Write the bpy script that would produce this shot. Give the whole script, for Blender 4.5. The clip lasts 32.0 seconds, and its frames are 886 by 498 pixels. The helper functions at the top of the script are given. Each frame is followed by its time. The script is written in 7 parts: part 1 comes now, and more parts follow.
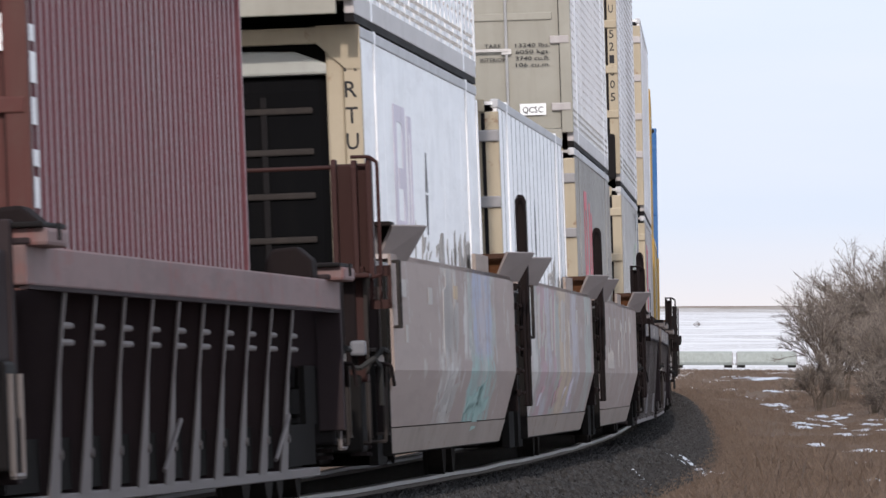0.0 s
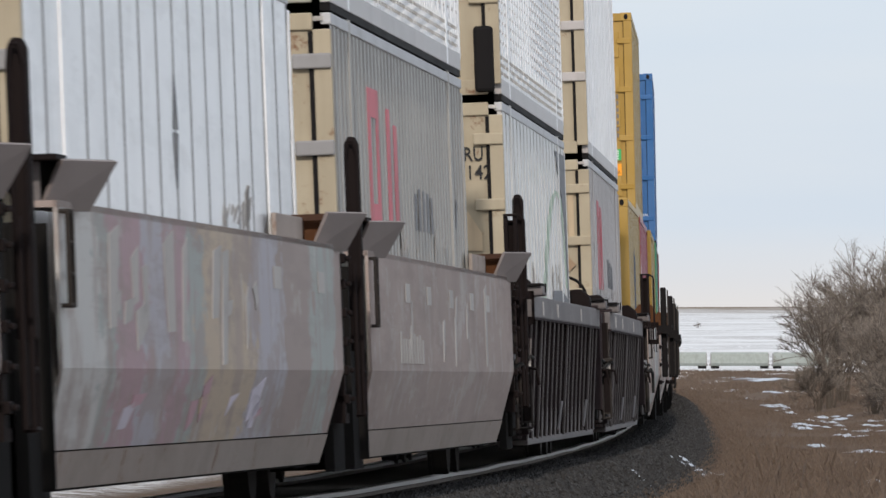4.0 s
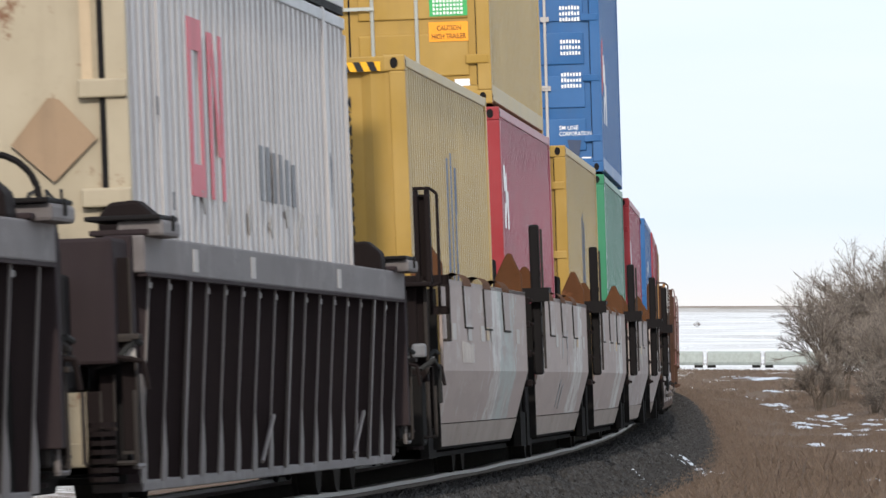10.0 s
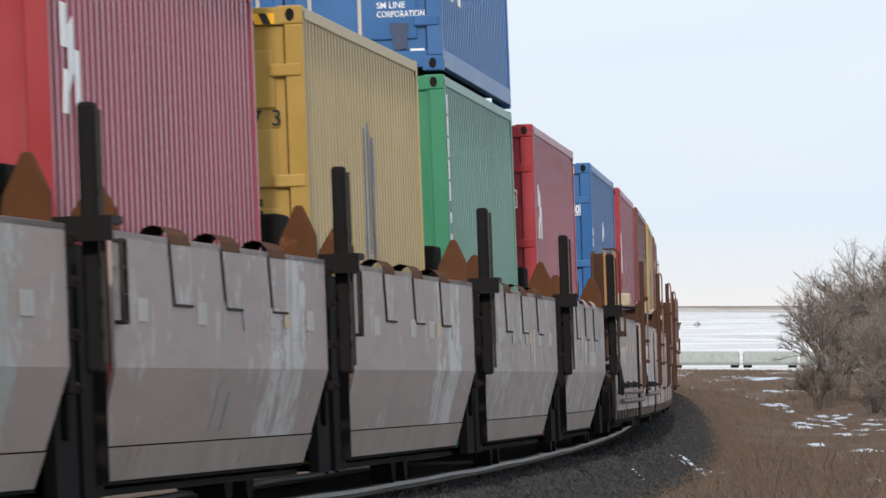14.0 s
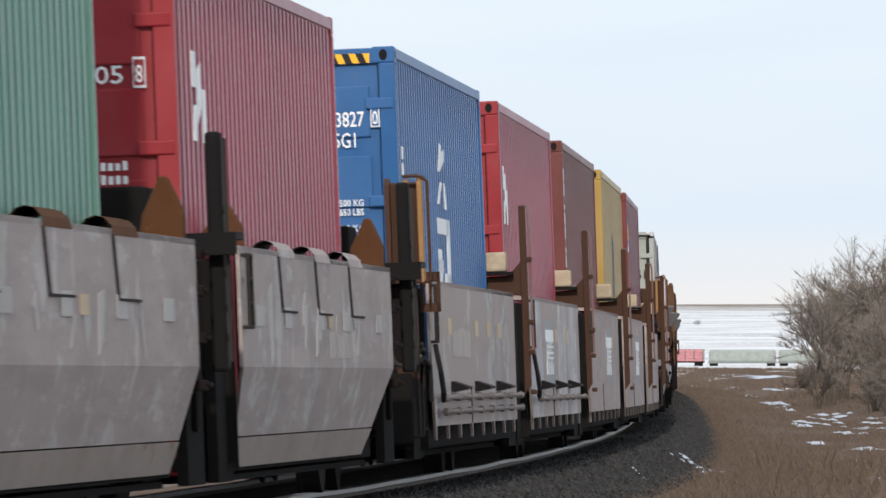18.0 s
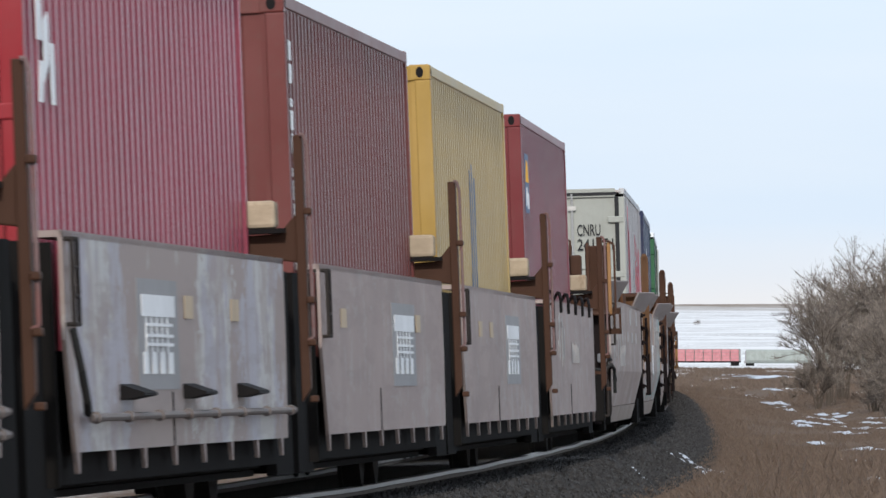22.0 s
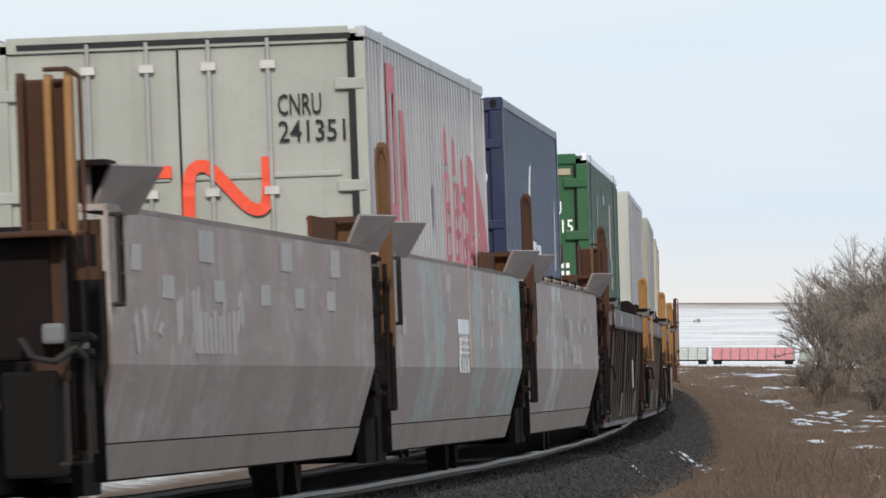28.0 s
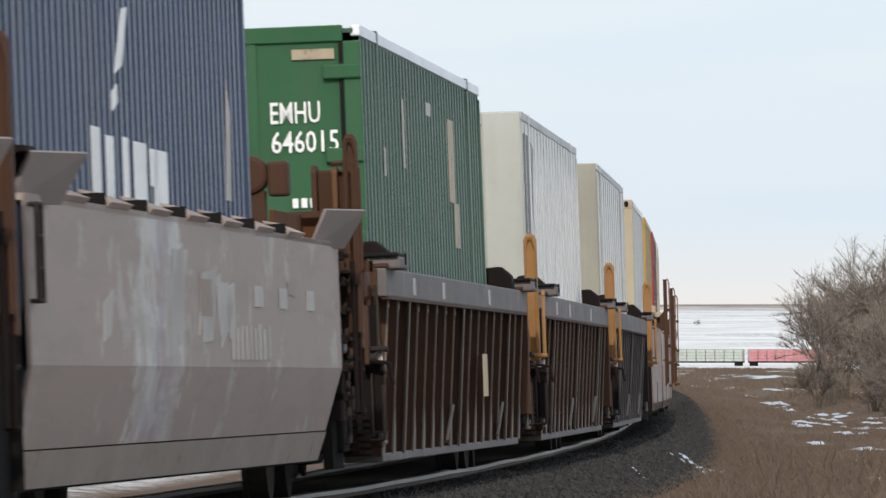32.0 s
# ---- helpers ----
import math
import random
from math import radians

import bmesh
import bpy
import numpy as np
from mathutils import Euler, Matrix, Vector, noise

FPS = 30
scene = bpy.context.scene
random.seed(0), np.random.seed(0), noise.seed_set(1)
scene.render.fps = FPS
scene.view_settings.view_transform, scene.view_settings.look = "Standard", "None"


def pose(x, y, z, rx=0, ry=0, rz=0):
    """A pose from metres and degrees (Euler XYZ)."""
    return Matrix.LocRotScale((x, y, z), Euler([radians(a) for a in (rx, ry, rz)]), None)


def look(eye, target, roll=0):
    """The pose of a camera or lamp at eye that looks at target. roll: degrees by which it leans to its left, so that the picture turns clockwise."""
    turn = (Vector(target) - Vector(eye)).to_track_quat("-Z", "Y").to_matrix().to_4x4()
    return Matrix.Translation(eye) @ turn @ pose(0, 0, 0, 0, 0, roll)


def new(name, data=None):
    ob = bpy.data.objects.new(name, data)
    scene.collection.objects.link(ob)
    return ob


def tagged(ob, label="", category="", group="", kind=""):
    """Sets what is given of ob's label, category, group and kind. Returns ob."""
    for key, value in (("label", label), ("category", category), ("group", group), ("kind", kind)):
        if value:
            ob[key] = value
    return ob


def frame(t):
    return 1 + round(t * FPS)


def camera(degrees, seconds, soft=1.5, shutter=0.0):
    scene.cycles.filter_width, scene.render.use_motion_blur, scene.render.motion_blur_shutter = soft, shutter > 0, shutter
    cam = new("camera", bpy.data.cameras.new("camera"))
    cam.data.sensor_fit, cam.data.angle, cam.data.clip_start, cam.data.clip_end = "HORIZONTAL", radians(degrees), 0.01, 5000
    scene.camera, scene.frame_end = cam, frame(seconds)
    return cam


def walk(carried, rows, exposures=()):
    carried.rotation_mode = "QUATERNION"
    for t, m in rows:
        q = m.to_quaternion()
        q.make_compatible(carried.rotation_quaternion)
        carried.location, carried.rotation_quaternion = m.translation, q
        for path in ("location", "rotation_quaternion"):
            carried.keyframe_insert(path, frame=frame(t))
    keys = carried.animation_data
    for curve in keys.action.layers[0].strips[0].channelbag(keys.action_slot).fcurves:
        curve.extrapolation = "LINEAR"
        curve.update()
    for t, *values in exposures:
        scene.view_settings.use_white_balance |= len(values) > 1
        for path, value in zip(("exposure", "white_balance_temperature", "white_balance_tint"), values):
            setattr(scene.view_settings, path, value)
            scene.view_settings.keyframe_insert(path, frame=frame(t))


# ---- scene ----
cam = camera(4.679, 32.0, soft=1.5, shutter=0.5)
EYE_Z, PITCH, PIX = 0.812, 90.666, 0.002986
# a tripod head that creeps by a few hundredths of a degree
CREEP = [(0, 3), (2, 4.5), (4.5, 4.5), (7, 3), (15.5, 3), (17.5, 0), (22, -0.3), (23, -2.5), (25.5, -3.5), (28, -3), (28.6, 0), (32, 0)]
# the film's camera drifts a little in exposure and colour
DRIFT = [(0, 0.0, 6400, 17), (1.4, -0.12, 6400, 16), (2, -0.16, 6500, 14), (3, -0.25, 6550, 13), (4.5, -0.2, 6550, 12), (7, -0.06, 6500, 12), (8, 0.06, 6500, 11), (10, 0.16, 6500, 11), (12.2, 0.12, 6500, 11), (13, 0.02, 6500, 11), (14, 0.0, 6500, 11), (20, 0.0, 6500, 11), (21.6, -0.02, 6250, 11), (25, -0.05, 6250, 10), (28, -0.07, 6550, 10), (30, -0.12, 6550, 10), (32, -0.06, 6600, 10)]
walk(cam, [(t, pose(0, 0, EYE_Z, PITCH + d * PIX, 0, 0)) for t, d in CREEP], DRIFT)

# ---- light ----
SUN_EL, SUN_AZ = 28.0, 182.8   # azimuth clockwise from +y
world = bpy.data.worlds.new("world")
scene.world = world
world.use_nodes = True
wn = world.node_tree
sky = wn.nodes.new("ShaderNodeTexSky")
sky.sky_type = "NISHITA"
sky.sun_disc = False
sky.sun_elevation, sky.sun_rotation = radians(SUN_EL), radians(SUN_AZ)
sky.air_density, sky.dust_density, sky.ozone_density = 1.0, 2.5, 1.0
soft = wn.nodes.new("ShaderNodeMix")
soft.data_type = "RGBA"
soft.inputs[0].default_value = 0.72
veil = wn.nodes.new("ShaderNodeMix")   # thin high cloud over the blue
veil.data_type = "RGBA"
veil.inputs[6].default_value, veil.inputs[7].default_value = (8.8, 10.7, 12.8, 1), (11.15, 11.95, 12.6, 1)
tcw = wn.nodes.new("ShaderNodeTexCoord")
mpw = wn.nodes.new("ShaderNodeMapping")
mpw.inputs["Scale"].default_value = (9, 9, 60)
nzw = wn.nodes.new("ShaderNodeTexNoise")
nzw.inputs["Scale"].default_value, nzw.inputs["Detail"].default_value = 1.6, 5
wn.links.new(tcw.outputs["Generated"], mpw.inputs[0])
wn.links.new(mpw.outputs[0], nzw.inputs["Vector"])
wn.links.new(nzw.outputs[0], veil.inputs[0])
sepw = wn.nodes.new("ShaderNodeSeparateXYZ")   # warm haze low over the land
rmpw = wn.nodes.new("ShaderNodeMapRange")
rmpw.inputs[1].default_value, rmpw.inputs[2].default_value, rmpw.inputs[3].default_value, rmpw.inputs[4].default_value = 0.005, 0.014, 0.85, 0.0
hazw = wn.nodes.new("ShaderNodeMix")
hazw.data_type = "RGBA"
hazw.inputs[7].default_value = (12.6, 11.9, 11.2, 1)
wn.links.new(tcw.outputs["Generated"], sepw.inputs[0])
wn.links.new(sepw.outputs[2], rmpw.inputs[0])
wn.links.new(rmpw.outputs[0], hazw.inputs[0])
wn.links.new(veil.outputs[2], hazw.inputs[6])
wn.links.new(hazw.outputs[2], soft.inputs[7])
wn.links.new(sky.outputs[0], soft.inputs[6])
bgn = wn.nodes["Background"]
bgn.inputs[1].default_value = 0.1
wn.links.new(soft.outputs[2], bgn.inputs[0])
sun = new("sun", bpy.data.lights.new("sun", "SUN"))
sun.data.energy, sun.data.angle, sun.data.color = 2.5, radians(1.2), (1.0, 0.94, 0.84)
sun.matrix_world = look((math.sin(radians(SUN_AZ)) * 80, math.cos(radians(SUN_AZ)) * 80, 80 * math.tan(radians(SUN_EL))), (0, 0, 0))
scene.view_settings.exposure = 0.0

# ---- the line of the track ----
T0, T1, T2, T3 = -6.371, 0.10488, -3.807e-4, 5.793e-7


def cant(d):
    """Lean of the track towards the inside of the bend; it runs out as the bend does."""
    if d <= 90:
        return radians(2.2)
    if d <= 160:
        return radians(2.2 - 0.8 * (d - 90) / 70)
    return radians(max(0.9, 1.4 - 0.5 * (d - 160) / 70))


def side_x(d):
    """Sideways place of the loads' outer face, d metres ahead of the camera."""
    if d < 0:
        return T0 + T1 * d
    if d <= 170:
        return T0 + T1 * d + T2 * d * d + T3 * d ** 3
    e = d - 170
    x = T0 + T1 * 170 + T2 * 170 ** 2 + T3 * 170 ** 3
    m = T1 + 2 * T2 * 170 + 3 * T3 * 170 ** 2
    if e <= 90:
        return x + m * e - 0.62e-4 * e * e
    g = e - 90
    return x + m * 90 - 0.62e-4 * 8100 + (m - 1.24e-4 * 90) * g - 2.5e-4 * g * g


def mid_x(d):
    return side_x(d) - 1.245 - 1.2 * (math.sin(radians(2.5)) - math.sin(cant(d)))


def mid_z(d):
    """Height of the middle of the track; 0 is the near head of the outer rail."""
    return -0.033 + 0.6 * (math.sin(radians(2.5)) - math.sin(cant(d)))


def gone(t):
    """Metres that the train has rolled since the middle of the clip."""
    u = (t - 16) / 16
    return 10.3614 * (t - 16) + 0.2621 * 8 * u * u + 0.4474 * 16 * u ** 3 / 3


def car_pose(s0, s1, t):
    """Pose of a car whose bogies stand at s0 and s1; x runs away from the camera, y to its left."""
    a, b = s0 - gone(t), s1 - gone(t)
    xa, xb = mid_x(a), mid_x(b)
    yaw = math.atan2(b - a, xb - xa)
    m = (a + b) / 2
    return Matrix.Translation(((xa + xb) / 2, m, mid_z(m))) @ Matrix.Rotation(yaw, 4, "Z") @ Matrix.Rotation(-cant(m), 4, "X")


# ---- materials ----
def node(nt, kind, **inputs):
    n = nt.nodes.new(kind)
    for k, v in inputs.items():
        n.inputs[k.replace("_", " ")].default_value = v
    return n


def mixer(nt, fac, a, b, blend="MIX"):
    m = nt.nodes.new("ShaderNodeMix")
    m.data_type, m.blend_type = "RGBA", blend
    for i, v in ((0, fac), (6, a), (7, b)):
        if isinstance(v, (int, float)):
            m.inputs[i].default_value = v
        elif isinstance(v, tuple):
            m.inputs[i].default_value = (*v, 1)
        else:
            nt.links.new(v, m.inputs[i])
    return m.outputs[2]


def ramp(nt, src, lo, hi, a=0.0, b=1.0):
    r = nt.nodes.new("ShaderNodeMapRange")
    r.inputs[1].default_value, r.inputs[2].default_value, r.inputs[3].default_value, r.inputs[4].default_value = lo, hi, a, b
    nt.links.new(src, r.inputs[0])
    return r.outputs[0]


def coords(nt, scale=(1, 1, 1), shift=True):
    """Object space, moved by a chance amount from object to object."""
    tc = nt.nodes.new("ShaderNodeTexCoord")
    mp = nt.nodes.new("ShaderNodeMapping")
    mp.inputs["Scale"].default_value = scale
    nt.links.new(tc.outputs["Object"], mp.inputs["Vector"])
    if shift:
        oi = nt.nodes.new("ShaderNodeObjectInfo")
        ml = nt.nodes.new("ShaderNodeMath")
        ml.operation = "MULTIPLY"
        ml.inputs[1].default_value = 40.0
        nt.links.new(oi.outputs["Random"], ml.inputs[0])
        cb = nt.nodes.new("ShaderNodeCombineXYZ")
        for i in range(3):
            nt.links.new(ml.outputs[0], cb.inputs[i])
        nt.links.new(cb.outputs[0], mp.inputs["Location"])
    return mp.outputs[0]


def noise_of(nt, vec, scale, detail=4, rough=0.6):
    n = node(nt, "ShaderNodeTexNoise", Scale=scale, Detail=detail, Roughness=rough)
    nt.links.new(vec, n.inputs["Vector"])
    return n.outputs[0]


def mat(name, col, rough=0.5, metal=0.0, dirt=0.35, dirt_col=(0.09, 0.075, 0.06), streak=0.3, rust=0.0, bump=0.02, spec=0.22, fade=0.12, pale=0.0, pale_col=(0.50, 0.48, 0.45)):
    """Painted or bare metal with fading, grime, running streaks and rust."""
    m = bpy.data.materials.new(name)
    m.use_nodes = True
    nt = m.node_tree
    b = nt.nodes["Principled BSDF"]
    v = coords(nt)
    vs = coords(nt, (0.45, 3.0, 0.3))
    vl = coords(nt, (0.3, 1.0, 1.0))   # grime drawn out along the train
    big, small, run = noise_of(nt, v, 0.9), noise_of(nt, vl, 14, 5, 0.7), noise_of(nt, vs, 2.2, 3, 0.55)
    lift_ = fade * 0.25 * min(1.0, max(col) / 0.3)
    pale_ = tuple(min(1, c * (1 + fade) + lift_) for c in col)
    c = mixer(nt, ramp(nt, big, 0.35, 0.7), col, pale_)
    c = mixer(nt, ramp(nt, run, 0.5, 0.85, 0, streak), c, dirt_col)
    c = mixer(nt, ramp(nt, small, 0.52, 0.8, 0, dirt * 0.6), c, dirt_col)
    if pale:   # washed-out scuffs, runs and dark scabs
        pv = noise_of(nt, coords(nt, (0.55, 1.6, 0.9)), 1.9, 7, 0.72)
        c = mixer(nt, ramp(nt, pv, 0.565, 0.60, 0, pale), c, pale_col)
        pr = noise_of(nt, coords(nt, (0.8, 1.6, 0.5)), 1.9, 4, 0.6)
        c = mixer(nt, ramp(nt, pr, 0.60, 0.63, 0, pale), c, pale_col)
        sc = noise_of(nt, coords(nt, (0.45, 1.0, 1.0)), 3.0, 6, 0.8)
        c = mixer(nt, ramp(nt, sc, 0.69, 0.71, 0, 0.6), c, (0.16, 0.125, 0.10))
        bl = noise_of(nt, coords(nt, (0.22, 1.0, 2.2)), 2.0, 7, 0.7)
        c = mixer(nt, ramp(nt, bl, 0.50, 0.58, 0, 0.20 + 0.25 * pale), c, tuple(q * 0.74 for q in col))
        hl = noise_of(nt, coords(nt, (0.30, 1.3, 1.5)), 2.7, 7, 0.75)
        c = mixer(nt, ramp(nt, hl, 0.57, 0.61, 0, 0.20 + 0.3 * pale), c, pale_col)
        gr_ = noise_of(nt, coords(nt, (0.35, 1.0, 0.8)), 1.2, 5, 0.6)
        c = mixer(nt, ramp(nt, gr_, 0.52, 0.60, 0, 0.22), c, tuple(q * 0.62 for q in col))
    if rust:
        rs = noise_of(nt, v, 3.1, 6, 0.75)
        c = mixer(nt, ramp(nt, rs, 0.62 - rust * 0.2, 0.7 - rust * 0.2, 0, 0.9), c, (0.16, 0.07, 0.035))
    nt.links.new(c, b.inputs["Base Color"])
    nt.links.new(ramp(nt, big, 0.3, 0.75, min(1, rough * 1.1), min(1, rough * 1.4)), b.inputs["Roughness"])
    b.inputs["Metallic"].default_value = metal
    b.inputs["Specular IOR Level"].default_value = spec
    if bump:
        bp = node(nt, "ShaderNodeBump", Strength=bump, Distance=0.01)
        nt.links.new(noise_of(nt, v, 5, 4, 0.6), bp.inputs["Height"])
        nt.links.new(bp.outputs[0], b.inputs["Normal"])
    return m


def plain(name, col, rough=0.6, dirt=0.2):
    return mat(name, col, rough, dirt=dirt, streak=0.12, bump=0.0)


M = {}
M["maroon"] = mat("maroon_paint", (0.12, 0.032, 0.038), 0.35)
M["maroon2"] = mat("wine_paint", (0.165, 0.046, 0.058), 0.33)
M["brown"] = mat("brown_red_paint", (0.13, 0.034, 0.03), 0.35)
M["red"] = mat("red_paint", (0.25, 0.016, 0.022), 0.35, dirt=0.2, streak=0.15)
# sides of the red boxes: red made pinker by painted-in sky reflection
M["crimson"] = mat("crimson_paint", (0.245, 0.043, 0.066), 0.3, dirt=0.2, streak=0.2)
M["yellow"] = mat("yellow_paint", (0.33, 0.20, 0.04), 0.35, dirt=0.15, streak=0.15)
# sides of the yellow boxes: grazing sky sheen greys the colour itself
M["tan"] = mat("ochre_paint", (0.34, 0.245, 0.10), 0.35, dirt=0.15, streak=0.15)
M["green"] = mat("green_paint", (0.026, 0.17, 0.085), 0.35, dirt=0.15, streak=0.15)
# side of the green box, with the grey sky sheen mixed in
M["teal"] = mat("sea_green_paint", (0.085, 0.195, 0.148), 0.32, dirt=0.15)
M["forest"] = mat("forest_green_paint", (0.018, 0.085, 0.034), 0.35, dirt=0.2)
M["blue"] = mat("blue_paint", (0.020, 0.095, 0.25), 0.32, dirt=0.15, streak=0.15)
# navy box's side, lightened for sky sheen; darknavy is its end
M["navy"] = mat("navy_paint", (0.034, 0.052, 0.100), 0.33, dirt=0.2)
M["white"] = mat("white_paint", (0.53, 0.518, 0.505), 0.25, dirt=0.15, streak=0.2, fade=0.06, pale=0.22, pale_col=(0.40, 0.36, 0.34))
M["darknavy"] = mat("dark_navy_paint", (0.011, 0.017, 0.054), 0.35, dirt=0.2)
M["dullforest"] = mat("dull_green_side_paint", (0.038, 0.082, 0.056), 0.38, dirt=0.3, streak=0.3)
M["brightwhite"] = mat("clean_white_sheet", (0.79, 0.785, 0.79), 0.25, dirt=0.10, streak=0.12, fade=0.05, pale=0.12, pale_col=(0.52, 0.49, 0.48))
M["greywhite"] = mat("weathered_white_paint", (0.385, 0.355, 0.345), 0.33, dirt=0.25, streak=0.3)
M["grey"] = mat("weathered_grey_paint", (0.305, 0.29, 0.27), 0.4, dirt=0.3, streak=0.3)
M["cream"] = mat("cream_paint", (0.345, 0.288, 0.203), 0.45, dirt=0.15, streak=0.2, rust=0.12)
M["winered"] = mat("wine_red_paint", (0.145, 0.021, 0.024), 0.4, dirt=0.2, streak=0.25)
# rusty red, darkened for an end that stands in shade
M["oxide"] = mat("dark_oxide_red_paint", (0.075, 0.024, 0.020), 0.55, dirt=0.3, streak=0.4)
M["doorwhite"] = mat("off_white_door_paint", (0.305, 0.312, 0.283), 0.42, dirt=0.2, streak=0.2)
M["creamwhite"] = mat("cream_white_paint", (0.35, 0.355, 0.325), 0.42, dirt=0.12, streak=0.15)
M["beige"] = mat("beige_paint", (0.265, 0.252, 0.212), 0.45, dirt=0.15, streak=0.2)
M["alu"] = mat("dull_aluminium", (0.62, 0.64, 0.68), 0.35, 0.6, dirt=0.15, streak=0.15)
M["railgrey"] = mat("galvanised_rail", (0.42, 0.42, 0.43), 0.5, 0.3)
M["well"] = mat("taupe_grey_car_paint", (0.310, 0.243, 0.217), 0.6, dirt=0.22, streak=0.12, spec=0.2, pale=0.35, pale_col=(0.44, 0.41, 0.39))
M["well2"] = mat("mid_grey_car_paint", (0.325, 0.270, 0.250), 0.6, dirt=0.25, streak=0.14, spec=0.2, pale=0.5, pale_col=(0.52, 0.50, 0.485))
M["flatwell"] = mat("plain_taupe_car_paint", (0.328, 0.256, 0.233), 0.6, dirt=0.05, streak=0.05, spec=0.2, pale=0.32, pale_col=(0.42, 0.39, 0.37))
# car grey, darkened for the weaker light on flaps that lean outward
M["flap"] = mat("dull_flap_paint", (0.215, 0.182, 0.172), 0.6, dirt=0.2, streak=0.1, spec=0.2)
M["lip"] = mat("dusty_dark_steel", (0.034, 0.029, 0.027), 0.75, spec=0.05)
# brown, darkened to carry the shade behind the ribs
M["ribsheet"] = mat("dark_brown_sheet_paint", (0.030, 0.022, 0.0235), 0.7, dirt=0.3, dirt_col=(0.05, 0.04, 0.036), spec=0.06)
M["hem"] = mat("rusty_taupe_hem_paint", (0.285, 0.235, 0.205), 0.65, dirt=0.35, rust=0.07, spec=0.15)
M["darkcar"] = mat("dark_brown_car_paint", (0.013, 0.0095, 0.0095), 0.65, dirt=0.25, dirt_col=(0.024, 0.017, 0.014), spec=0.05)
M["browncar"] = mat("rust_brown_car_paint", (0.058, 0.026, 0.015), 0.6, dirt=0.35, dirt_col=(0.03, 0.018, 0.012), spec=0.2)
M["orangecar"] = mat("orange_brown_car_paint", (0.105, 0.050, 0.021), 0.55, dirt=0.35, dirt_col=(0.06, 0.03, 0.015), spec=0.2)
# rusty orange posts; on tower bars it stands in for sunlit brown
M["orangepost"] = mat("rusty_orange_post_paint", (0.27, 0.135, 0.045), 0.55, dirt=0.4, dirt_col=(0.10, 0.05, 0.022), spec=0.2, rust=0.1)
M["chord"] = mat("grey_sill_paint", (0.132, 0.116, 0.115), 0.55, dirt=0.5, streak=0.3, pale=0.45, pale_col=(0.20, 0.185, 0.18))
M["redchord"] = mat("dusty_red_sill_paint", (0.175, 0.112, 0.108), 0.55, dirt=0.4, dirt_col=(0.08, 0.06, 0.055), pale=0.6, pale_col=(0.21, 0.085, 0.075))
M["rib"] = mat("dusty_rib_paint", (0.135, 0.118, 0.114), 0.55, dirt=0.3)
M["ribbrown"] = mat("brown_rib_paint", (0.15, 0.118, 0.10), 0.55, dirt=0.3)
M["black"] = mat("black_steel", (0.011, 0.0098, 0.0102), 0.6, dirt=0.2, dirt_col=(0.02, 0.017, 0.014), spec=0.08)
M["rust"] = mat("rusty_steel", (0.085, 0.036, 0.016), 0.85, dirt=0.45, dirt_col=(0.04, 0.022, 0.012), rust=0.2, bump=0.3, spec=0.1)
M["steel"] = mat("worn_steel", (0.40, 0.39, 0.38), 0.4, 0.7)
M["pipe"] = mat("dusty_steel_pipe", (0.15, 0.125, 0.115), 0.55, 0.2, dirt=0.6, rust=0.15)
M["wheel"] = mat("wheel_steel", (0.028, 0.024, 0.022), 0.7, 0.0, spec=0.1)
M["cardboard"] = mat("brown_board", (0.27, 0.18, 0.11), 0.8, dirt=0.2)
M["redbrown"] = mat("dark_red_brown_paint", (0.034, 0.012, 0.010), 0.55, dirt=0.3, dirt_col=(0.03, 0.015, 0.012), spec=0.2)
M["timber"] = mat("pale_timber", (0.44, 0.35, 0.25), 0.8, dirt=0.5, pale=0.7, pale_col=(0.27, 0.18, 0.11), bump=0.3)
M["unitblack"] = mat("matt_black_casing", (0.0045, 0.0045, 0.005), 0.8, dirt=0.1, dirt_col=(0.012, 0.011, 0.010), spec=0.04)
M["ink"] = plain("black_lettering", (0.02, 0.02, 0.022))
M["chalk"] = plain("white_lettering", (0.74, 0.74, 0.74))
M["smear"] = mat("brown_grey_smear", (0.33, 0.30, 0.275), 0.5, dirt=0.3, streak=0.4)
M["pale"] = mat("pale_patch_paint", (0.385, 0.355, 0.335), 0.55, dirt=0.3)
M["peach"] = mat("peach_patch_paint", (0.46, 0.35, 0.23), 0.55, dirt=0.3)
M["mint"] = mat("faded_mint_paint", (0.36, 0.47, 0.42), 0.55, dirt=0.3, streak=0.5)
M["aqua"] = mat("faded_aqua_paint", (0.26, 0.40, 0.375), 0.5, dirt=0.2, streak=0.5)
M["lilac"] = mat("faded_lilac_paint", (0.55, 0.50, 0.57), 0.4, dirt=0.2, streak=0.5)
M["rose"] = mat("faded_rose_paint", (0.42, 0.25, 0.28), 0.5, dirt=0.2, streak=0.5)
M["signred"] = mat("faded_red_lettering", (0.52, 0.125, 0.15), 0.5, dirt=0.2, streak=0.4)
M["signorange"] = plain("orange_red_lettering", (0.70, 0.075, 0.035))
M["signblue"] = mat("blue_lettering", (0.085, 0.125, 0.21), 0.5, streak=0.4)
M["signgreen"] = plain("green_label", (0.04, 0.34, 0.10))
M["signlabel"] = plain("orange_label", (0.85, 0.33, 0.03))
M["greenarc"] = mat("faded_green_paint", (0.36, 0.45, 0.35), 0.5, dirt=0.2, streak=0.4)
M["charcoal"] = mat("charcoal_patch_paint", (0.14, 0.14, 0.15), 0.5, dirt=0.2)
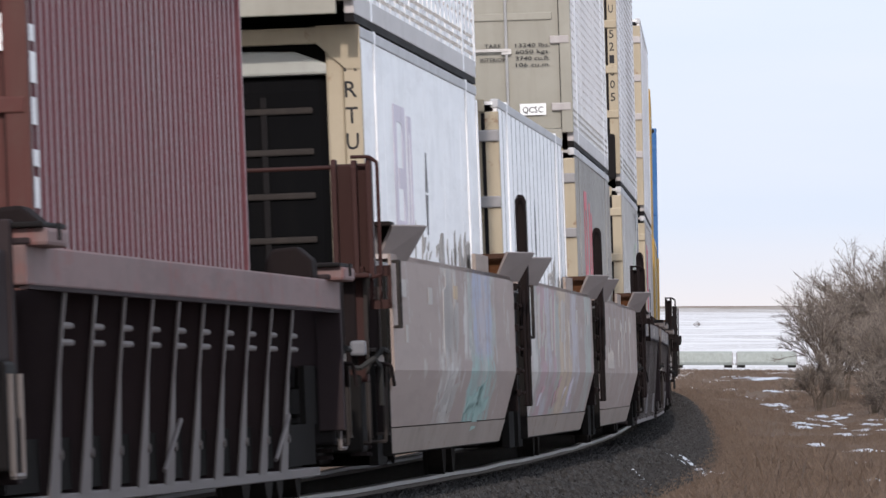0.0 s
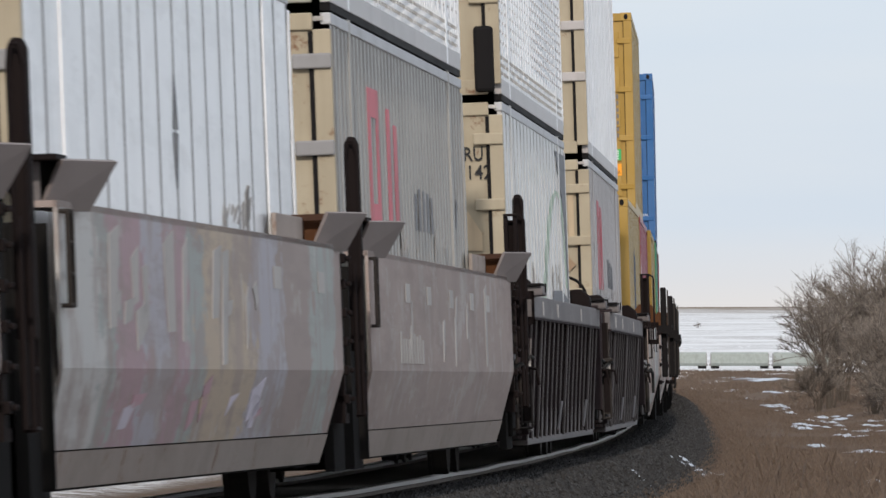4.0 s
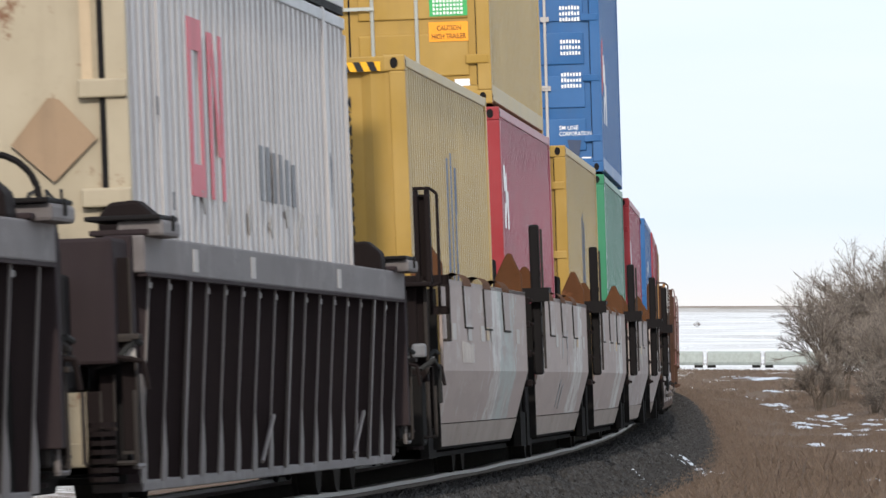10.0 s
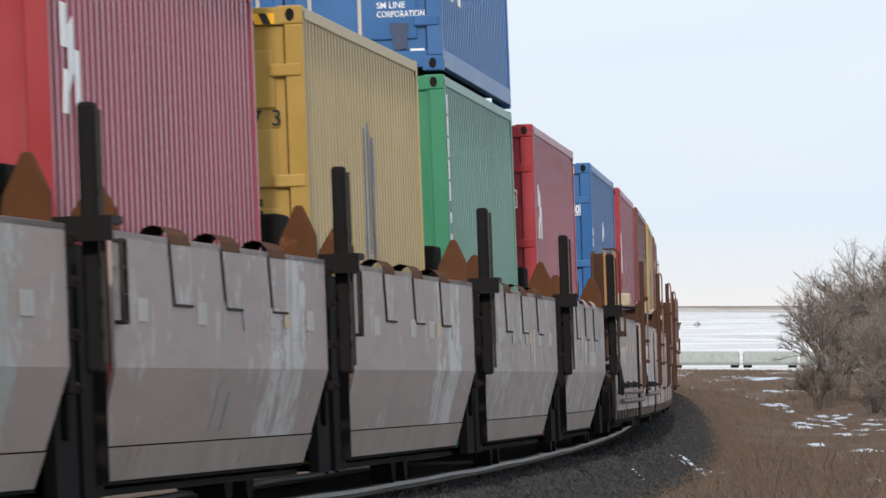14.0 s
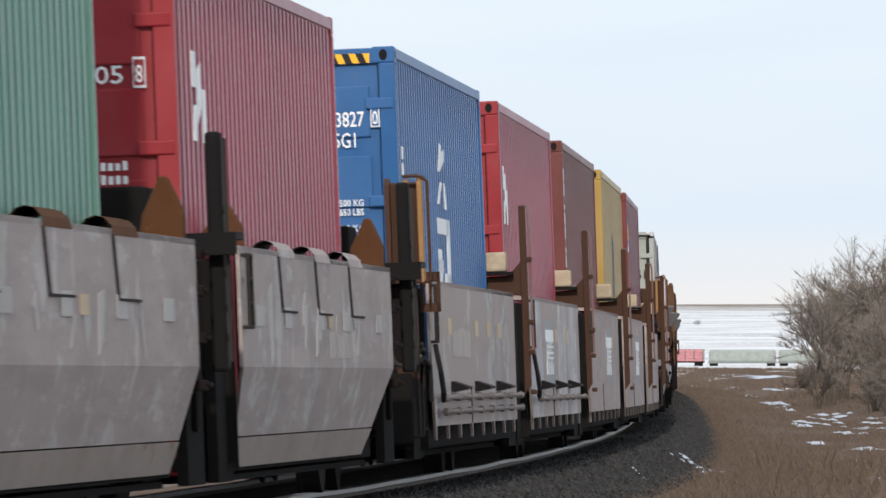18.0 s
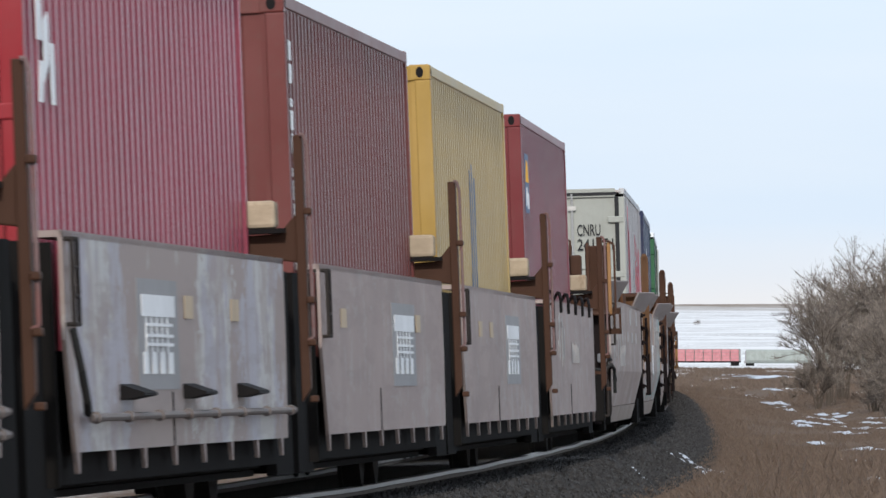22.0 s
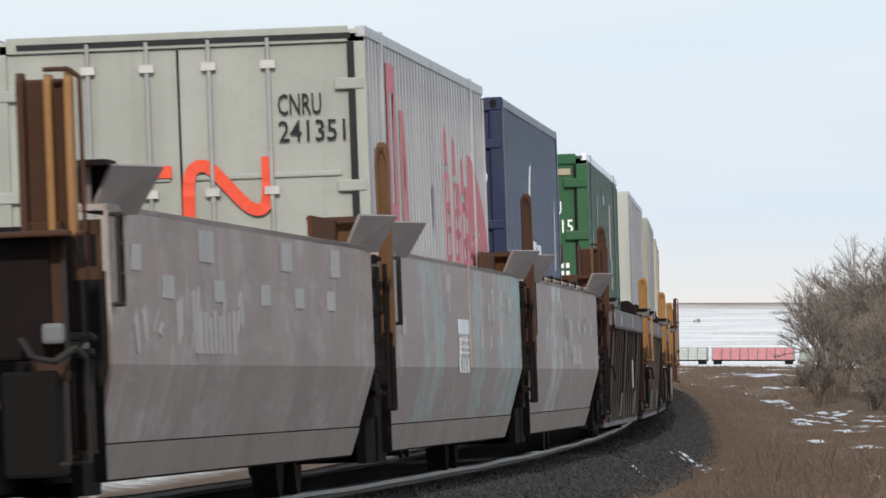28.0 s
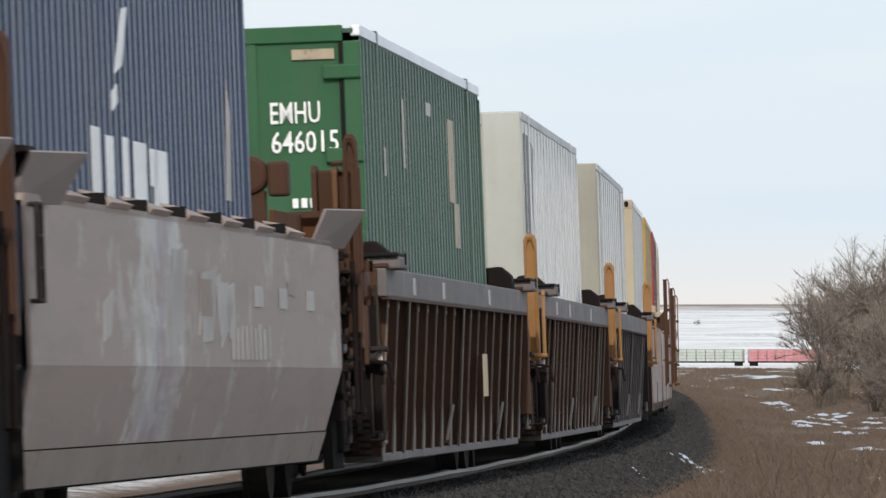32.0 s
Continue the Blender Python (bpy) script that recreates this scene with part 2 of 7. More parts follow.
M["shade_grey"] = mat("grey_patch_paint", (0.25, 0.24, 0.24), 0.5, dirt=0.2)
M["hazard"] = plain("hazard_yellow", (0.80, 0.40, 0.02))
# grime plus the deep shade under and between cars, as one near-black
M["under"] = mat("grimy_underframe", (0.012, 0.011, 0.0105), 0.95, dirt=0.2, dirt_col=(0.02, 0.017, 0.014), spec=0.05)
M["rubber"] = mat("rubber_hose", (0.02, 0.02, 0.02), 0.7, bump=0)


def sprayed_material(name, stops, low=None, length=20.0):
    """Old sprayed paint: colours along the car's length, blurred into upright runs over grey."""
    m = bpy.data.materials.new(name)
    m.use_nodes = True
    nt = m.node_tree
    b = nt.nodes["Principled BSDF"]
    v = coords(nt, shift=False)
    vb = coords(nt, (1.1, 2.2, 0.3))
    sx = nt.nodes.new("ShaderNodeSeparateXYZ")
    nt.links.new(v, sx.inputs[0])
    wob = ramp(nt, noise_of(nt, coords(nt, (0.9, 1.0, 1.7)), 1.6, 7, 0.72), 0.25, 0.75, -0.05, 0.05)
    pos = ramp(nt, sx.outputs[0], -length / 2, length / 2)
    ad = nt.nodes.new("ShaderNodeMath")
    nt.links.new(pos, ad.inputs[0])
    nt.links.new(wob, ad.inputs[1])

    def bands(stops_):
        r = nt.nodes.new("ShaderNodeValToRGB")
        el = r.color_ramp.elements
        while len(el) < len(stops_):
            el.new(0.5)
        for i, (x, cc) in enumerate(stops_):
            el[i].position = min(1, max(0, x / length + 0.5))
        for i, (x, cc) in enumerate(stops_):
            el[i].color = (*cc, 1)
        r.color_ramp.interpolation = "CONSTANT"
        nt.links.new(ad.outputs[0], r.inputs[0])
        return r.outputs[0]

    c = bands(stops)
    if low:
        c = mixer(nt, ramp(nt, sx.outputs[2], 0.90, 0.98), bands(low), c)
    run = noise_of(nt, vb, 2.0, 6, 0.7)
    c = mixer(nt, ramp(nt, run, 0.52, 0.56, 0.10, 0.65), c, G_)
    blot = noise_of(nt, coords(nt, (0.5, 1.0, 1.0)), 1.6, 6, 0.7)
    c = mixer(nt, ramp(nt, blot, 0.53, 0.56, 0, 0.6), c, G_)
    c = mixer(nt, ramp(nt, noise_of(nt, coords(nt, (0.6, 1.6, 0.8)), 2.1, 7, 0.72), 0.575, 0.61, 0, 0.45), c, (0.47, 0.45, 0.43))
    c = mixer(nt, ramp(nt, noise_of(nt, coords(nt, (0.22, 1.0, 2.2)), 2.0, 7, 0.7), 0.50, 0.58, 0, 0.3), c, tuple(q * 0.74 for q in G_))
    c = mixer(nt, ramp(nt, noise_of(nt, coords(nt, (0.45, 1, 1)), 3.0, 6, 0.8), 0.69, 0.71, 0, 0.6), c, (0.14, 0.11, 0.09))
    nt.links.new(c, b.inputs["Base Color"])
    b.inputs["Roughness"].default_value = 0.6
    b.inputs["Specular IOR Level"].default_value = 0.2
    return m


G_ = (0.310, 0.243, 0.217)
PALE, MINT, AQUA, BLUE_, ROSE, PEACH, LILAC = (0.50, 0.49, 0.47), (0.325, 0.352, 0.335), (0.26, 0.40, 0.385), (0.32, 0.36, 0.48), (0.38, 0.25, 0.27), (0.46, 0.36, 0.26), (0.39, 0.37, 0.41)
M["spray_a"] = sprayed_material("sprayed_blue_green_paint", [(-10, G_), (-2.4, PALE), (-0.6, G_), (0.6, PALE), (1.2, MINT), (1.8, BLUE_), (2.9, LILAC), (3.6, BLUE_), (4.6, MINT), (5.0, G_)],
                                [(-10, G_), (-2.6, PALE), (-0.4, G_), (1.2, AQUA), (2.2, AQUA), (3.0, MINT), (3.6, AQUA), (4.8, G_)])
M["spray_b"] = sprayed_material("sprayed_rose_peach_paint", [(-10, PALE), (-6.8, MINT), (-6.0, ROSE), (-4.6, LILAC), (-3.2, ROSE), (-2.0, MINT), (-1.3, PEACH), (1.0, PEACH), (2.0, LILAC), (4.0, G_), (6.2, MINT), (8.0, G_)])
M["spray_c"] = sprayed_material("sprayed_mint_paint", [(-10, G_), (0.3, G_), (0.7, PALE), (2.0, MINT), (4.0, MINT), (4.6, G_), (10, G_)])
M["spray_d"] = sprayed_material("sprayed_white_paint", [(-10, G_), (1.7, G_), (2.1, PALE), (2.9, G_), (3.3, PALE), (4.6, PALE), (5.1, G_), (10, G_)])
M["spray_e"] = sprayed_material("sprayed_faded_mint_paint", [(-10, G_), (-6, MINT), (-3, G_), (0.8, G_), (1.3, MINT), (3.0, G_), (5.2, MINT), (7.6, AQUA), (8.6, G_)])
M["spray_g"] = sprayed_material("sprayed_lilac_paint", [(-10, G_), (-5.9, LILAC), (-5.2, PALE), (-4.3, LILAC), (-3.5, G_), (0.6, PALE), (1.1, LILAC), (2.0, PALE), (2.5, G_), (3.2, LILAC), (4.3, PALE), (5.2, LILAC), (5.7, G_)])
M["spray_h"] = sprayed_material("smeared_dark_grey_paint", [(-10, G_), (-6.0, (0.24, 0.21, 0.20)), (-5.0, G_), (1.8, (0.36, 0.33, 0.31)), (2.6, (0.23, 0.20, 0.195)), (3.2, G_), (3.9, (0.22, 0.195, 0.19)), (4.5, (0.35, 0.31, 0.29)), (5.2, G_)])
M["spray_f"] = sprayed_material("sprayed_pale_paint", [(-10, G_), (-5.0, G_), (-4.4, PALE), (-3.2, LILAC), (-2.2, PALE), (-1.5, G_), (10, G_)])


# ---- mesh helpers ----
def hexa(bm, pts):
    """A solid from eight corners: four below, four above, both counter-clockwise."""
    v = [bm.verts.new(p) for p in pts]
    for f in ((3, 2, 1, 0), (4, 5, 6, 7), (0, 1, 5, 4), (1, 2, 6, 5), (2, 3, 7, 6), (3, 0, 4, 7)):
        bm.faces.new([v[i] for i in f])


def box(bm, x0, x1, y0, y1, z0, z1):
    hexa(bm, [(x0, y0, z0), (x1, y0, z0), (x1, y1, z0), (x0, y1, z0), (x0, y0, z1), (x1, y0, z1), (x1, y1, z1), (x0, y1, z1)])
    return bm


def boxes(*bs):
    bm = bmesh.new()
    for b in bs:
        box(bm, *b)
    return bm


def rod(bm, a, b, r, n=8):
    a, b = Vector(a), Vector(b)
    q = (b - a).to_track_quat("Z", "Y").to_matrix()
    ring = [[bm.verts.new(p + q @ Vector((r * math.cos(6.2832 * i / n), r * math.sin(6.2832 * i / n), 0))) for i in range(n)] for p in (a, b)]
    for i in range(n):
        j = (i + 1) % n
        bm.faces.new((ring[0][i], ring[0][j], ring[1][j], ring[1][i]))
    bm.faces.new(ring[0][::-1])
    bm.faces.new(ring[1])
    return bm


def tube(bm, pts, r, n=6):
    for a, b in zip(pts, pts[1:]):
        rod(bm, a, b, r, n)
    return bm


def plate(bm, outline, lo, hi, axis):
    """A flat plate of any outline; axis is the one along which it is thick."""
    def at(u, v, w):
        return {"x": (w, u, v), "y": (u, w, v), "z": (u, v, w)}[axis]
    a = [bm.verts.new(at(u, v, lo)) for u, v in outline]
    b = [bm.verts.new(at(u, v, hi)) for u, v in outline]
    n = len(outline)
    bm.faces.new(a[::-1])
    bm.faces.new(b)
    for i in range(n):
        j = (i + 1) % n
        bm.faces.new((a[i], a[j], b[j], b[i]))
    return bm


def profile(bm, pts, x0, x1, cap=True):
    """An open or closed line in (y, z), drawn out along x."""
    a = [bm.verts.new((x0, y, z)) for y, z in pts]
    b = [bm.verts.new((x1, y, z)) for y, z in pts]
    n = len(pts)
    for i in range(n if cap else n - 1):
        j = (i + 1) % n
        bm.faces.new((a[i], a[j], b[j], b[i]))
    if cap:
        bm.faces.new(a[::-1])
        bm.faces.new(b)
    return bm


def part(name, bm, material, parent, label="", bevel=0.0):
    me = bpy.data.meshes.new(name)
    bmesh.ops.recalc_face_normals(bm, faces=bm.faces[:])
    bm.to_mesh(me)
    bm.free()
    me.materials.append(M[material] if isinstance(material, str) else material)
    ob = new(name, me)
    ob.parent = parent
    if bevel:
        md = ob.modifiers.new("bevel", "BEVEL")
        md.width, md.segments, md.limit_method = bevel, 2, "ANGLE"
    if label:
        tagged(ob, label)
    return ob


def again(ob, parent, loc=(0, 0, 0), rot=(0, 0, 0)):
    """The same mesh once more as another part."""
    c = new(ob.name.split(".")[0], ob.data)
    c.parent = parent
    c.location, c.rotation_euler = loc, rot
    for md in ob.modifiers:
        d = c.modifiers.new("bevel", "BEVEL")
        d.width, d.segments, d.limit_method = md.width, 2, "ANGLE"
    return c


def letters(text, height, material, parent, face, u, z, depth, width=None, upright=False):
    """Lettering on the near end (face 'end') or the outer side ('side'); u is its left edge, z its foot, depth the face's place."""
    cu = bpy.data.curves.new("lettering", "FONT")
    cu.body = "\n".join(text) if upright else text
    cu.size = height / 0.72
    cu.space_line = 0.86
    cu.resolution_u = 2
    cu.offset = 0.012 * height
    if upright:
        cu.align_x = "CENTER"
    tmp = bpy.data.objects.new("lettering", cu)
    me = bpy.data.meshes.new_from_object(tmp)
    bpy.data.objects.remove(tmp)
    xs = [v.co.x for v in me.vertices]
    k = width / max(1e-6, max(xs) - min(xs)) if width else 1.0
    x0 = 0 if upright else min(xs)
    for v in me.vertices:
        a, b = (v.co.x - x0) * k, v.co.y
        v.co = (depth, u - a, z + b) if face == "end" else (u + a, depth, z + b)
    me.materials.append(M[material])
    ob = new("lettering", me)
    ob.parent = parent
    return ob


def patch(outlines, material, parent, face, depth, name="paint_mark", thick=0.004):
    """Flat marks of paint or foil, 4 mm thick, on the near end or the outer side."""
    ax = "x" if face == "end" else "y"
    if name in ("emblem", "graffiti", "lettering"):
        name = name + "_stroke"
    if name in ("label_patch", "edge_mark", "hazard_bar", "paint_mark", "dent_mark", "emblem_stroke", "graffiti_stroke", "lettering_stroke", "emblem_bar"):
        for o in outlines:
            ob = part(name, plate(bmesh.new(), o, depth - thick, depth, ax), material, parent)
        return ob
    bm = bmesh.new()
    for o in outlines:
        plate(bm, o, depth - thick, depth, ax)
    return part(name, bm, material, parent)


def rect(u0, u1, z0, z1):
    return [(u0, z0), (u1, z0), (u1, z1), (u0, z1)]


def bars(u0, u1, z0, z1, n, rng, gap=0.35, flip=1):
    """Unreadable writing as upright bars."""
    out, w = [], (u1 - u0) / n
    for i in range(n):
        h = rng.uniform(0.75, 1.0)
        a = u0 + i * w
        out.append(rect(a, a + w * (1 - gap), z0, z0 + (z1 - z0) * h))
    return out


# ---- ground and track ----
def toe(d):
    """How far from the track's middle the stone reaches on the outside of the bend."""
    return 1.95 + 0.0026 * max(0, min(d, 173) - 95)


def climb(d):
    """Rise of the outer shoulder towards the far end of the bend."""
    return 0.0065 * max(0, min(d, 320) - 175)


def squeezed(r, d):
    """Sideways place on a shoulder of even width."""
    return r if r < 1.55 else 1.55 + (r - 1.55) * 0.55 / (toe(d) - 1.55)


def ground_z(x, d):
    """Height of the land; 0 is the head of the outer rail."""
    r = squeezed(x - mid_x(max(-60, min(d, 330))), d)
    z = -0.42 + 0.10 * math.sin(x * 0.21 + d * 0.017) + 0.05 * math.sin(x * 0.9 + d * 0.06)
    bank = max(0.0, 1 - max(0.0, abs(r) - 2.1) / 1.5)
    z = z * (1 - bank) - 0.48 * bank
    if d > 150:
        e = d - 150
        away = max(0.0, min(1.0, (r - 2.4) / 4.0))
        away = max(away, min(1.0, max(0.0, (d - 330) / 100)))
        rise = (2.0e-3 * min(e, 450) + 0.9 * min(1, e / 900)) * away
        beside = climb(d) * max(0.0, 1 - max(0.0, r - 2.2) / 5.0) * max(0.0, min(1.0, (r - 1.6) / 0.4)) * max(0.0, min(1.0, (430 - d) / 100))
        z += max(rise, beside)
    if d > 700:
        z -= 6.0 * min(1, (d - 700) / 600)
    if d > 2700:
        z += 1.2 * min(1, (d - 2700) / 200)
    if d > 3050:
        e = (d - 3050) / 1750
        z += 35.5 * min(1, e) ** 0.8
    return z


def steps(*spans):
    out = []
    for a, b, n in spans:
        out += [a + (b - a) * i / n for i in range(n)]
    return out + [spans[-1][1]]


def sheet(name, xs, ds, zf, material, label, **kw):
    me = bpy.data.meshes.new(name)
    vs = [(x, d, zf(x, d)) for d in ds for x in xs]
    n = len(xs)
    fs = [(j * n + i, j * n + i + 1, (j + 1) * n + i + 1, (j + 1) * n + i) for j in range(len(ds) - 1) for i in range(n - 1)]
    me.from_pydata(vs, [], fs)
    for p in me.polygons:
        p.use_smooth = True
    me.materials.append(material)
    return tagged(new(name, me), label, kind="structure", **kw)


def ground_material():
    m = bpy.data.materials.new("winter_field")
    m.use_nodes = True
    nt = m.node_tree
    b = nt.nodes["Principled BSDF"]
    v = coords(nt, shift=False)
    fine, mid = noise_of(nt, v, 9, 6, 0.7), noise_of(nt, v, 0.8, 5, 0.6)
    straw = mixer(nt, ramp(nt, fine, 0.3, 0.7), (0.095, 0.066, 0.049), (0.175, 0.128, 0.097))
    straw = mixer(nt, ramp(nt, mid, 0.45, 0.7, 0, 0.6), straw, (0.14, 0.085, 0.045))
    patches = noise_of(nt, coords(nt, (1.0, 0.06, 1), False), 0.55, 5, 0.65)
    far = noise_of(nt, coords(nt, (0.012, 0.02, 0), False), 1.0, 6, 0.7)
    sx = nt.nodes.new("ShaderNodeSeparateXYZ")
    nt.links.new(v, sx.inputs[0])
    open_field = ramp(nt, sx.outputs[1], 1500, 2300)
    sl = nt.nodes.new("ShaderNodeMath")   # the bank's far side follows the bend
    sl.operation = "MULTIPLY_ADD"
    sl.inputs[1].default_value = -0.035
    nt.links.new(sx.outputs[1], sl.inputs[0])
    nt.links.new(sx.outputs[0], sl.inputs[2])
    left = ramp(nt, sl.outputs[0], -7.0, -7.5)
    near = ramp(nt, sx.outputs[1], 170, 420, 0.0, 0.11)
    add = nt.nodes.new("ShaderNodeMath")
    nt.links.new(patches, add.inputs[0])
    off = nt.nodes.new("ShaderNodeMath")   # more snow away from the bank
    off.operation = "MULTIPLY_ADD"
    off.inputs[1].default_value = -0.045
    nt.links.new(sx.outputs[1], off.inputs[0])
    nt.links.new(sx.outputs[0], off.inputs[2])
    side_snow = ramp(nt, off.outputs[0], 0.3, 4.0, 0.0, 0.30)
    ad2 = nt.nodes.new("ShaderNodeMath")
    nt.links.new(near, ad2.inputs[0])
    nt.links.new(side_snow, ad2.inputs[1])
    nt.links.new(ad2.outputs[0], add.inputs[1])
    snow_near = ramp(nt, add.outputs[0], 0.69, 0.72)
    mx = nt.nodes.new("ShaderNodeMath")
    mx.operation = "MAXIMUM"
    nt.links.new(snow_near, mx.inputs[0])
    lw = nt.nodes.new("ShaderNodeMath")
    lw.operation = "MULTIPLY"
    nt.links.new(left, lw.inputs[0])
    nt.links.new(ramp(nt, noise_of(nt, v, 2.6, 6, 0.75), 0.44, 0.56), lw.inputs[1])
    nt.links.new(lw.outputs[0], mx.inputs[1])
    fm = nt.nodes.new("ShaderNodeMath")
    fm.operation = "MULTIPLY"
    nt.links.new(open_field, fm.inputs[0])
    nt.links.new(ramp(nt, far, 0.62, 0.44, 0.50, 1.0), fm.inputs[1])
    mx2 = nt.nodes.new("ShaderNodeMath")
    mx2.operation = "MAXIMUM"
    nt.links.new(mx.outputs[0], mx2.inputs[0])
    nt.links.new(fm.outputs[0], mx2.inputs[1])
    crest = ramp(nt, sx.outputs[1], 4480, 4720)
    c = mixer(nt, mx2.outputs[0], straw, (0.76, 0.75, 0.745))
    cr = nt.nodes.new("ShaderNodeMath")
    cr.operation = "MULTIPLY"
    nt.links.new(crest, cr.inputs[0])
    nt.links.new(ramp(nt, noise_of(nt, coords(nt, (0.02, 0.01, 0), False), 1.0, 5, 0.7), 0.35, 0.6, 0.35, 1.0), cr.inputs[1])
    c = mixer(nt, cr.outputs[0], c, (0.20, 0.145, 0.10))
    nt.links.new(c, b.inputs["Base Color"])
    b.inputs["Roughness"].default_value = 0.9
    b.inputs["Specular IOR Level"].default_value = 0.1
    bp = node(nt, "ShaderNodeBump", Strength=0.6, Distance=0.05)
    nt.links.new(fine, bp.inputs["Height"])
    nt.links.new(bp.outputs[0], b.inputs["Normal"])
    return m


def stone_material(name, lo, hi):
    m = bpy.data.materials.new(name)
    m.use_nodes = True
    nt = m.node_tree
    b = nt.nodes["Principled BSDF"]
    g = nt.nodes.new("ShaderNodeNewGeometry")
    n = noise_of(nt, coords(nt, shift=False), 30, 4)
    c = mixer(nt, g.outputs["Random Per Island"], lo, hi)
    c = mixer(nt, ramp(nt, n, 0.4, 0.8, 0, 0.5), c, (0.03, 0.026, 0.024))
    nt.links.new(c, b.inputs["Base Color"])
    b.inputs["Roughness"].default_value = 0.85
    return m


M["ground"] = ground_material()
M["ballast"] = stone_material("dark_crushed_stone", (0.008, 0.0072, 0.007), (0.040, 0.037, 0.036))
M["ballast_bed"] = mat("ballast_bed", (0.015, 0.0135, 0.013), 0.9, dirt=0.6, dirt_col=(0.02, 0.02, 0.02), bump=0.8, spec=0.1, fade=0.3)
M["straw"] = stone_material("dry_grass", (0.108, 0.073, 0.053), (0.165, 0.119, 0.088))
M["bark"] = mat("willow_bark", (0.085, 0.068, 0.055), 0.85, bump=0.2, spec=0.15)
M["twig"] = stone_material("willow_twigs", (0.098, 0.080, 0.068), (0.29, 0.243, 0.207))
M["snow"] = mat("old_snow", (0.50, 0.53, 0.58), 0.8, dirt=0.2, streak=0.0, spec=0.2)
M["rail"] = mat("rusty_rail_web", (0.19, 0.16, 0.14), 0.75, dirt=0.4, dirt_col=(0.04, 0.03, 0.025), spec=0.15)
M["rail_head"] = mat("polished_rail_head", (0.40, 0.38, 0.36), 0.35, 0.7, dirt=0.2, streak=0)
M["tie"] = mat("creosoted_timber", (0.06, 0.05, 0.042), 0.9)

GX = steps((-2500, -300, 8), (-300, -40, 10), (-40, -12, 14), (-12, 22, 68), (22, 60, 14), (60, 300, 10), (300, 2500, 8))
GD = steps((-400, -40, 12), (-40, 40, 16), (40, 260, 110), (260, 700, 40), (700, 3000, 40), (3000, 4800, 30))
ground = sheet("ground", GX, GD, ground_z, M["ground"], "flat winter prairie of dry grass and snow patches", category="ground")


def bed_z(r, d=0.0):
    r = squeezed(r, d)
    a = abs(r)
    z = mid_z(d) + math.sin(cant(d)) * r - 0.105 - max(0.0, a - 1.55) * 0.56
    return z + min(1, max(0, r - 1.6) / 0.4) * climb(d)


def ballast_bed():
    ds = steps((-60, 40, 25), (40, 200, 80), (200, 420, 50))
    rs = [-3.0, -2.3, -1.55, -0.9, 0, 0.9, 1.55]
    out = [0.25, 0.55, 0.9, 1.25]
    me = bpy.data.meshes.new("ballast_bed")
    vs = []
    for d in ds:
        for r in rs + [1.55 + q * (toe(d) - 1.55) / 0.55 for q in out]:
            vs.append((mid_x(d) + r, d, bed_z(r, d) + 0.012 * noise.noise(Vector((r * 2, d * 2, 0)))))
    n = len(rs) + len(out)
    me.from_pydata(vs, [], [(j * n + i, j * n + i + 1, (j + 1) * n + i + 1, (j + 1) * n + i) for j in range(len(ds) - 1) for i in range(n - 1)])
    me.materials.append(M["ballast_bed"])
    tagged(new("ballast_bed", me), "dark grey ballast bank carrying the track", "track bed", kind="structure")


def scatter_stones():
    """Loose crushed stone on the shoulder."""
    rng = random.Random(4)
    vs, fs = [], []
    shape = [(1, 0, 0), (-1, 0, 0), (0, 1, 0), (0, -1, 0), (0, 0, 1), (0, 0, -1)]
    tri = [(0, 2, 4), (2, 1, 4), (1, 3, 4), (3, 0, 4), (2, 0, 5), (1, 2, 5), (3, 1, 5), (0, 3, 5)]
    for _ in range(90000):
        d = 50 + 270 * rng.random() ** 1.9
        edge = toe(d)
        r = rng.uniform(0.9, edge + 0.4)
        if r > edge - 0.1 and rng.random() < (r - edge + 0.1) * 2.0:
            continue
        s = rng.uniform(0.018, 0.042)
        q = Euler((rng.uniform(0, 6), rng.uniform(0, 6), rng.uniform(0, 6))).to_matrix()
        k = Vector((rng.uniform(0.7, 1.3), rng.uniform(0.7, 1.3), rng.uniform(0.5, 0.9))) * s
        c = Vector((mid_x(d) + r, d, bed_z(r, d) + s * 0.4))
        o = len(vs)
        vs += [tuple(c + q @ Vector((p[0] * k.x, p[1] * k.y, p[2] * k.z))) for p in shape]
        fs += [tuple(o + i for i in f) for f in tri]
    me = bpy.data.meshes.new("ballast_stones")
    me.from_pydata(vs, [], fs)
    me.materials.append(M["ballast"])
    tagged(new("ballast_stones", me), "loose dark grey crushed stone beside the rail", "gravel", kind="stuff")


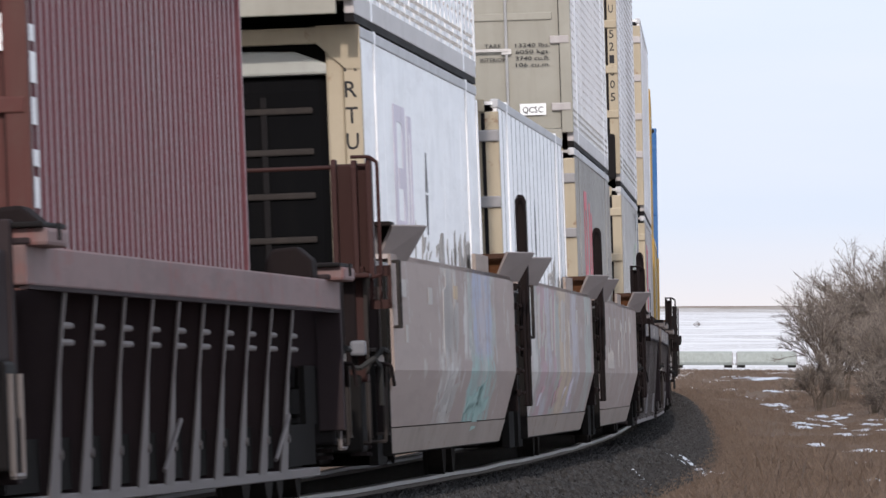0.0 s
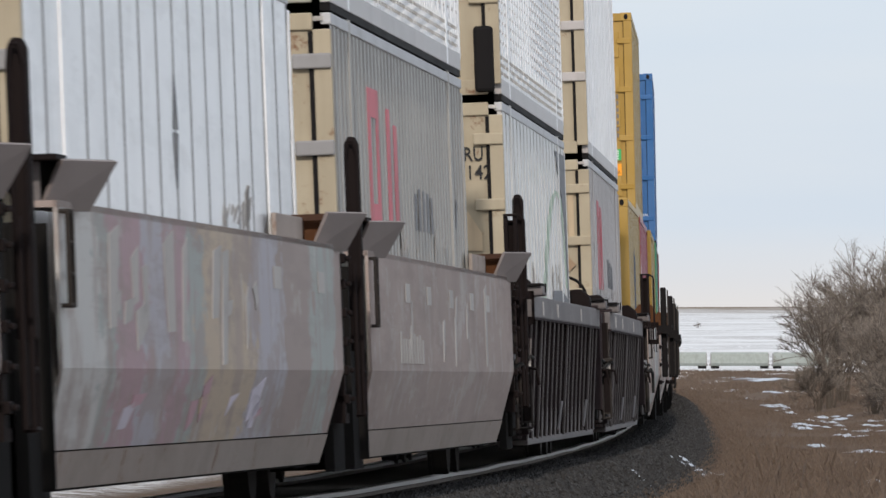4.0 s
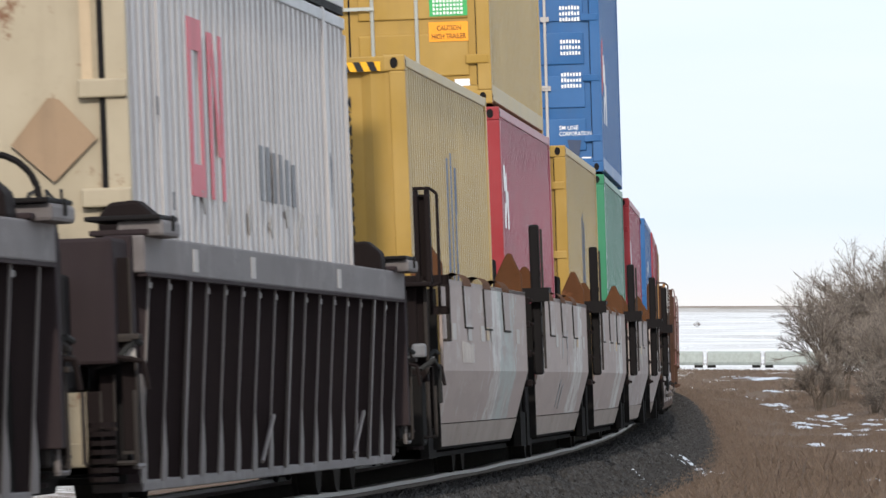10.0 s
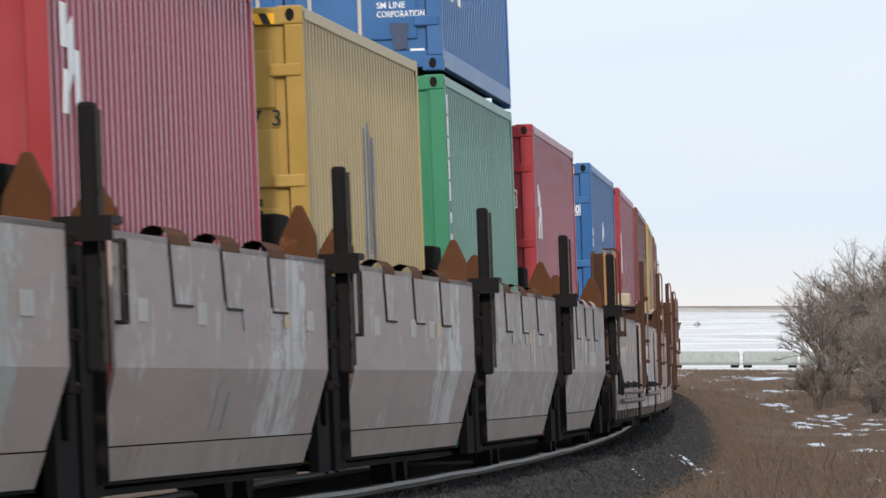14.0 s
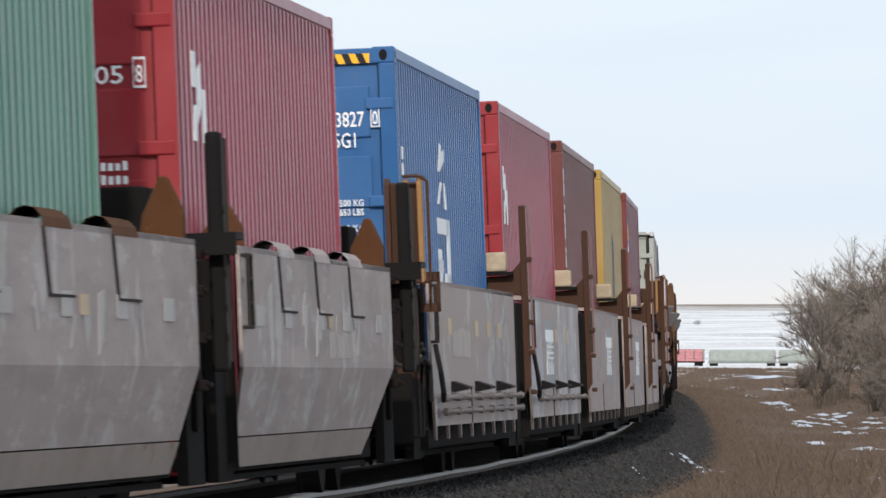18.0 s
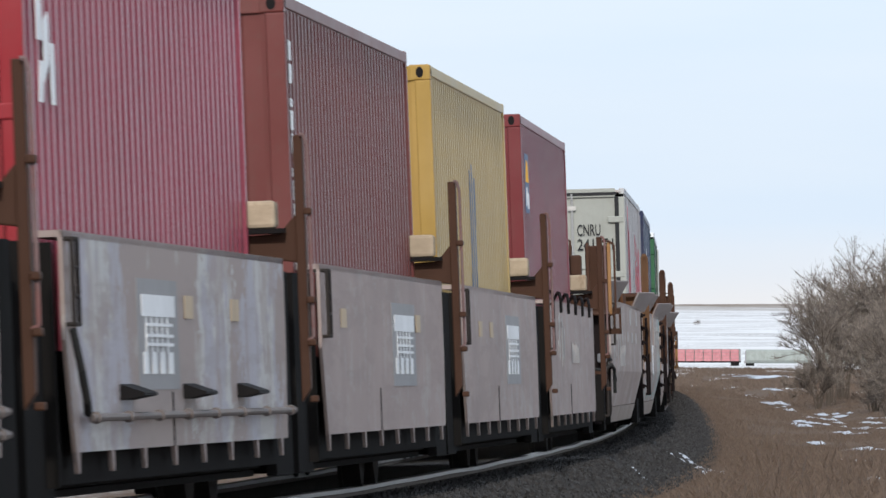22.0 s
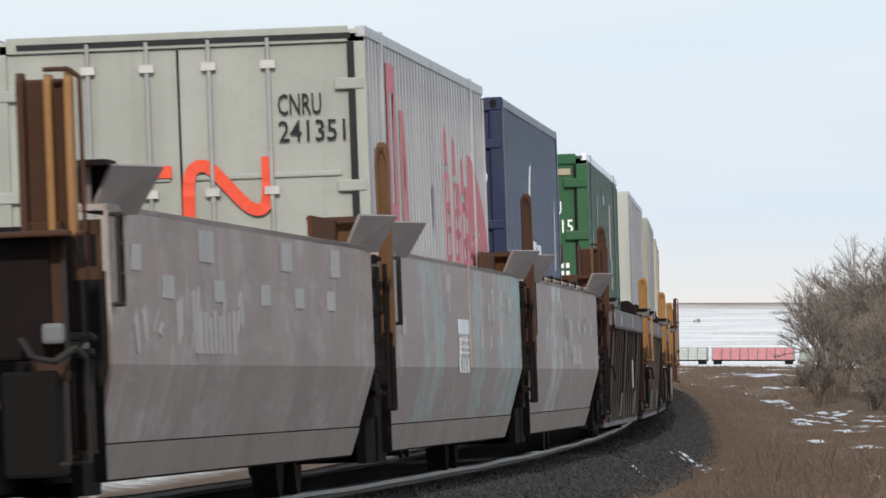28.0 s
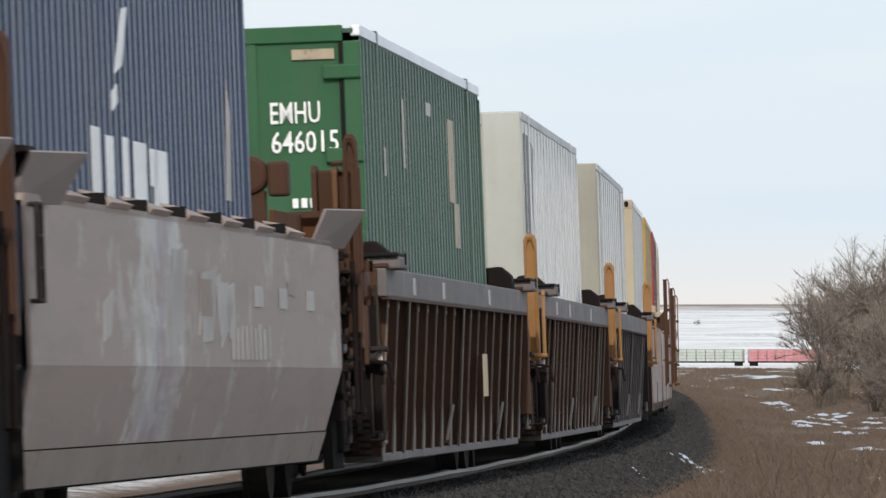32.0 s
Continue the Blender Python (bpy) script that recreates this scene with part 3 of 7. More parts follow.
def rails():
    prof = [(-0.068, -0.17), (0.068, -0.17), (0.068, -0.158), (0.012, -0.14), (0.009, -0.045), (0.035, -0.035), (0.036, -0.006), (0.028, 0), (-0.028, 0), (-0.036, -0.006), (-0.035, -0.035), (-0.009, -0.045), (-0.012, -0.14), (-0.068, -0.158)]
    ds = steps((-60, 40, 40), (40, 190, 150), (190, 320, 40))
    for side, lab in ((1, "worn steel rail on the outside of the curve"), (-1, "worn steel rail on the inside of the curve")):
        vs, n = [], len(prof)
        for d in ds:
            wave = 0.006 * math.sin(d * 0.53) * math.sin(d * 0.11)
            for y, z in prof:
                vs.append((mid_x(d) + side * 0.753 + y, d, mid_z(d) + side * 0.753 * math.sin(cant(d)) + z + wave))
        fs = [(j * n + i, j * n + (i + 1) % n, (j + 1) * n + (i + 1) % n, (j + 1) * n + i) for j in range(len(ds) - 1) for i in range(n)]
        me = bpy.data.meshes.new("rail")
        me.from_pydata(vs, [], fs)
        me.materials.append(M["rail"])
        me.materials.append(M["rail_head"])
        for i, p in enumerate(me.polygons):
            p.material_index = 1 if i % n in (5, 6, 7, 8) else 0
        tagged(new("rail", me), lab, "rail", "rails of the track", kind="structure")
    bm = bmesh.new()   # anchors and spike heads against the outer rail's web
    d = 40.0
    while d < 190:
        x, z = mid_x(d) + 0.753, mid_z(d) + 0.753 * math.sin(cant(d))
        box(bm, x + 0.012, x + 0.085, d - 0.06, d + 0.06, z - 0.165, z - 0.085)
        d += 0.53
    me = bpy.data.meshes.new("rail_anchors")
    bmesh.ops.recalc_face_normals(bm, faces=bm.faces[:])
    bm.to_mesh(me)
    bm.free()
    me.materials.append(M["lip"])
    tagged(new("rail_anchors", me), "dark steel anchors along the foot of the rail", "rail anchor", kind="stuff")
    bm = bmesh.new()
    d = 30.0
    while d < 200:
        x = mid_x(d)
        hexa(bm, [(x + sx * 1.3, d + dy, bed_z(0, d) + math.sin(cant(d)) * sx * 1.3 + z) for z in (-0.05, 0.035) for sx, dy in ((-1, -0.11), (1, -0.11), (1, 0.11), (-1, 0.11))])
        d += 0.53
    me = bpy.data.meshes.new("sleepers")
    bmesh.ops.recalc_face_normals(bm, faces=bm.faces[:])
    bm.to_mesh(me)
    bm.free()
    me.materials.append(M["tie"])
    tagged(new("sleepers", me), "dark creosoted timber sleepers sunk in ballast", "sleeper", kind="stuff")


def grass():
    """Dry grass right of the ballast, in thin tapering blades."""
    rng = random.Random(9)
    vs, fs = [], []
    def blade(x, d, z, h, w, lean):
        a = rng.uniform(0, 6.28)
        o = len(vs)
        vs.extend([(x - w, d, z - 0.03), (x + w, d, z - 0.03), (x + lean * 0.4 * math.cos(a) + w * 0.6, d + lean * 0.4 * math.sin(a), z + h * 0.6), (x + lean * math.cos(a), d + lean * math.sin(a), z + h)])
        fs.extend([(o, o + 1, o + 2), (o, o + 2, o + 3)])
    for _ in range(330000):
        d = 58 + 270 * rng.random() ** 1.35
        u = rng.random()
        ragged = 0.16 * noise.noise(Vector((d * 0.35, 3, 0))) + 0.10 * noise.noise(Vector((d * 1.3, 7, 0)))
        r = toe(d) + 0.02 + ragged + abs(rng.gauss(0, 0.12)) + (d * 0.0295 + 3.0) * u
        x = mid_x(min(d, 330)) + r
        if x / d > 0.046:
            continue
        dens = noise.noise(Vector((x * 0.7, d * 0.12, 0)))
        if rng.random() > 0.85 + dens:
            continue
        z = ground_z(x, d)
        if r < toe(d) + 0.9:
            z = max(z, bed_z(r, d))
        edge = min(1.0, 0.3 + max(0, r - toe(d)) * 0.6)
        h = rng.uniform(0.035, 0.125) * edge * (1 + 0.9 * dens) * (1 if d < 140 else max(0.5, 1 - (d - 140) / 160))
        if rng.random() < 0.008:
            h *= 2.2
        clump = 0.45 + 1.1 * max(0, 0.5 + noise.noise(Vector((x * 2.6, d * 0.4, 9))))
        blade(x, d, z, h * clump, 0.0006 + d * 0.5e-5, h * rng.uniform(0.2, 0.9))
    for _ in range(60000):   # tufts that creep over the edge of the stone
        d = 60 + 330 * rng.random() ** 1.3
        r = toe(d) - 0.03 + 0.18 * noise.noise(Vector((d * 0.35, 3, 0))) + abs(rng.gauss(0, 0.32))
        x = mid_x(min(d, 330)) + r
        z = max(ground_z(x, d), bed_z(r, d)) if r < toe(d) + 0.9 else ground_z(x, d)
        h = rng.uniform(0.03, 0.15) * min(1, 0.35 + (r - toe(d)) * 0.9)
        blade(x, d, z, h, 0.0006 + d * 0.5e-5, h * rng.uniform(0.2, 0.9))
    for _ in range(36000):
        d = 300 + 430 * rng.random()
        x = d * rng.uniform(0.018, 0.044)
        dens = noise.noise(Vector((x * 0.35, d * 0.03, 5)))
        if dens < -0.12:
            continue
        blade(x, d, ground_z(x, d), rng.uniform(0.05, 0.22), 0.009, 0.15)
    me = bpy.data.meshes.new("dry_grass")
    me.from_pydata(vs, [], fs)
    me.materials.append(M["straw"])
    tagged(new("dry_grass", me), "matted tan dry grass along the ballast", "grass", kind="stuff")


def shrub(x, d, height, spread, seed, stems, label):
    """A bare multi-stemmed willow: tapered limbs that fork four times, then fine twigs."""
    rng = random.Random(seed)
    base = Vector((x, d, ground_z(x, d) - 0.05))
    thing = new("willow_shrub")
    thing.location = base
    limbs, twv, twf = bmesh.new(), [], []

    def limb(p, q, ra, rb):
        n = 5
        m = (q - p).to_track_quat("Z", "Y").to_matrix()
        ring = [[limbs.verts.new(c + m @ Vector((r * math.cos(6.2832 * i / n), r * math.sin(6.2832 * i / n), 0))) for i in range(n)] for c, r in ((p, ra), (q, rb))]
        for i in range(n):
            limbs.faces.new((ring[0][i], ring[0][(i + 1) % n], ring[1][(i + 1) % n], ring[1][i]))

    def twig(p, way, ln, w):
        o = len(twv)
        sidev = way.cross(Vector((0, 1, 0.2))).normalized() * w
        q = p + way * ln * 0.55 + Vector((rng.uniform(-1, 1), rng.uniform(-1, 1), rng.uniform(-0.2, 1))) * ln * 0.08
        r = p + way * ln + Vector((rng.uniform(-1, 1), rng.uniform(-1, 1), rng.uniform(0, 1))) * ln * 0.16
        twv.extend([tuple(p - sidev), tuple(p + sidev), tuple(q + sidev * 0.7), tuple(q - sidev * 0.7), tuple(r)])
        twf.extend([(o, o + 1, o + 2, o + 3), (o + 3, o + 2, o + 4)])

    def grow(p, way, ln, r, level):
        q = p + way * ln
        limb(p, q, r, r * 0.7)
        for _ in range((2, 3, 6, 9, 12)[level]):
            k = rng.random()
            w2 = (way * 0.8 + Vector((rng.uniform(-1, 1), rng.uniform(-1, 1), rng.uniform(-0.5, 0.8)))).normalized()
            twig(p + (q - p) * k, w2, height * rng.uniform(0.02, 0.075), 0.0036)
        if level == 4:
            return
        for _ in range(rng.choice((2, 2, 3))):
            w2 = (way + Vector((rng.gauss(0, 0.42), rng.gauss(0, 0.42), rng.gauss(0.06, 0.28)))).normalized()
            grow(q, w2, ln * rng.uniform(0.62, 0.98), r * 0.66, level + 1)

    for i in range(stems):
        a = rng.uniform(0, 6.28)
        lean_ = spread * rng.uniform(0.15, 1.3)
        w = Vector((math.cos(a) * lean_, math.sin(a) * lean_, 1)).normalized()
        o = 0.6 * spread * height * 0.35 * rng.random()
        grow(Vector((math.cos(a) * o, math.sin(a) * o, 0)), w, height * rng.uniform(0.13, 0.23), height * 0.0062, 0)
    part("trunk", limbs, "bark", thing)
    me = bpy.data.meshes.new("crown")
    me.from_pydata(twv, [], twf)
    me.materials.append(M["twig"])
    t = new("crown", me)
    t.parent = thing
    tagged(thing, label, "shrub", "bare willow shrubs")


def snow_patch(vs, fs, x, d, w, deep, seed):
    """A broken remnant of snow: low ragged scraps caught in the grass."""
    rng = random.Random(seed)

    def base(px, pd_):
        r = px - mid_x(min(pd_, 330))
        g = ground_z(px, pd_)
        return max(g, bed_z(r, pd_)) if abs(r) < toe(pd_) + 0.8 else g

    for _ in range(9):
        u, v = rng.gauss(0, 0.5), rng.gauss(0, 0.5)
        cx, cd = x + w * u, d + deep * v
        k = rng.uniform(0.15, 1.0)
        pw, pd = (0.03 + 0.6 * w * k), 0.3 + deep * 0.4 * k
        hump = rng.uniform(0.006, 0.026) * (0.5 + k) * min(1.6, d / 180)
        o, n = len(vs), 9
        vs.append((cx, cd, base(cx, cd) + 0.03 + hump))
        for i in range(n):
            a = 6.2832 * i / n
            q = rng.uniform(0.4, 1.2)
            px, py = cx + pw * q * math.cos(a), cd + pd * q * math.sin(a)
            vs.append((px, py, base(px, py) + 0.02))
        fs += [(o, o + 1 + i, o + 1 + (i + 1) % n) for i in range(n)]


SNOW = ((3.36, 141.0, 0.22, 3.5), (3.15, 137.5, 0.13, 2.0), (2.06, 114.0, 0.05, 1.0), (9.05, 338.0, 0.26, 5), (8.9, 289.0, 0.32, 6), (8.92, 313.5, 0.2, 5), (8.72, 252.0, 0.22, 4), (7.88, 230.5, 0.18, 4), (7.36, 223.5, 0.14, 3), (6.88, 198.5, 0.14, 2.5), (5.77, 153.5, 0.2, 3), (5.13, 128.5, 0.07, 1.5), (7.37, 188.0, 0.29, 3), (8.54, 398.0, 0.21, 6), (15.11, 521.5, 1.22, 12), (14.97, 546.0, 0.71, 10), (11.02, 361.0, 0.21, 5), (10.24, 381.0, 0.24, 5), (9.49, 263.5, 0.21, 4), (7.84, 211.5, 0.2, 3), (8.64, 273.5, 0.14, 3), (5.97, 160.0, 0.16, 2.5), (4.80, 119.0, 0.07, 1.2), (8.5, 222.0, 0.26, 4), (9.5, 240.0, 0.30, 4), (10.2, 246.0, 0.26, 4), (6.6, 176.0, 0.14, 2.5))
snow_v, snow_f = [], []
for i_, (sx_, sd_, sw_, deep_) in enumerate(SNOW):
    snow_patch(snow_v, snow_f, sx_, sd_, sw_ * 1.4, deep_, i_)
snow_me = bpy.data.meshes.new("old_snow")
snow_me.from_pydata(snow_v, [], snow_f)
snow_me.materials.append(M["snow"])
tagged(new("old_snow", snow_me), "thin ragged remnants of old snow in dry grass", "snow", kind="stuff")
ballast_bed()
rails()


# ---- containers ----
FLOOR = {"ribbed": 0.30, "long": 0.30, "short": 0.245, "flat": 0.255}   # height of a load's foot in a well
ZS = 0.012            # skin


def corrugated(L, y, z0, z1, pitch, depth, inset=0.12):
    """An outer side or end wall folded into upright ribs, its outer face at y."""
    bm = bmesh.new()
    n = max(1, round((L - 2 * inset) / pitch))
    p = (L - 2 * inset) / n
    line = []
    for i in range(n):
        a = -L / 2 + inset + i * p
        line += [(a, 0), (a + p * 0.40, 0), (a + p * 0.50, depth), (a + p * 0.90, depth)]
    line.append((L / 2 - inset, 0))
    s = 1 if y < 0 else -1
    lo = [bm.verts.new((u, y + s * w, z0)) for u, w in line]
    hi = [bm.verts.new((u, y + s * w, z1)) for u, w in line]
    for i in range(len(line) - 1):
        bm.faces.new((lo[i], lo[i + 1], hi[i + 1], hi[i]))
    return bm


def sheeted(L, y, z0, z1, pitch, seam=0.012, rivets=False):
    """A flat sheet side with narrow cover strips over the joints."""
    s = 1 if y < 0 else -1
    bm = bmesh.new()
    box(bm, -L / 2 + 0.1, L / 2 - 0.1, min(y + s * 0.012, y + s * 0.05), max(y + s * 0.012, y + s * 0.05), z0, z1)
    return bm


def container(s0, s1, look_, name="freight_container"):
    """A box of length s1 - s0 as its look says. Returns the Empty at its foot, with near end at -x."""
    k = dict(W=2.44, H=2.896, side="corr", pitch=0.305, depth=0.046, body="red", end="red", near="doors", rail=None, posts=None, castings=True)
    k.update(look_)
    L, W, H = s1 - s0, k["W"], k["H"]
    body, end = k["body"], k["end"]
    rail = k["rail"] or body
    postm = k["posts"] or body
    hw = W / 2
    thing = new(name)
    base = boxes((-L / 2 + 0.1, L / 2 - 0.1, -hw + 0.1, hw - 0.1, 0.10, 0.16))
    part("floor_pan", base, "black", thing)
    part("roof", boxes((-L / 2 + 0.06, L / 2 - 0.06, -hw + 0.05, hw - 0.05, H - 0.06, H - 0.03)), body, thing)
    z0, z1 = 0.17, H - 0.08
    for s in (-1, 1):
        y = s * hw
        if k["side"] == "corr":
            part("side_wall", corrugated(L, y + (-s) * 0.012, z0, z1, k["pitch"], k["depth"]), body, thing)
        else:
            part("side_wall", sheeted(L, y, z0, z1, k["pitch"]), body, thing)
            if s < 0:
                n = max(1, round((L - 0.3) / k["pitch"]))
                sw = k.get("seam_w", 0.016)
                strip = boxes((-sw, sw, -hw + 0.013 - k.get("proud", 0.009), -hw + 0.013, z0, z1))
                first = part("seam_strip", strip, k.get("seam", body), thing)
                first.location.x = -L / 2 + 0.15
                for i in range(1, n + 1):
                    again(first, thing, (-L / 2 + 0.15 + (L - 0.3) * i / n, 0, 0))
        a, b = (y, y - s * 0.07)
        part("bottom_rail", boxes((-L / 2 + 0.08, L / 2 - 0.08, min(a, b), max(a, b), 0.03, 0.17)), k.get("sill", rail), thing, bevel=0.008)
        part("top_rail", boxes((-L / 2 + 0.08, L / 2 - 0.08, min(a, b), max(a, b), H - 0.085, H - 0.008)), rail, thing, bevel=0.008)
        for x in (-L / 2, L / 2):
            u, v = (x, x + 0.11) if x < 0 else (x - 0.11, x)
            part("corner_post", boxes((u, v, min(a, a - s * 0.12), max(a, a - s * 0.12), 0.118, H - 0.118)), end if x < 0 and k.get("endpost", 1) else postm, thing, bevel=0.01)
        if k.get("sill"):
            # black strip that stands in for the shadow gap under the rail
            part("under_flange", boxes((-L / 2 + 0.1, L / 2 - 0.1, min(a - s * 0.004, b), max(a - s * 0.004, b), -0.022, 0.03)), "black", thing)
    if k["W"] > 2.5 and L > 14:
        # lifting posts at the forty-foot places
        for x in (-6.1, 6.1):
            part("lifting_post", boxes((x - 0.09, x + 0.09, -hw - 0.002, -hw + 0.05, 0.03, H + 0.006)), body, thing, bevel=0.008)
    spots = [(sx * (L / 2 - 0.089), sy * (hw - 0.081), z) for sx in (-1, 1) for sy in (-1, 1) for z in (0.059, H - 0.059)]
    if k["castings"]:
        bm = bmesh.new()
        box(bm, -0.089, 0.089, -0.081, 0.081, -0.059, 0.059)
        cast = part("corner_casting", bm, k.get("cast", end), thing, bevel=0.012)
        cast.location = spots[0]
        eye = bmesh.new()
        plate(eye, [(0.03 * math.cos(a * 0.628), 0.042 * math.sin(a * 0.628)) for a in range(10)], -0.0915, -0.085, "x")
        hole = part("casting_hole", eye, "black", cast)
        eye = bmesh.new()
        plate(eye, [(0.04 * math.cos(a * 0.628), 0.03 * math.sin(a * 0.628)) for a in range(10)], -0.0835, -0.078, "y")
        hole2 = part("casting_hole", eye, "black", cast)
        for i, q in enumerate(spots[1:]):
            c = again(cast, thing, q)
            if q[0] < 0:
                again(hole, c)
                again(hole2, c)
    # near end
    x = -L / 2
    sill = [(x + 0.002, x + 0.09, -hw + 0.12, hw - 0.12, 0.03, 0.16)]
    head = [(x + 0.002, x + 0.09, -hw + 0.12, hw - 0.12, H - 0.12, H - 0.008)]
    part("end_sill", boxes(*sill), k.get("sill_end", end), thing, bevel=0.008)
    part("end_header", boxes(*head), k.get("header", end), thing, bevel=0.008)
    if k["near"] == "doors":
        for s in (-1, 1):
            y0, y1 = (-hw + 0.12, -0.008) if s < 0 else (0.008, hw - 0.12)
            bm = boxes((x + 0.035, x + 0.075, y0, y1, 0.165, H - 0.125))
            d = part("door", bm, end, thing)
            bands = k.get("bands", ((0.25, 0.62), (0.75, 1.12), (1.25, 1.62), (1.75, 2.12), (2.25, 2.62)))
            for za, zb in bands:
                part("door_pressing", boxes((x + 0.014, x + 0.037, y0 + 0.07, y1 - 0.07, za, zb)), end, d, bevel=0.011)
            for j, f in enumerate((0.48, 0.165)):
                yy = s * f * hw
                r = bmesh.new()
                rod(r, (x + 0.005, yy, 0.10), (x + 0.005, yy, H - 0.07), 0.017)
                part("lock_rod", r, k.get("rods", "steel"), d)
                for zz in (0.22, 0.95, 1.75, H - 0.28):
                    part("rod_keeper", boxes((x - 0.018, x + 0.03, yy - 0.05, yy + 0.05, zz, zz + 0.055)), k.get("rods", "steel"), d)
                hnd = boxes((x - 0.03, x - 0.012, yy - 0.02, yy + 0.36, 0.98 - 0.14 * j, 1.01 - 0.14 * j))
                part("lock_handle", hnd, k.get("rods", "steel"), d)
            for zz in (0.35, 1.05, 1.75, 2.45):
                yh = -hw + 0.02 if s < 0 else hw - 0.02
                hb = boxes((x - 0.012, x + 0.06, min(yh, yh - s * 0.2), max(yh, yh - s * 0.2), zz, zz + 0.08))
                part("hinge", hb, k.get("hinges", end), d, bevel=0.01)
        for ya, yb in ((-hw + 0.118, -hw + 0.128), (-0.008, 0.008)):
            part("door_gasket", boxes((x + 0.03, x + 0.05, ya, yb, 0.17, H - 0.13)), "black", thing)
    elif k["near"] == "reefer":
        part("end_wall", boxes((x + 0.3, x + 0.34, -hw + 0.1, hw - 0.1, 0.16, H - 0.1)), "black", thing)
        for s in (-1, 1):
            part("end_frame", boxes((x + 0.01, x + 0.3, min(s * (hw - 0.12), s * (hw - 0.24)), max(s * (hw - 0.12), s * (hw - 0.24)), 0.16, H - 0.12)), "cream", thing, bevel=0.02)
        unit = part("cooling_unit", boxes((x + 0.04, x + 0.30, -hw + 0.20, hw - 0.20, 0.5, H - 0.34)), "unitblack", thing, "black cooling unit with slatted grille", bevel=0.10)
        dome = bmesh.new()
        o = [(-hw + 0.22, H - 0.33), (hw - 0.22, H - 0.33), (hw - 0.22, H - 0.26), (hw - 0.45, H - 0.17), (0.0, H - 0.14), (-hw + 0.45, H - 0.17), (-hw + 0.22, H - 0.26)]
        part("unit_hood", plate(dome, o, x + 0.02, x + 0.30, "x"), "creamwhite", thing, "white rounded hood over the cooling unit", bevel=0.02)
        for z in (0.82, 1.12, 1.42, 1.72, 2.02, 2.30):
            part("grille_bar", boxes((x + 0.012, x + 0.06, -hw + 0.34, hw - 0.34, z, z + 0.045)), "lip", unit, bevel=0.012)
        for y in (-0.62, 0.0, 0.62):
            part("grille_post", boxes((x + 0.02, x + 0.05, y - 0.02, y + 0.02, 0.70, 2.42)), "black", unit)
        lug = bmesh.new()   # flared plate at the head of the corner post
        plate(lug, [(-hw + 0.0, H - 0.30), (-hw + 0.10, H - 0.30), (-hw + 0.30, H - 0.12), (-hw + 0.30, H - 0.0), (-hw + 0.0, H - 0.0)], x - 0.012, x + 0.0, "x")
        part("post_head", lug, "cream", thing)
    elif k["near"] == "front":
        bm = bmesh.new()
        n = 6
        p = (W - 0.3) / n
        line = []
        for i in range(n):
            a = -hw + 0.15 + i * p
            line += [(a, 0), (a + p * 0.3, 0), (a + p * 0.5, 0.045), (a + p * 0.8, 0.045)]
        line.append((hw - 0.15, 0))
        lo = [bm.verts.new((x + 0.03 + w, u, 0.16)) for u, w in line]
        hi = [bm.verts.new((x + 0.03 + w, u, H - 0.12)) for u, w in line]
        for i in range(len(line) - 1):
            bm.faces.new((lo[i], lo[i + 1], hi[i + 1], hi[i]))
        part("end_wall", bm, end, thing)
        for ya in (-hw + 0.11, hw - 0.15):
            part("end_edge", boxes((x + 0.02, x + 0.06, ya, ya + 0.04, 0.16, H - 0.12)), end, thing)
    else:  # flat panelled front of a domestic box
        part("end_wall", boxes((x + 0.03, x + 0.07, -hw + 0.11, hw - 0.11, 0.16, H - 0.12)), end, thing)
        for yy in (-0.55, 0.0, 0.55):
            part("end_rib", boxes((x + 0.012, x + 0.032, yy - 0.03, yy + 0.03, 0.16, H - 0.12)), end, thing)
        for zz in () if k.get("bare") else (0.82, 1.38, 1.95, 2.52):
            part("hinge", boxes((x - 0.03, x + 0.04, -hw + 0.0, -hw + 0.26, zz, zz + 0.10)), k.get("hinges", "shade_grey"), thing, bevel=0.012)
        if k.get("bare"):
            part("end_post", boxes((x - 0.02, x + 0.03, -hw + 0.01, -hw + 0.36, 0.10, H - 0.01)), end, thing, bevel=0.015)
        else:
            part("door_gasket", boxes((x + 0.005, x + 0.04, -hw + 0.10, -hw + 0.15, 0.17, H - 0.13)), "black", thing)
    part("far_wall", boxes((L / 2 - 0.06, L / 2 - 0.03, -hw + 0.1, hw - 0.1, 0.16, H - 0.1)), body, thing)
    return thing


# ---- well cars ----
def wheelset_mesh(x):
    bm = bmesh.new()
    rod(bm, (x, -0.9, 0.46), (x, 0.9, 0.46), 0.08, 10)
    for s in (-1, 1):
        rod(bm, (x, s * 0.70, 0.46), (x, s * 0.83, 0.46), 0.46, 24)
        rod(bm, (x, s * 0.67, 0.46), (x, s * 0.70, 0.46), 0.49, 24)
    return bm


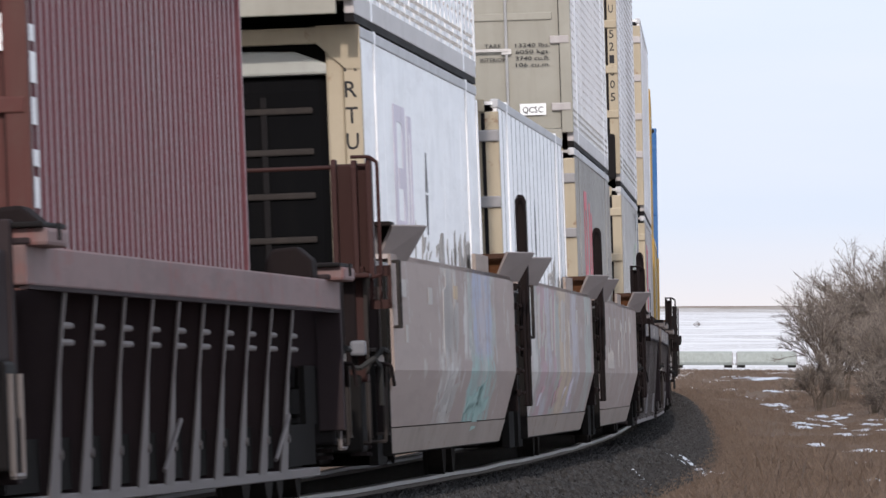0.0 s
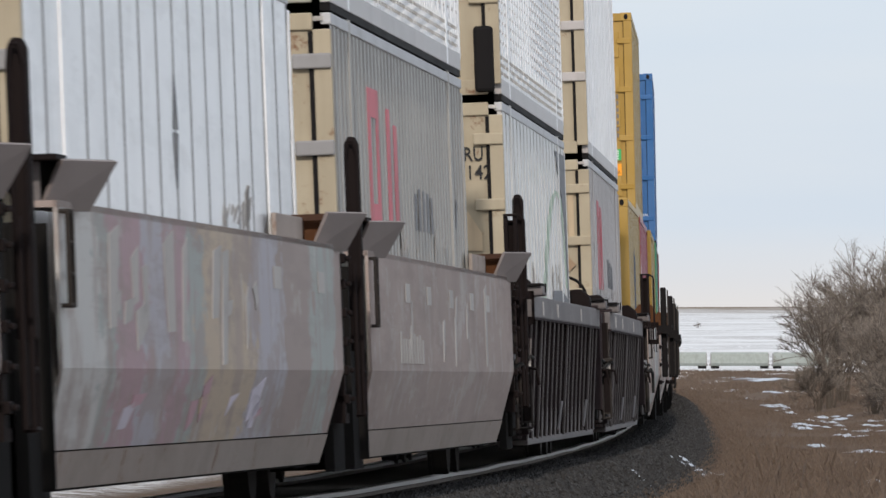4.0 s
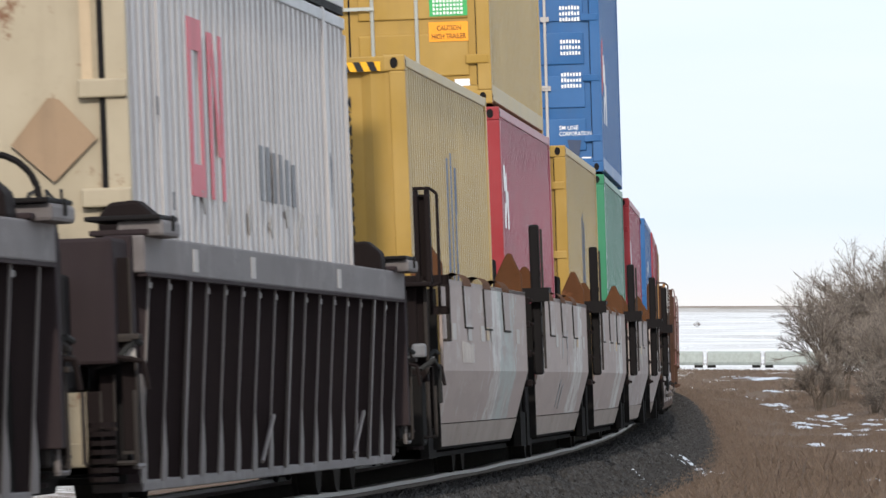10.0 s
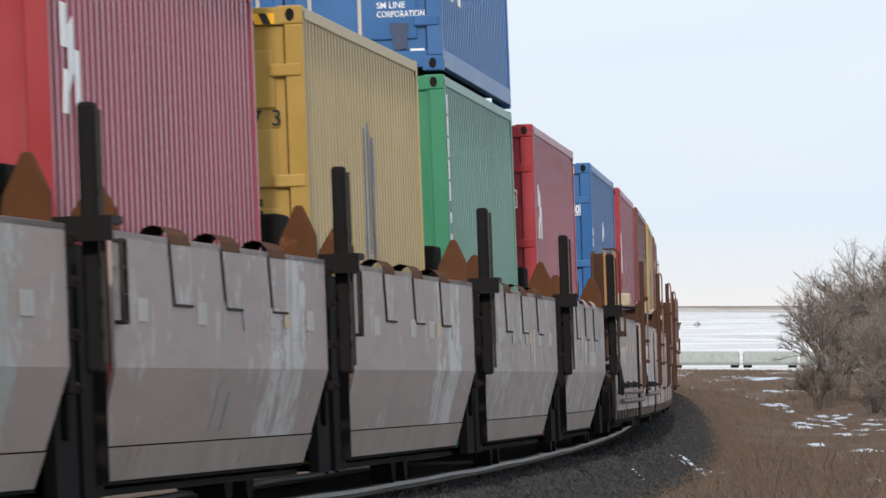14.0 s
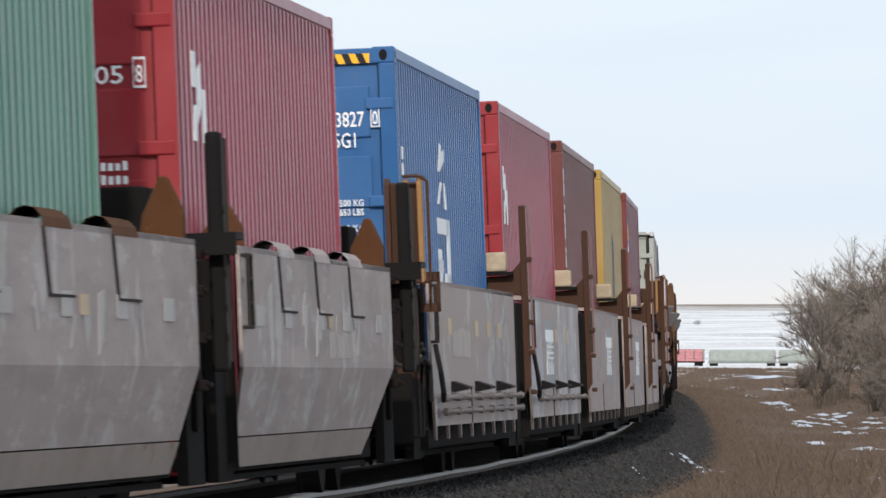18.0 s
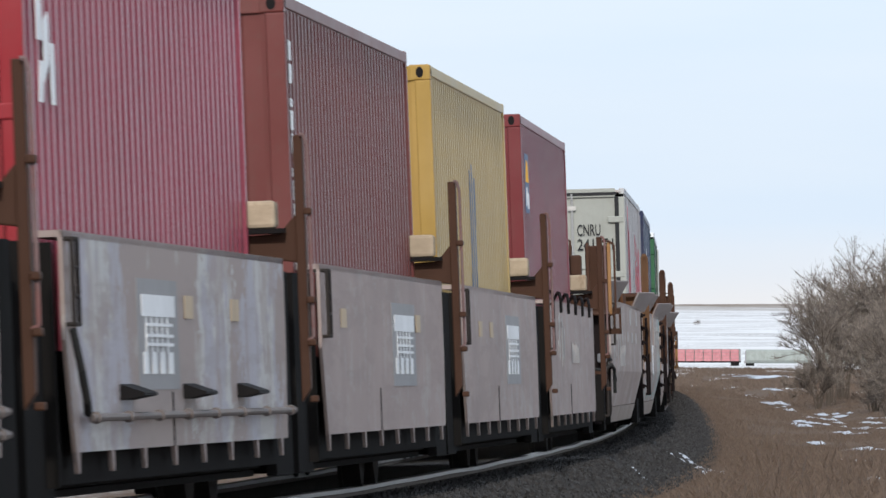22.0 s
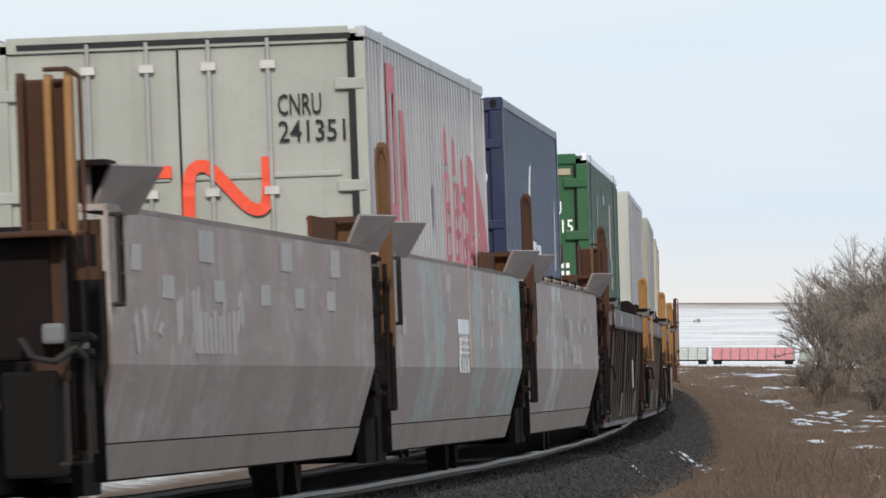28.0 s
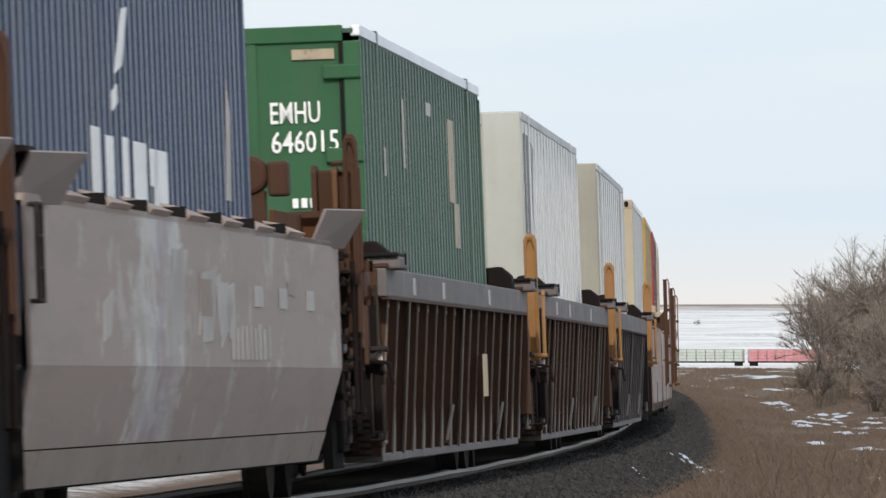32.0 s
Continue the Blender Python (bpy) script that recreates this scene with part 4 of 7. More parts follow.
def bogie(parent, x):
    """Four-wheel truck: cast side frames, springs, wheels."""
    b = part("bogie", boxes((x - 0.25, x + 0.25, -0.95, 0.95, 0.42, 0.66)), "under", parent, "black cast bogie", bevel=0.03)
    for s in (-1, 1):
        bm = bmesh.new()
        o = [(x - 1.15, 0.36), (x - 0.95, 0.36), (x - 0.55, 0.22), (x + 0.55, 0.22), (x + 0.95, 0.36), (x + 1.15, 0.36), (x + 1.15, 0.60), (x + 0.8, 0.66), (x + 0.5, 0.78), (x - 0.5, 0.78), (x - 0.8, 0.66), (x - 1.15, 0.60)]
        plate(bm, o, min(s * 0.96, s * 1.08), max(s * 0.96, s * 1.08), "y")
        part("side_frame", bm, "under", b, bevel=0.015)
        sp = bmesh.new()
        for dx in (-0.16, 0, 0.16):
            for i in range(5):
                rod(sp, (x + dx, s * 1.11, 0.30 + i * 0.06), (x + dx, s * 1.11, 0.325 + i * 0.06), 0.065, 10)
        part("spring_nest", sp, "under", b)
    for dx in (-0.87, 0.87):
        part("wheelset", wheelset_mesh(x + dx), "wheel", b)


def grab(parent, x, y, z0, z1, w, material="steel", r=0.012):
    """An upright hoop of round bar."""
    bm = bmesh.new()
    tube(bm, [(x, y + 0.05, z0), (x, y, z0), (x, y, z1), (x, y + 0.05, z1)], r)
    tube(bm, [(x + w, y + 0.05, z0), (x + w, y, z0), (x + w, y, z1), (x + w, y + 0.05, z1)], r)
    for i in range(4):
        z = z0 + (z1 - z0) * i / 3
        rod(bm, (x, y, z), (x + w, y, z), r, 6)
    return part("ladder", bm, material, parent)


def shell(parent, x0, x1, top, crease, seam, foot, yo, inset, paint, hem, cut=0.35):
    """Bent side plates: upright above, leaning in below, with a hem at the foot."""
    for s in (-1, 1):
        bm = bmesh.new()
        y0, y1 = s * yo, s * (yo - 0.02)
        up = [(x0, y0, crease), (x1, y0, crease), (x1, y1, crease), (x0, y1, crease), (x0, y0, top), (x1, y0, top), (x1, y1, top), (x0, y1, top)]
        hexa(bm, up)
        k = (crease - seam) / (crease - foot)
        ys = yo - inset * k
        hexa(bm, [(x0 + cut * k * 0.6, s * ys, seam), (x1 - cut * k, s * ys, seam), (x1 - cut * k, s * (ys - 0.02), seam), (x0 + cut * k * 0.6, s * (ys - 0.02), seam),
                  (x0, y0, crease), (x1, y0, crease), (x1, y1, crease), (x0, y1, crease)])
        p = part("side_plate", bm, paint, parent)
        hm = bmesh.new()
        yf = yo - inset
        hexa(hm, [(x0 + cut * 0.6, s * yf, foot), (x1 - cut, s * yf, foot), (x1 - cut, s * (yf - 0.25), foot - 0.02), (x0 + cut * 0.6, s * (yf - 0.25), foot - 0.02),
                  (x0 + cut * k * 0.6, s * (ys + 0.004), seam - 0.008), (x1 - cut * k, s * (ys + 0.004), seam - 0.008), (x1 - cut * k, s * (ys - 0.2), seam - 0.008), (x0 + cut * k * 0.6, s * (ys - 0.2), seam - 0.008)])
        part("hem_plate", hm, hem, parent)
    return p


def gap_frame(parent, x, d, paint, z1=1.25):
    """Dark end structure of a well between x and the pivot d metres on; its near-black carries the shade there."""
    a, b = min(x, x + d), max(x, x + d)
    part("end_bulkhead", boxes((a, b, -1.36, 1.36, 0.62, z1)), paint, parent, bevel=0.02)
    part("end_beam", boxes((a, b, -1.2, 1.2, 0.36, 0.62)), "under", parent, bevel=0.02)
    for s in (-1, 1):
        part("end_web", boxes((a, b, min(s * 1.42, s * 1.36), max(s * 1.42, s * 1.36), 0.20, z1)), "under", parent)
        # apron and closures are added dark sheets that keep the gap black
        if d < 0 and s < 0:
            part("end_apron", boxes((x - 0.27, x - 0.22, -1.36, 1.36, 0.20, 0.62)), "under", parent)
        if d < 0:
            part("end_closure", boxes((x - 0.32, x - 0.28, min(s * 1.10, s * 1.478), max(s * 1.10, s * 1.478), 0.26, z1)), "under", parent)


def bolts(parent, x, zs):
    """Dark clamps up the edge of a side plate."""
    for z in zs:
        part("clamp", boxes((x - 0.06, x + 0.08, -1.53, -1.44, z, z + 0.06), (x - 0.02, x + 0.05, -1.56, -1.53, z + 0.015, z + 0.045)), "darkcar", parent, bevel=0.01)


def end_gear(parent, x, seed, d=-1):
    """Brackets, channels, hoses and a coil spring hung on the end of a car."""
    r = random.Random(seed)
    for i, (y, z0, z1) in enumerate(((-1.45, 0.42, 0.86), (-1.36, 0.40, 0.80), (-1.26, 0.36, 0.72), (-1.43, 0.95, 1.38), (-1.30, 1.0, 1.36))):
        y += r.uniform(-0.02, 0.02)
        ch = part("channel", boxes((x + d * 0.06, x + d * 0.16, y - 0.045, y + 0.03, z0, z1)), "darkcar", parent, bevel=0.006)
        part("channel_lip", boxes((x + d * 0.16, x + d * 0.175, y - 0.05, y - 0.038, z0, z1)), "lip", ch)
        part("channel_foot", boxes((x + d * 0.06, x + d * 0.19, y - 0.05, y + 0.035, z0 - 0.018, z0)), "lip", ch)
    for i in range(4):
        y, z = -1.5 + r.uniform(0, 0.25), r.uniform(0.8, 1.0)
        part("bracket", boxes((x + d * 0.10, x + d * 0.26, y - 0.05, y + 0.06, z, z + 0.03)), "lip", parent, bevel=0.008)
    hose = [(x + d * 0.2, -1.2, 0.92), (x + d * 0.26, -1.3, 0.84), (x + d * 0.26, -1.4, 0.86), (x + d * 0.22, -1.5, 0.97), (x + d * 0.1, -1.52, 0.95)]
    part("air_hose", tube(bmesh.new(), hose, 0.016), "rubber", parent)
    part("cut_lever", tube(bmesh.new(), [(x + d * 0.28, -0.9, 0.9), (x + d * 0.3, -1.35, 0.9), (x + d * 0.3, -1.55, 0.86), (x + d * 0.3, -1.57, 0.72)], 0.014), "darkcar", parent)
    coil = bmesh.new()
    for i in range(7):
        rod(coil, (x + d * 0.3, -1.33, 0.27 + i * 0.045), (x + d * 0.3, -1.33, 0.295 + i * 0.045), 0.075, 10)
    part("coil_spring", coil, "darkcar", parent)
    part("tag_plate", boxes((x + d * 0.18, x + d * 0.185, -1.50, -1.44, 0.86, 0.93)), "pale", parent)
    part("step_loop", tube(bmesh.new(), [(x + d * 0.3, -1.5, 0.72), (x + d * 0.3, -1.5, 0.36), (x + d * 0.3, -1.24, 0.36), (x + d * 0.3, -1.24, 0.72)], 0.013), "lip", parent)


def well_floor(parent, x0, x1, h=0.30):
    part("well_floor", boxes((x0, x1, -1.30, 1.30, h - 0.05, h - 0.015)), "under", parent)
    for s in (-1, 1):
        # dark strips standing in for shade below the side plates
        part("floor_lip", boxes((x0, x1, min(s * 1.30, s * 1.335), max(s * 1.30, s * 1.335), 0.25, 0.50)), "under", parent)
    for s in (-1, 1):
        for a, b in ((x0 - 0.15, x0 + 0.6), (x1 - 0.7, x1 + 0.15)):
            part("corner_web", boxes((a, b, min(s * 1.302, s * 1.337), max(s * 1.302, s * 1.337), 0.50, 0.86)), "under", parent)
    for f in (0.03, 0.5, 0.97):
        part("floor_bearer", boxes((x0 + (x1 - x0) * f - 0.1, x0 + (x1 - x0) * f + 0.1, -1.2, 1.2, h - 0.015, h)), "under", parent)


def post_bar(parent, x, y, z0, z1, w, paint, deep=0.12):
    """A flat bar post with a rounded top and a rib down its outer edge."""
    bm = bmesh.new()
    plate(bm, [(y - w / 2, z0), (y + w / 2, z0), (y + w / 2, z1 - 0.05), (y + w * 0.25, z1), (y - w * 0.25, z1), (y - w / 2, z1 - 0.05)], x - deep / 2, x + deep / 2, "x")
    p = part("post", bm, paint, parent, bevel=0.012)
    g = bmesh.new()
    tube(g, [(x - deep, y - w * 0.3, z0 + 0.1), (x - deep, y - w * 0.45, z1 - 0.12), (x - deep, y - w * 0.2, z1 - 0.03), (x - deep, y + w * 0.2, z1 - 0.03), (x - deep, y + w * 0.35, z1 - 0.12), (x - deep, y + w * 0.3, z0 + 0.1)], 0.012)
    part("post_rail", g, paint, p)
    return p


def flap(parent, xn, near_end, inner="rust", paint="flap"):
    """Flared loading guide on the top edge: grey outer plate, plate across, web, dark inside."""
    for s in (-1, 1):
        xf = xn + 0.75
        bm = bmesh.new()
        hexa(bm, [(xn, s * 1.40, 1.57), (xf, s * 1.555, 1.57), (xf + 0.02, s * 1.535, 1.57), (xn + 0.02, s * 1.38, 1.57),
                  (xn, s * 1.51, 1.80), (xf, s * 1.695, 1.80), (xf + 0.02, s * 1.675, 1.81), (xn + 0.02, s * 1.49, 1.81)])
        f = part("guide_flap", bm, paint, parent)
        g = bmesh.new()
        plate(g, [(s * 1.42, 1.61), (s * 1.24, 1.64), (s * 1.14, 1.80), (s * 1.50, 1.80)], xn + 0.22, xn + 0.25, "x")
        part("guide_back", g, "under" if near_end else inner, f)
        if near_end:
            part("guide_table", boxes((xn - 0.2, xn + 0.3, min(s * 1.12, s * 1.50), max(s * 1.12, s * 1.50), 1.80, 1.83)), "darkcar", f, bevel=0.006)
            part("guide_web", boxes((xn - 0.02, xn, min(s * 1.36, s * 1.40), max(s * 1.36, s * 1.40), 1.57, 1.80)), "chord", f)
        else:
            lip = bmesh.new()
            plate(lip, [(s * 1.50, 1.80), (s * 1.14, 1.80), (s * 1.17, 1.76), (s * 1.46, 1.76)], xn + 0.12, xn + 0.16, "x")
            part("guide_lip", lip, "browncar", f)
            part("guide_gusset", boxes((xn - 0.5, xn + 0.2, min(s * 1.34, s * 1.31), max(s * 1.34, s * 1.31), 1.60, 1.78)), inner, f)


def well_long(s0, s1, seed, seam_x=None, stops=0, paint="well", inner="rust", post="darkcar"):
    """Fifty-three-foot well with bent plate sides."""
    L = s1 - s0
    rng = random.Random(seed)
    t = new("well_car_unit")
    x0, x1 = -L / 2, L / 2
    shell(t, x0, x1, 1.61, 0.83, 0.445, 0.262, 1.50, 0.15, paint, "hem")
    well_floor(t, x0 + 0.2, x1 - 0.2)
    for s in (-1, 1):
        part("top_edge", boxes((x0, x1, min(s * 1.50, s * 1.34), max(s * 1.50, s * 1.34), 1.58, 1.612)), "well", t)
    gap_frame(t, x0, -0.9, "under", 1.50)
    gap_frame(t, x1, 0.9, "under", 1.52)
    flap(t, x0 + 0.25, True, inner)
    flap(t, x1 - 0.9, False, inner)
    for s in (-1, 1):
        part("rear_guide", boxes((x1 - 2.9, x1 - 0.9, min(s * 1.345, s * 1.315), max(s * 1.345, s * 1.315), 1.60, 1.78)), "hem" if post == "darkcar" else "rust", t, bevel=0.006)
        part("end_step", boxes((x1 + 0.02, x1 + 0.3, min(s * 1.30, s * 1.5), max(s * 1.30, s * 1.5), 0.50, 0.56), (x1 + 0.02, x1 + 0.12, min(s * 1.3, s * 1.5), max(s * 1.3, s * 1.5), 0.56, 1.55)), "darkcar", t)
    post_bar(t, x1 + 0.55, -1.56, 0.95, 2.30, 0.09, post)
    bolts(t, x1 + 0.08, (0.62, 0.8, 0.98, 1.16, 1.34, 1.5))
    part("hand_brake_rod", rod(bmesh.new(), (x1 + 0.35, -1.56, 0.55), (x1 + 0.35, -1.56, 1.5), 0.016), "darkcar", t)
    grab(t, x0 + 0.04, -1.54, 1.12, 1.56, 0.22, "lip")
    grab(t, x1 + 0.5, -1.58, 0.55, 1.35, 0.16, "darkcar", 0.016)
    bogie(t, -L / 2 - 1.0)
    for i in range(stops):
        xx = x0 + 1.6 + i * (L - 3.4) / stops
        bm = bmesh.new()
        hexa(bm, [(xx, -1.50, 1.60), (xx + 1.1, -1.50, 1.60), (xx + 1.1, -1.40, 1.60), (xx, -1.40, 1.60), (xx, -1.53, 1.63), (xx + 1.1, -1.53, 1.63), (xx + 1.1, -1.36, 1.70), (xx, -1.36, 1.70)])
        stop = part("load_stop", bm, "well", t, bevel=0.006)
        part("stop_mouth", boxes((xx - 0.03, xx - 0.005, -1.50, -1.38, 1.57, 1.675)), "black", stop)
    if seam_x is not None:
        part("joint_strip", boxes((seam_x, seam_x + 0.12, -1.514, -1.50, 0.83, 1.61)), "well", t)
    return t


def well_short(s0, s1, seed, hooded=False, paint="well2"):
    """Forty-foot well with bent plate sides, hooded tabs and pointed rusty guides."""
    L = s1 - s0
    t = new("well_car_unit")
    x0, x1 = -L / 2, L / 2
    shell(t, x0, x1, 1.50, 0.83, 0.445, 0.27, 1.50, 0.15, paint, "hem", 1.3 if hooded else 0.35)
    well_floor(t, x0 + 0.2, x1 - 0.2, 0.245)
    for y in (-1.50, 1.34):
        part("top_edge", boxes((x0, x1, y, y + 0.16, 1.47, 1.502)), "well2", t)
    gap_frame(t, x0, -0.95, "under", 1.42)
    gap_frame(t, x1, 0.95, "under", 1.42)
    bolts(t, x1 + 0.08, (0.7, 0.95, 1.2, 1.4))
    for f in (0.27, 0.5, 0.73):
        xx = x0 + L * f
        bm = bmesh.new()
        plate(bm, [(xx - 0.62, 1.47), (xx - 0.42, 1.16), (xx + 0.62, 1.16), (xx + 0.62, 1.47)], -1.507, -1.50, "y")
        tab = part("tab_plate", bm, "well2", t)
        eb = bmesh.new()
        plate(eb, [(xx - 0.66, 1.47), (xx - 0.46, 1.15), (xx - 0.40, 1.15), (xx - 0.60, 1.47)], -1.512, -1.50, "y")
        plate(eb, [(xx - 0.46, 1.148), (xx + 0.64, 1.148), (xx + 0.64, 1.162), (xx - 0.46, 1.162)], -1.512, -1.50, "y")
        part("tab_edge", eb, "lip", tab)
        hood = bmesh.new()
        prev = None
        for i in range(7):
            a = math.pi * i / 6
            row = [hood.verts.new((xx + 0.62 * q, -1.42 - 0.09 * math.cos(a), 1.47 + 0.10 * math.sin(a))) for q in (-1, 1)]
            if prev:
                hood.faces.new((prev[0], prev[1], row[1], row[0]))
            prev = row
        part("hood", hood, "well2" if hooded else "rust", tab)
    part("end_box", boxes((x1 + 0.15, x1 + 0.95, -1.22, 1.22, 1.25, 1.80)), "under", t, bevel=0.02)
    for s in (-1, 1):
        for xx, h in ((x1 - 0.55, 0.34), (x0 + 0.35, 0.26)):
            bm = bmesh.new()
            plate(bm, [(s * 1.50, 1.49), (s * 1.26, 1.49), (s * 1.28, 1.49 + h * 0.4), (s * 1.38, 1.49 + h), (s * 1.42, 1.49 + h), (s * 1.50, 1.49 + h * 0.45)], xx - 0.06, xx + 0.06, "x")
            part("pointed_guide", bm, "rust", t, "rust-brown pointed loading guide", bevel=0.015)
    for s in (-1, 1):
        y = s * 1.57
        part("post", boxes((x1 + 0.42, x1 + 0.58, y - 0.045, y + 0.04, 0.80, 2.08)), "black", t, bevel=0.02)
        part("post_flange", boxes((x1 + 0.40, x1 + 0.425, y - 0.075, y - 0.055, 0.85, 2.04)), "lip", t)
        part("post_plate", boxes((x1 + 0.3, x1 + 0.8, y - 0.12, y + 0.22, 1.50, 1.54), (x1 + 0.3, x1 + 0.36, y - 0.12, y + 0.2, 1.42, 1.5)), "black", t)
    for z in (0.98, 1.14, 1.32, 1.44, 1.66):
        part("bolt_head", rod(bmesh.new(), (x1 + 0.45, -1.62, z), (x1 + 0.45, -1.55, z), 0.022, 8), "black", t)
    part("hanger", tube(bmesh.new(), [(x1 + 0.2, -1.45, 0.85), (x1 + 0.3, -1.44, 0.5), (x1 + 0.36, -1.44, 0.5), (x1 + 0.30, -1.45, 0.85)], 0.018), "black", t)
    grab(t, x0 + 0.04, -1.54, 1.05, 1.45, 0.24, "lip")
    bogie(t, -L / 2 - 1.2)
    return t


def well_flat(s0, s1, seed, pipes=False, paint="flatwell"):
    """Forty-foot well with flat sheet sides, a toothed foot and brown end posts."""
    L = s1 - s0
    t = new("well_car_unit")
    x0, x1 = -L / 2, L / 2
    for s in (-1, 1):
        bm = bmesh.new()
        a, b = s * 1.50, s * 1.48
        y0, y1 = min(a, b), max(a, b)
        plate(bm, [(x0 + 0.30, 0.42), (x1 - 0.10, 0.42), (x1, 0.95), (x1, 1.46), (x0, 1.46), (x0, 0.95)], y0, y1, "y")
        part("side_plate", bm, paint, t)
        for i in range(8):
            xx = x0 + 0.45 + (L - 0.9) * i / 7
            tb = bmesh.new()
            plate(tb, [(xx - 0.10, 0.43), (xx + 0.07, 0.43), (xx + 0.05, 0.32), (xx - 0.02, 0.32)], y0 - 0.004 * s, y1 + 0.004, "y")
            part("foot_tooth", tb, "flatwell", t)
    part("slot", boxes((x0 + L * 0.42, x0 + L * 0.42 + 0.03, -1.506, -1.498, 0.42, 0.70)), "black", t)
    for y in (-1.50, 1.36):
        part("top_edge", boxes((x0, x1, y, y + 0.14, 1.43, 1.462)), "flatwell", t)
    well_floor(t, x0 + 0.2, x1 - 0.2, 0.255)
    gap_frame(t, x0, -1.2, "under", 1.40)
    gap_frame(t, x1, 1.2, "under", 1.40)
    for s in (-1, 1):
        # dark backing that imitates the shade behind the foot teeth
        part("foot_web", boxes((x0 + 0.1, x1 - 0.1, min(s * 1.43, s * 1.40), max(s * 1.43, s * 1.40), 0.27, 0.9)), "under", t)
    for i in range(4):
        for y in (-1.46, 1.38):
            part("bracket", boxes((x1 + 0.02, x1 + 0.34, y, y + 0.08, 0.66 + 0.22 * i, 0.76 + 0.22 * i)), "charcoal" if i % 2 else "black", t, bevel=0.015)
    for s in (-1, 1):
        y = s * 1.575
        pb = bmesh.new()
        plate(pb, [(y - 0.028, 0.70), (y + 0.028, 0.62), (y + 0.028, 2.19), (y - 0.028, 2.19)], x1 + 0.42, x1 + 0.54, "x")
        p = part("post", pb, "browncar", t, "rust-brown upright post", bevel=0.008)
        gus = bmesh.new()
        plate(gus, [(s * 1.56, 1.44), (s * 1.56, 1.74), (s * 1.45, 1.615), (s * 1.18, 1.605), (s * 1.18, 1.50)], x1 + 0.44, x1 + 0.52, "x")
        part("gusset", gus, "browncar", p, bevel=0.01)
        part("rest_plate", boxes((x1 + 0.33, x1 + 0.66, min(s * 1.16, s * 1.49), max(s * 1.16, s * 1.49), 1.618, 1.645)), "black", p)
        part("timber_block", boxes((x1 + 0.36, x1 + 0.6, min(s * 1.22, s * 1.435), max(s * 1.22, s * 1.435), 1.647, 1.81)), "timber", t, "pale worn timber block", bevel=0.025)
        yr = s * 1.632
        rail_ = tube(bmesh.new(), [(x1 + 0.40, s * 1.60, 0.98), (x1 + 0.40, yr, 1.0), (x1 + 0.40, yr, 2.13), (x1 + 0.40, s * 1.615, 2.19), (x1 + 0.40, s * 1.59, 2.19)], 0.012)
        part("post_rail", rail_, "redchord", p)
    for z in (0.62, 0.95, 1.2, 1.72):
        part("bolt_head", boxes((x1 + 0.36, x1 + 0.44, -1.65, -1.60, z, z + 0.04)), "browncar", t, bevel=0.01)
    grab(t, x0 + 0.04, -1.54, 1.02, 1.42, 0.24, "lip")
    if pipes:
        for j, z in enumerate((0.52, 0.62) if pipes > 1 else (0.58,)):
            pp = rod(bmesh.new(), (x0 + 0.5, -1.56, z), (x1 - 0.3, -1.56, z), 0.019)
            for i in range(8):
                xx = x0 + 0.7 + (L - 1.3) * i / 7
                rod(pp, (xx - 0.06, -1.56, z), (xx + 0.06, -1.56, z), 0.03)
            part("pipe", pp, "pipe", t, "dull steel air pipe")
        for f in (0.2, 0.47, 0.73):
            bm = bmesh.new()
            hexa(bm, [(x0 + L * f, -1.62, 0.68), (x0 + L * f + 0.7, -1.62, 0.68), (x0 + L * f + 0.7, -1.50, 0.66), (x0 + L * f, -1.50, 0.66), (x0 + L * f, -1.62, 0.695), (x0 + L * f + 0.7, -1.62, 0.695), (x0 + L * f + 0.7, -1.50, 0.74), (x0 + L * f, -1.50, 0.74)])
            part("ledge", bm, "black", t)
        part("hose", tube(bmesh.new(), [(x0 + 0.05, -1.53, 1.0), (x0 + 0.10, -1.56, 0.8), (x0 + 0.2, -1.57, 0.66), (x0 + 0.32, -1.56, 0.6)], 0.02), "rubber", t)
    bogie(t, -L / 2 - 1.2)
    return t


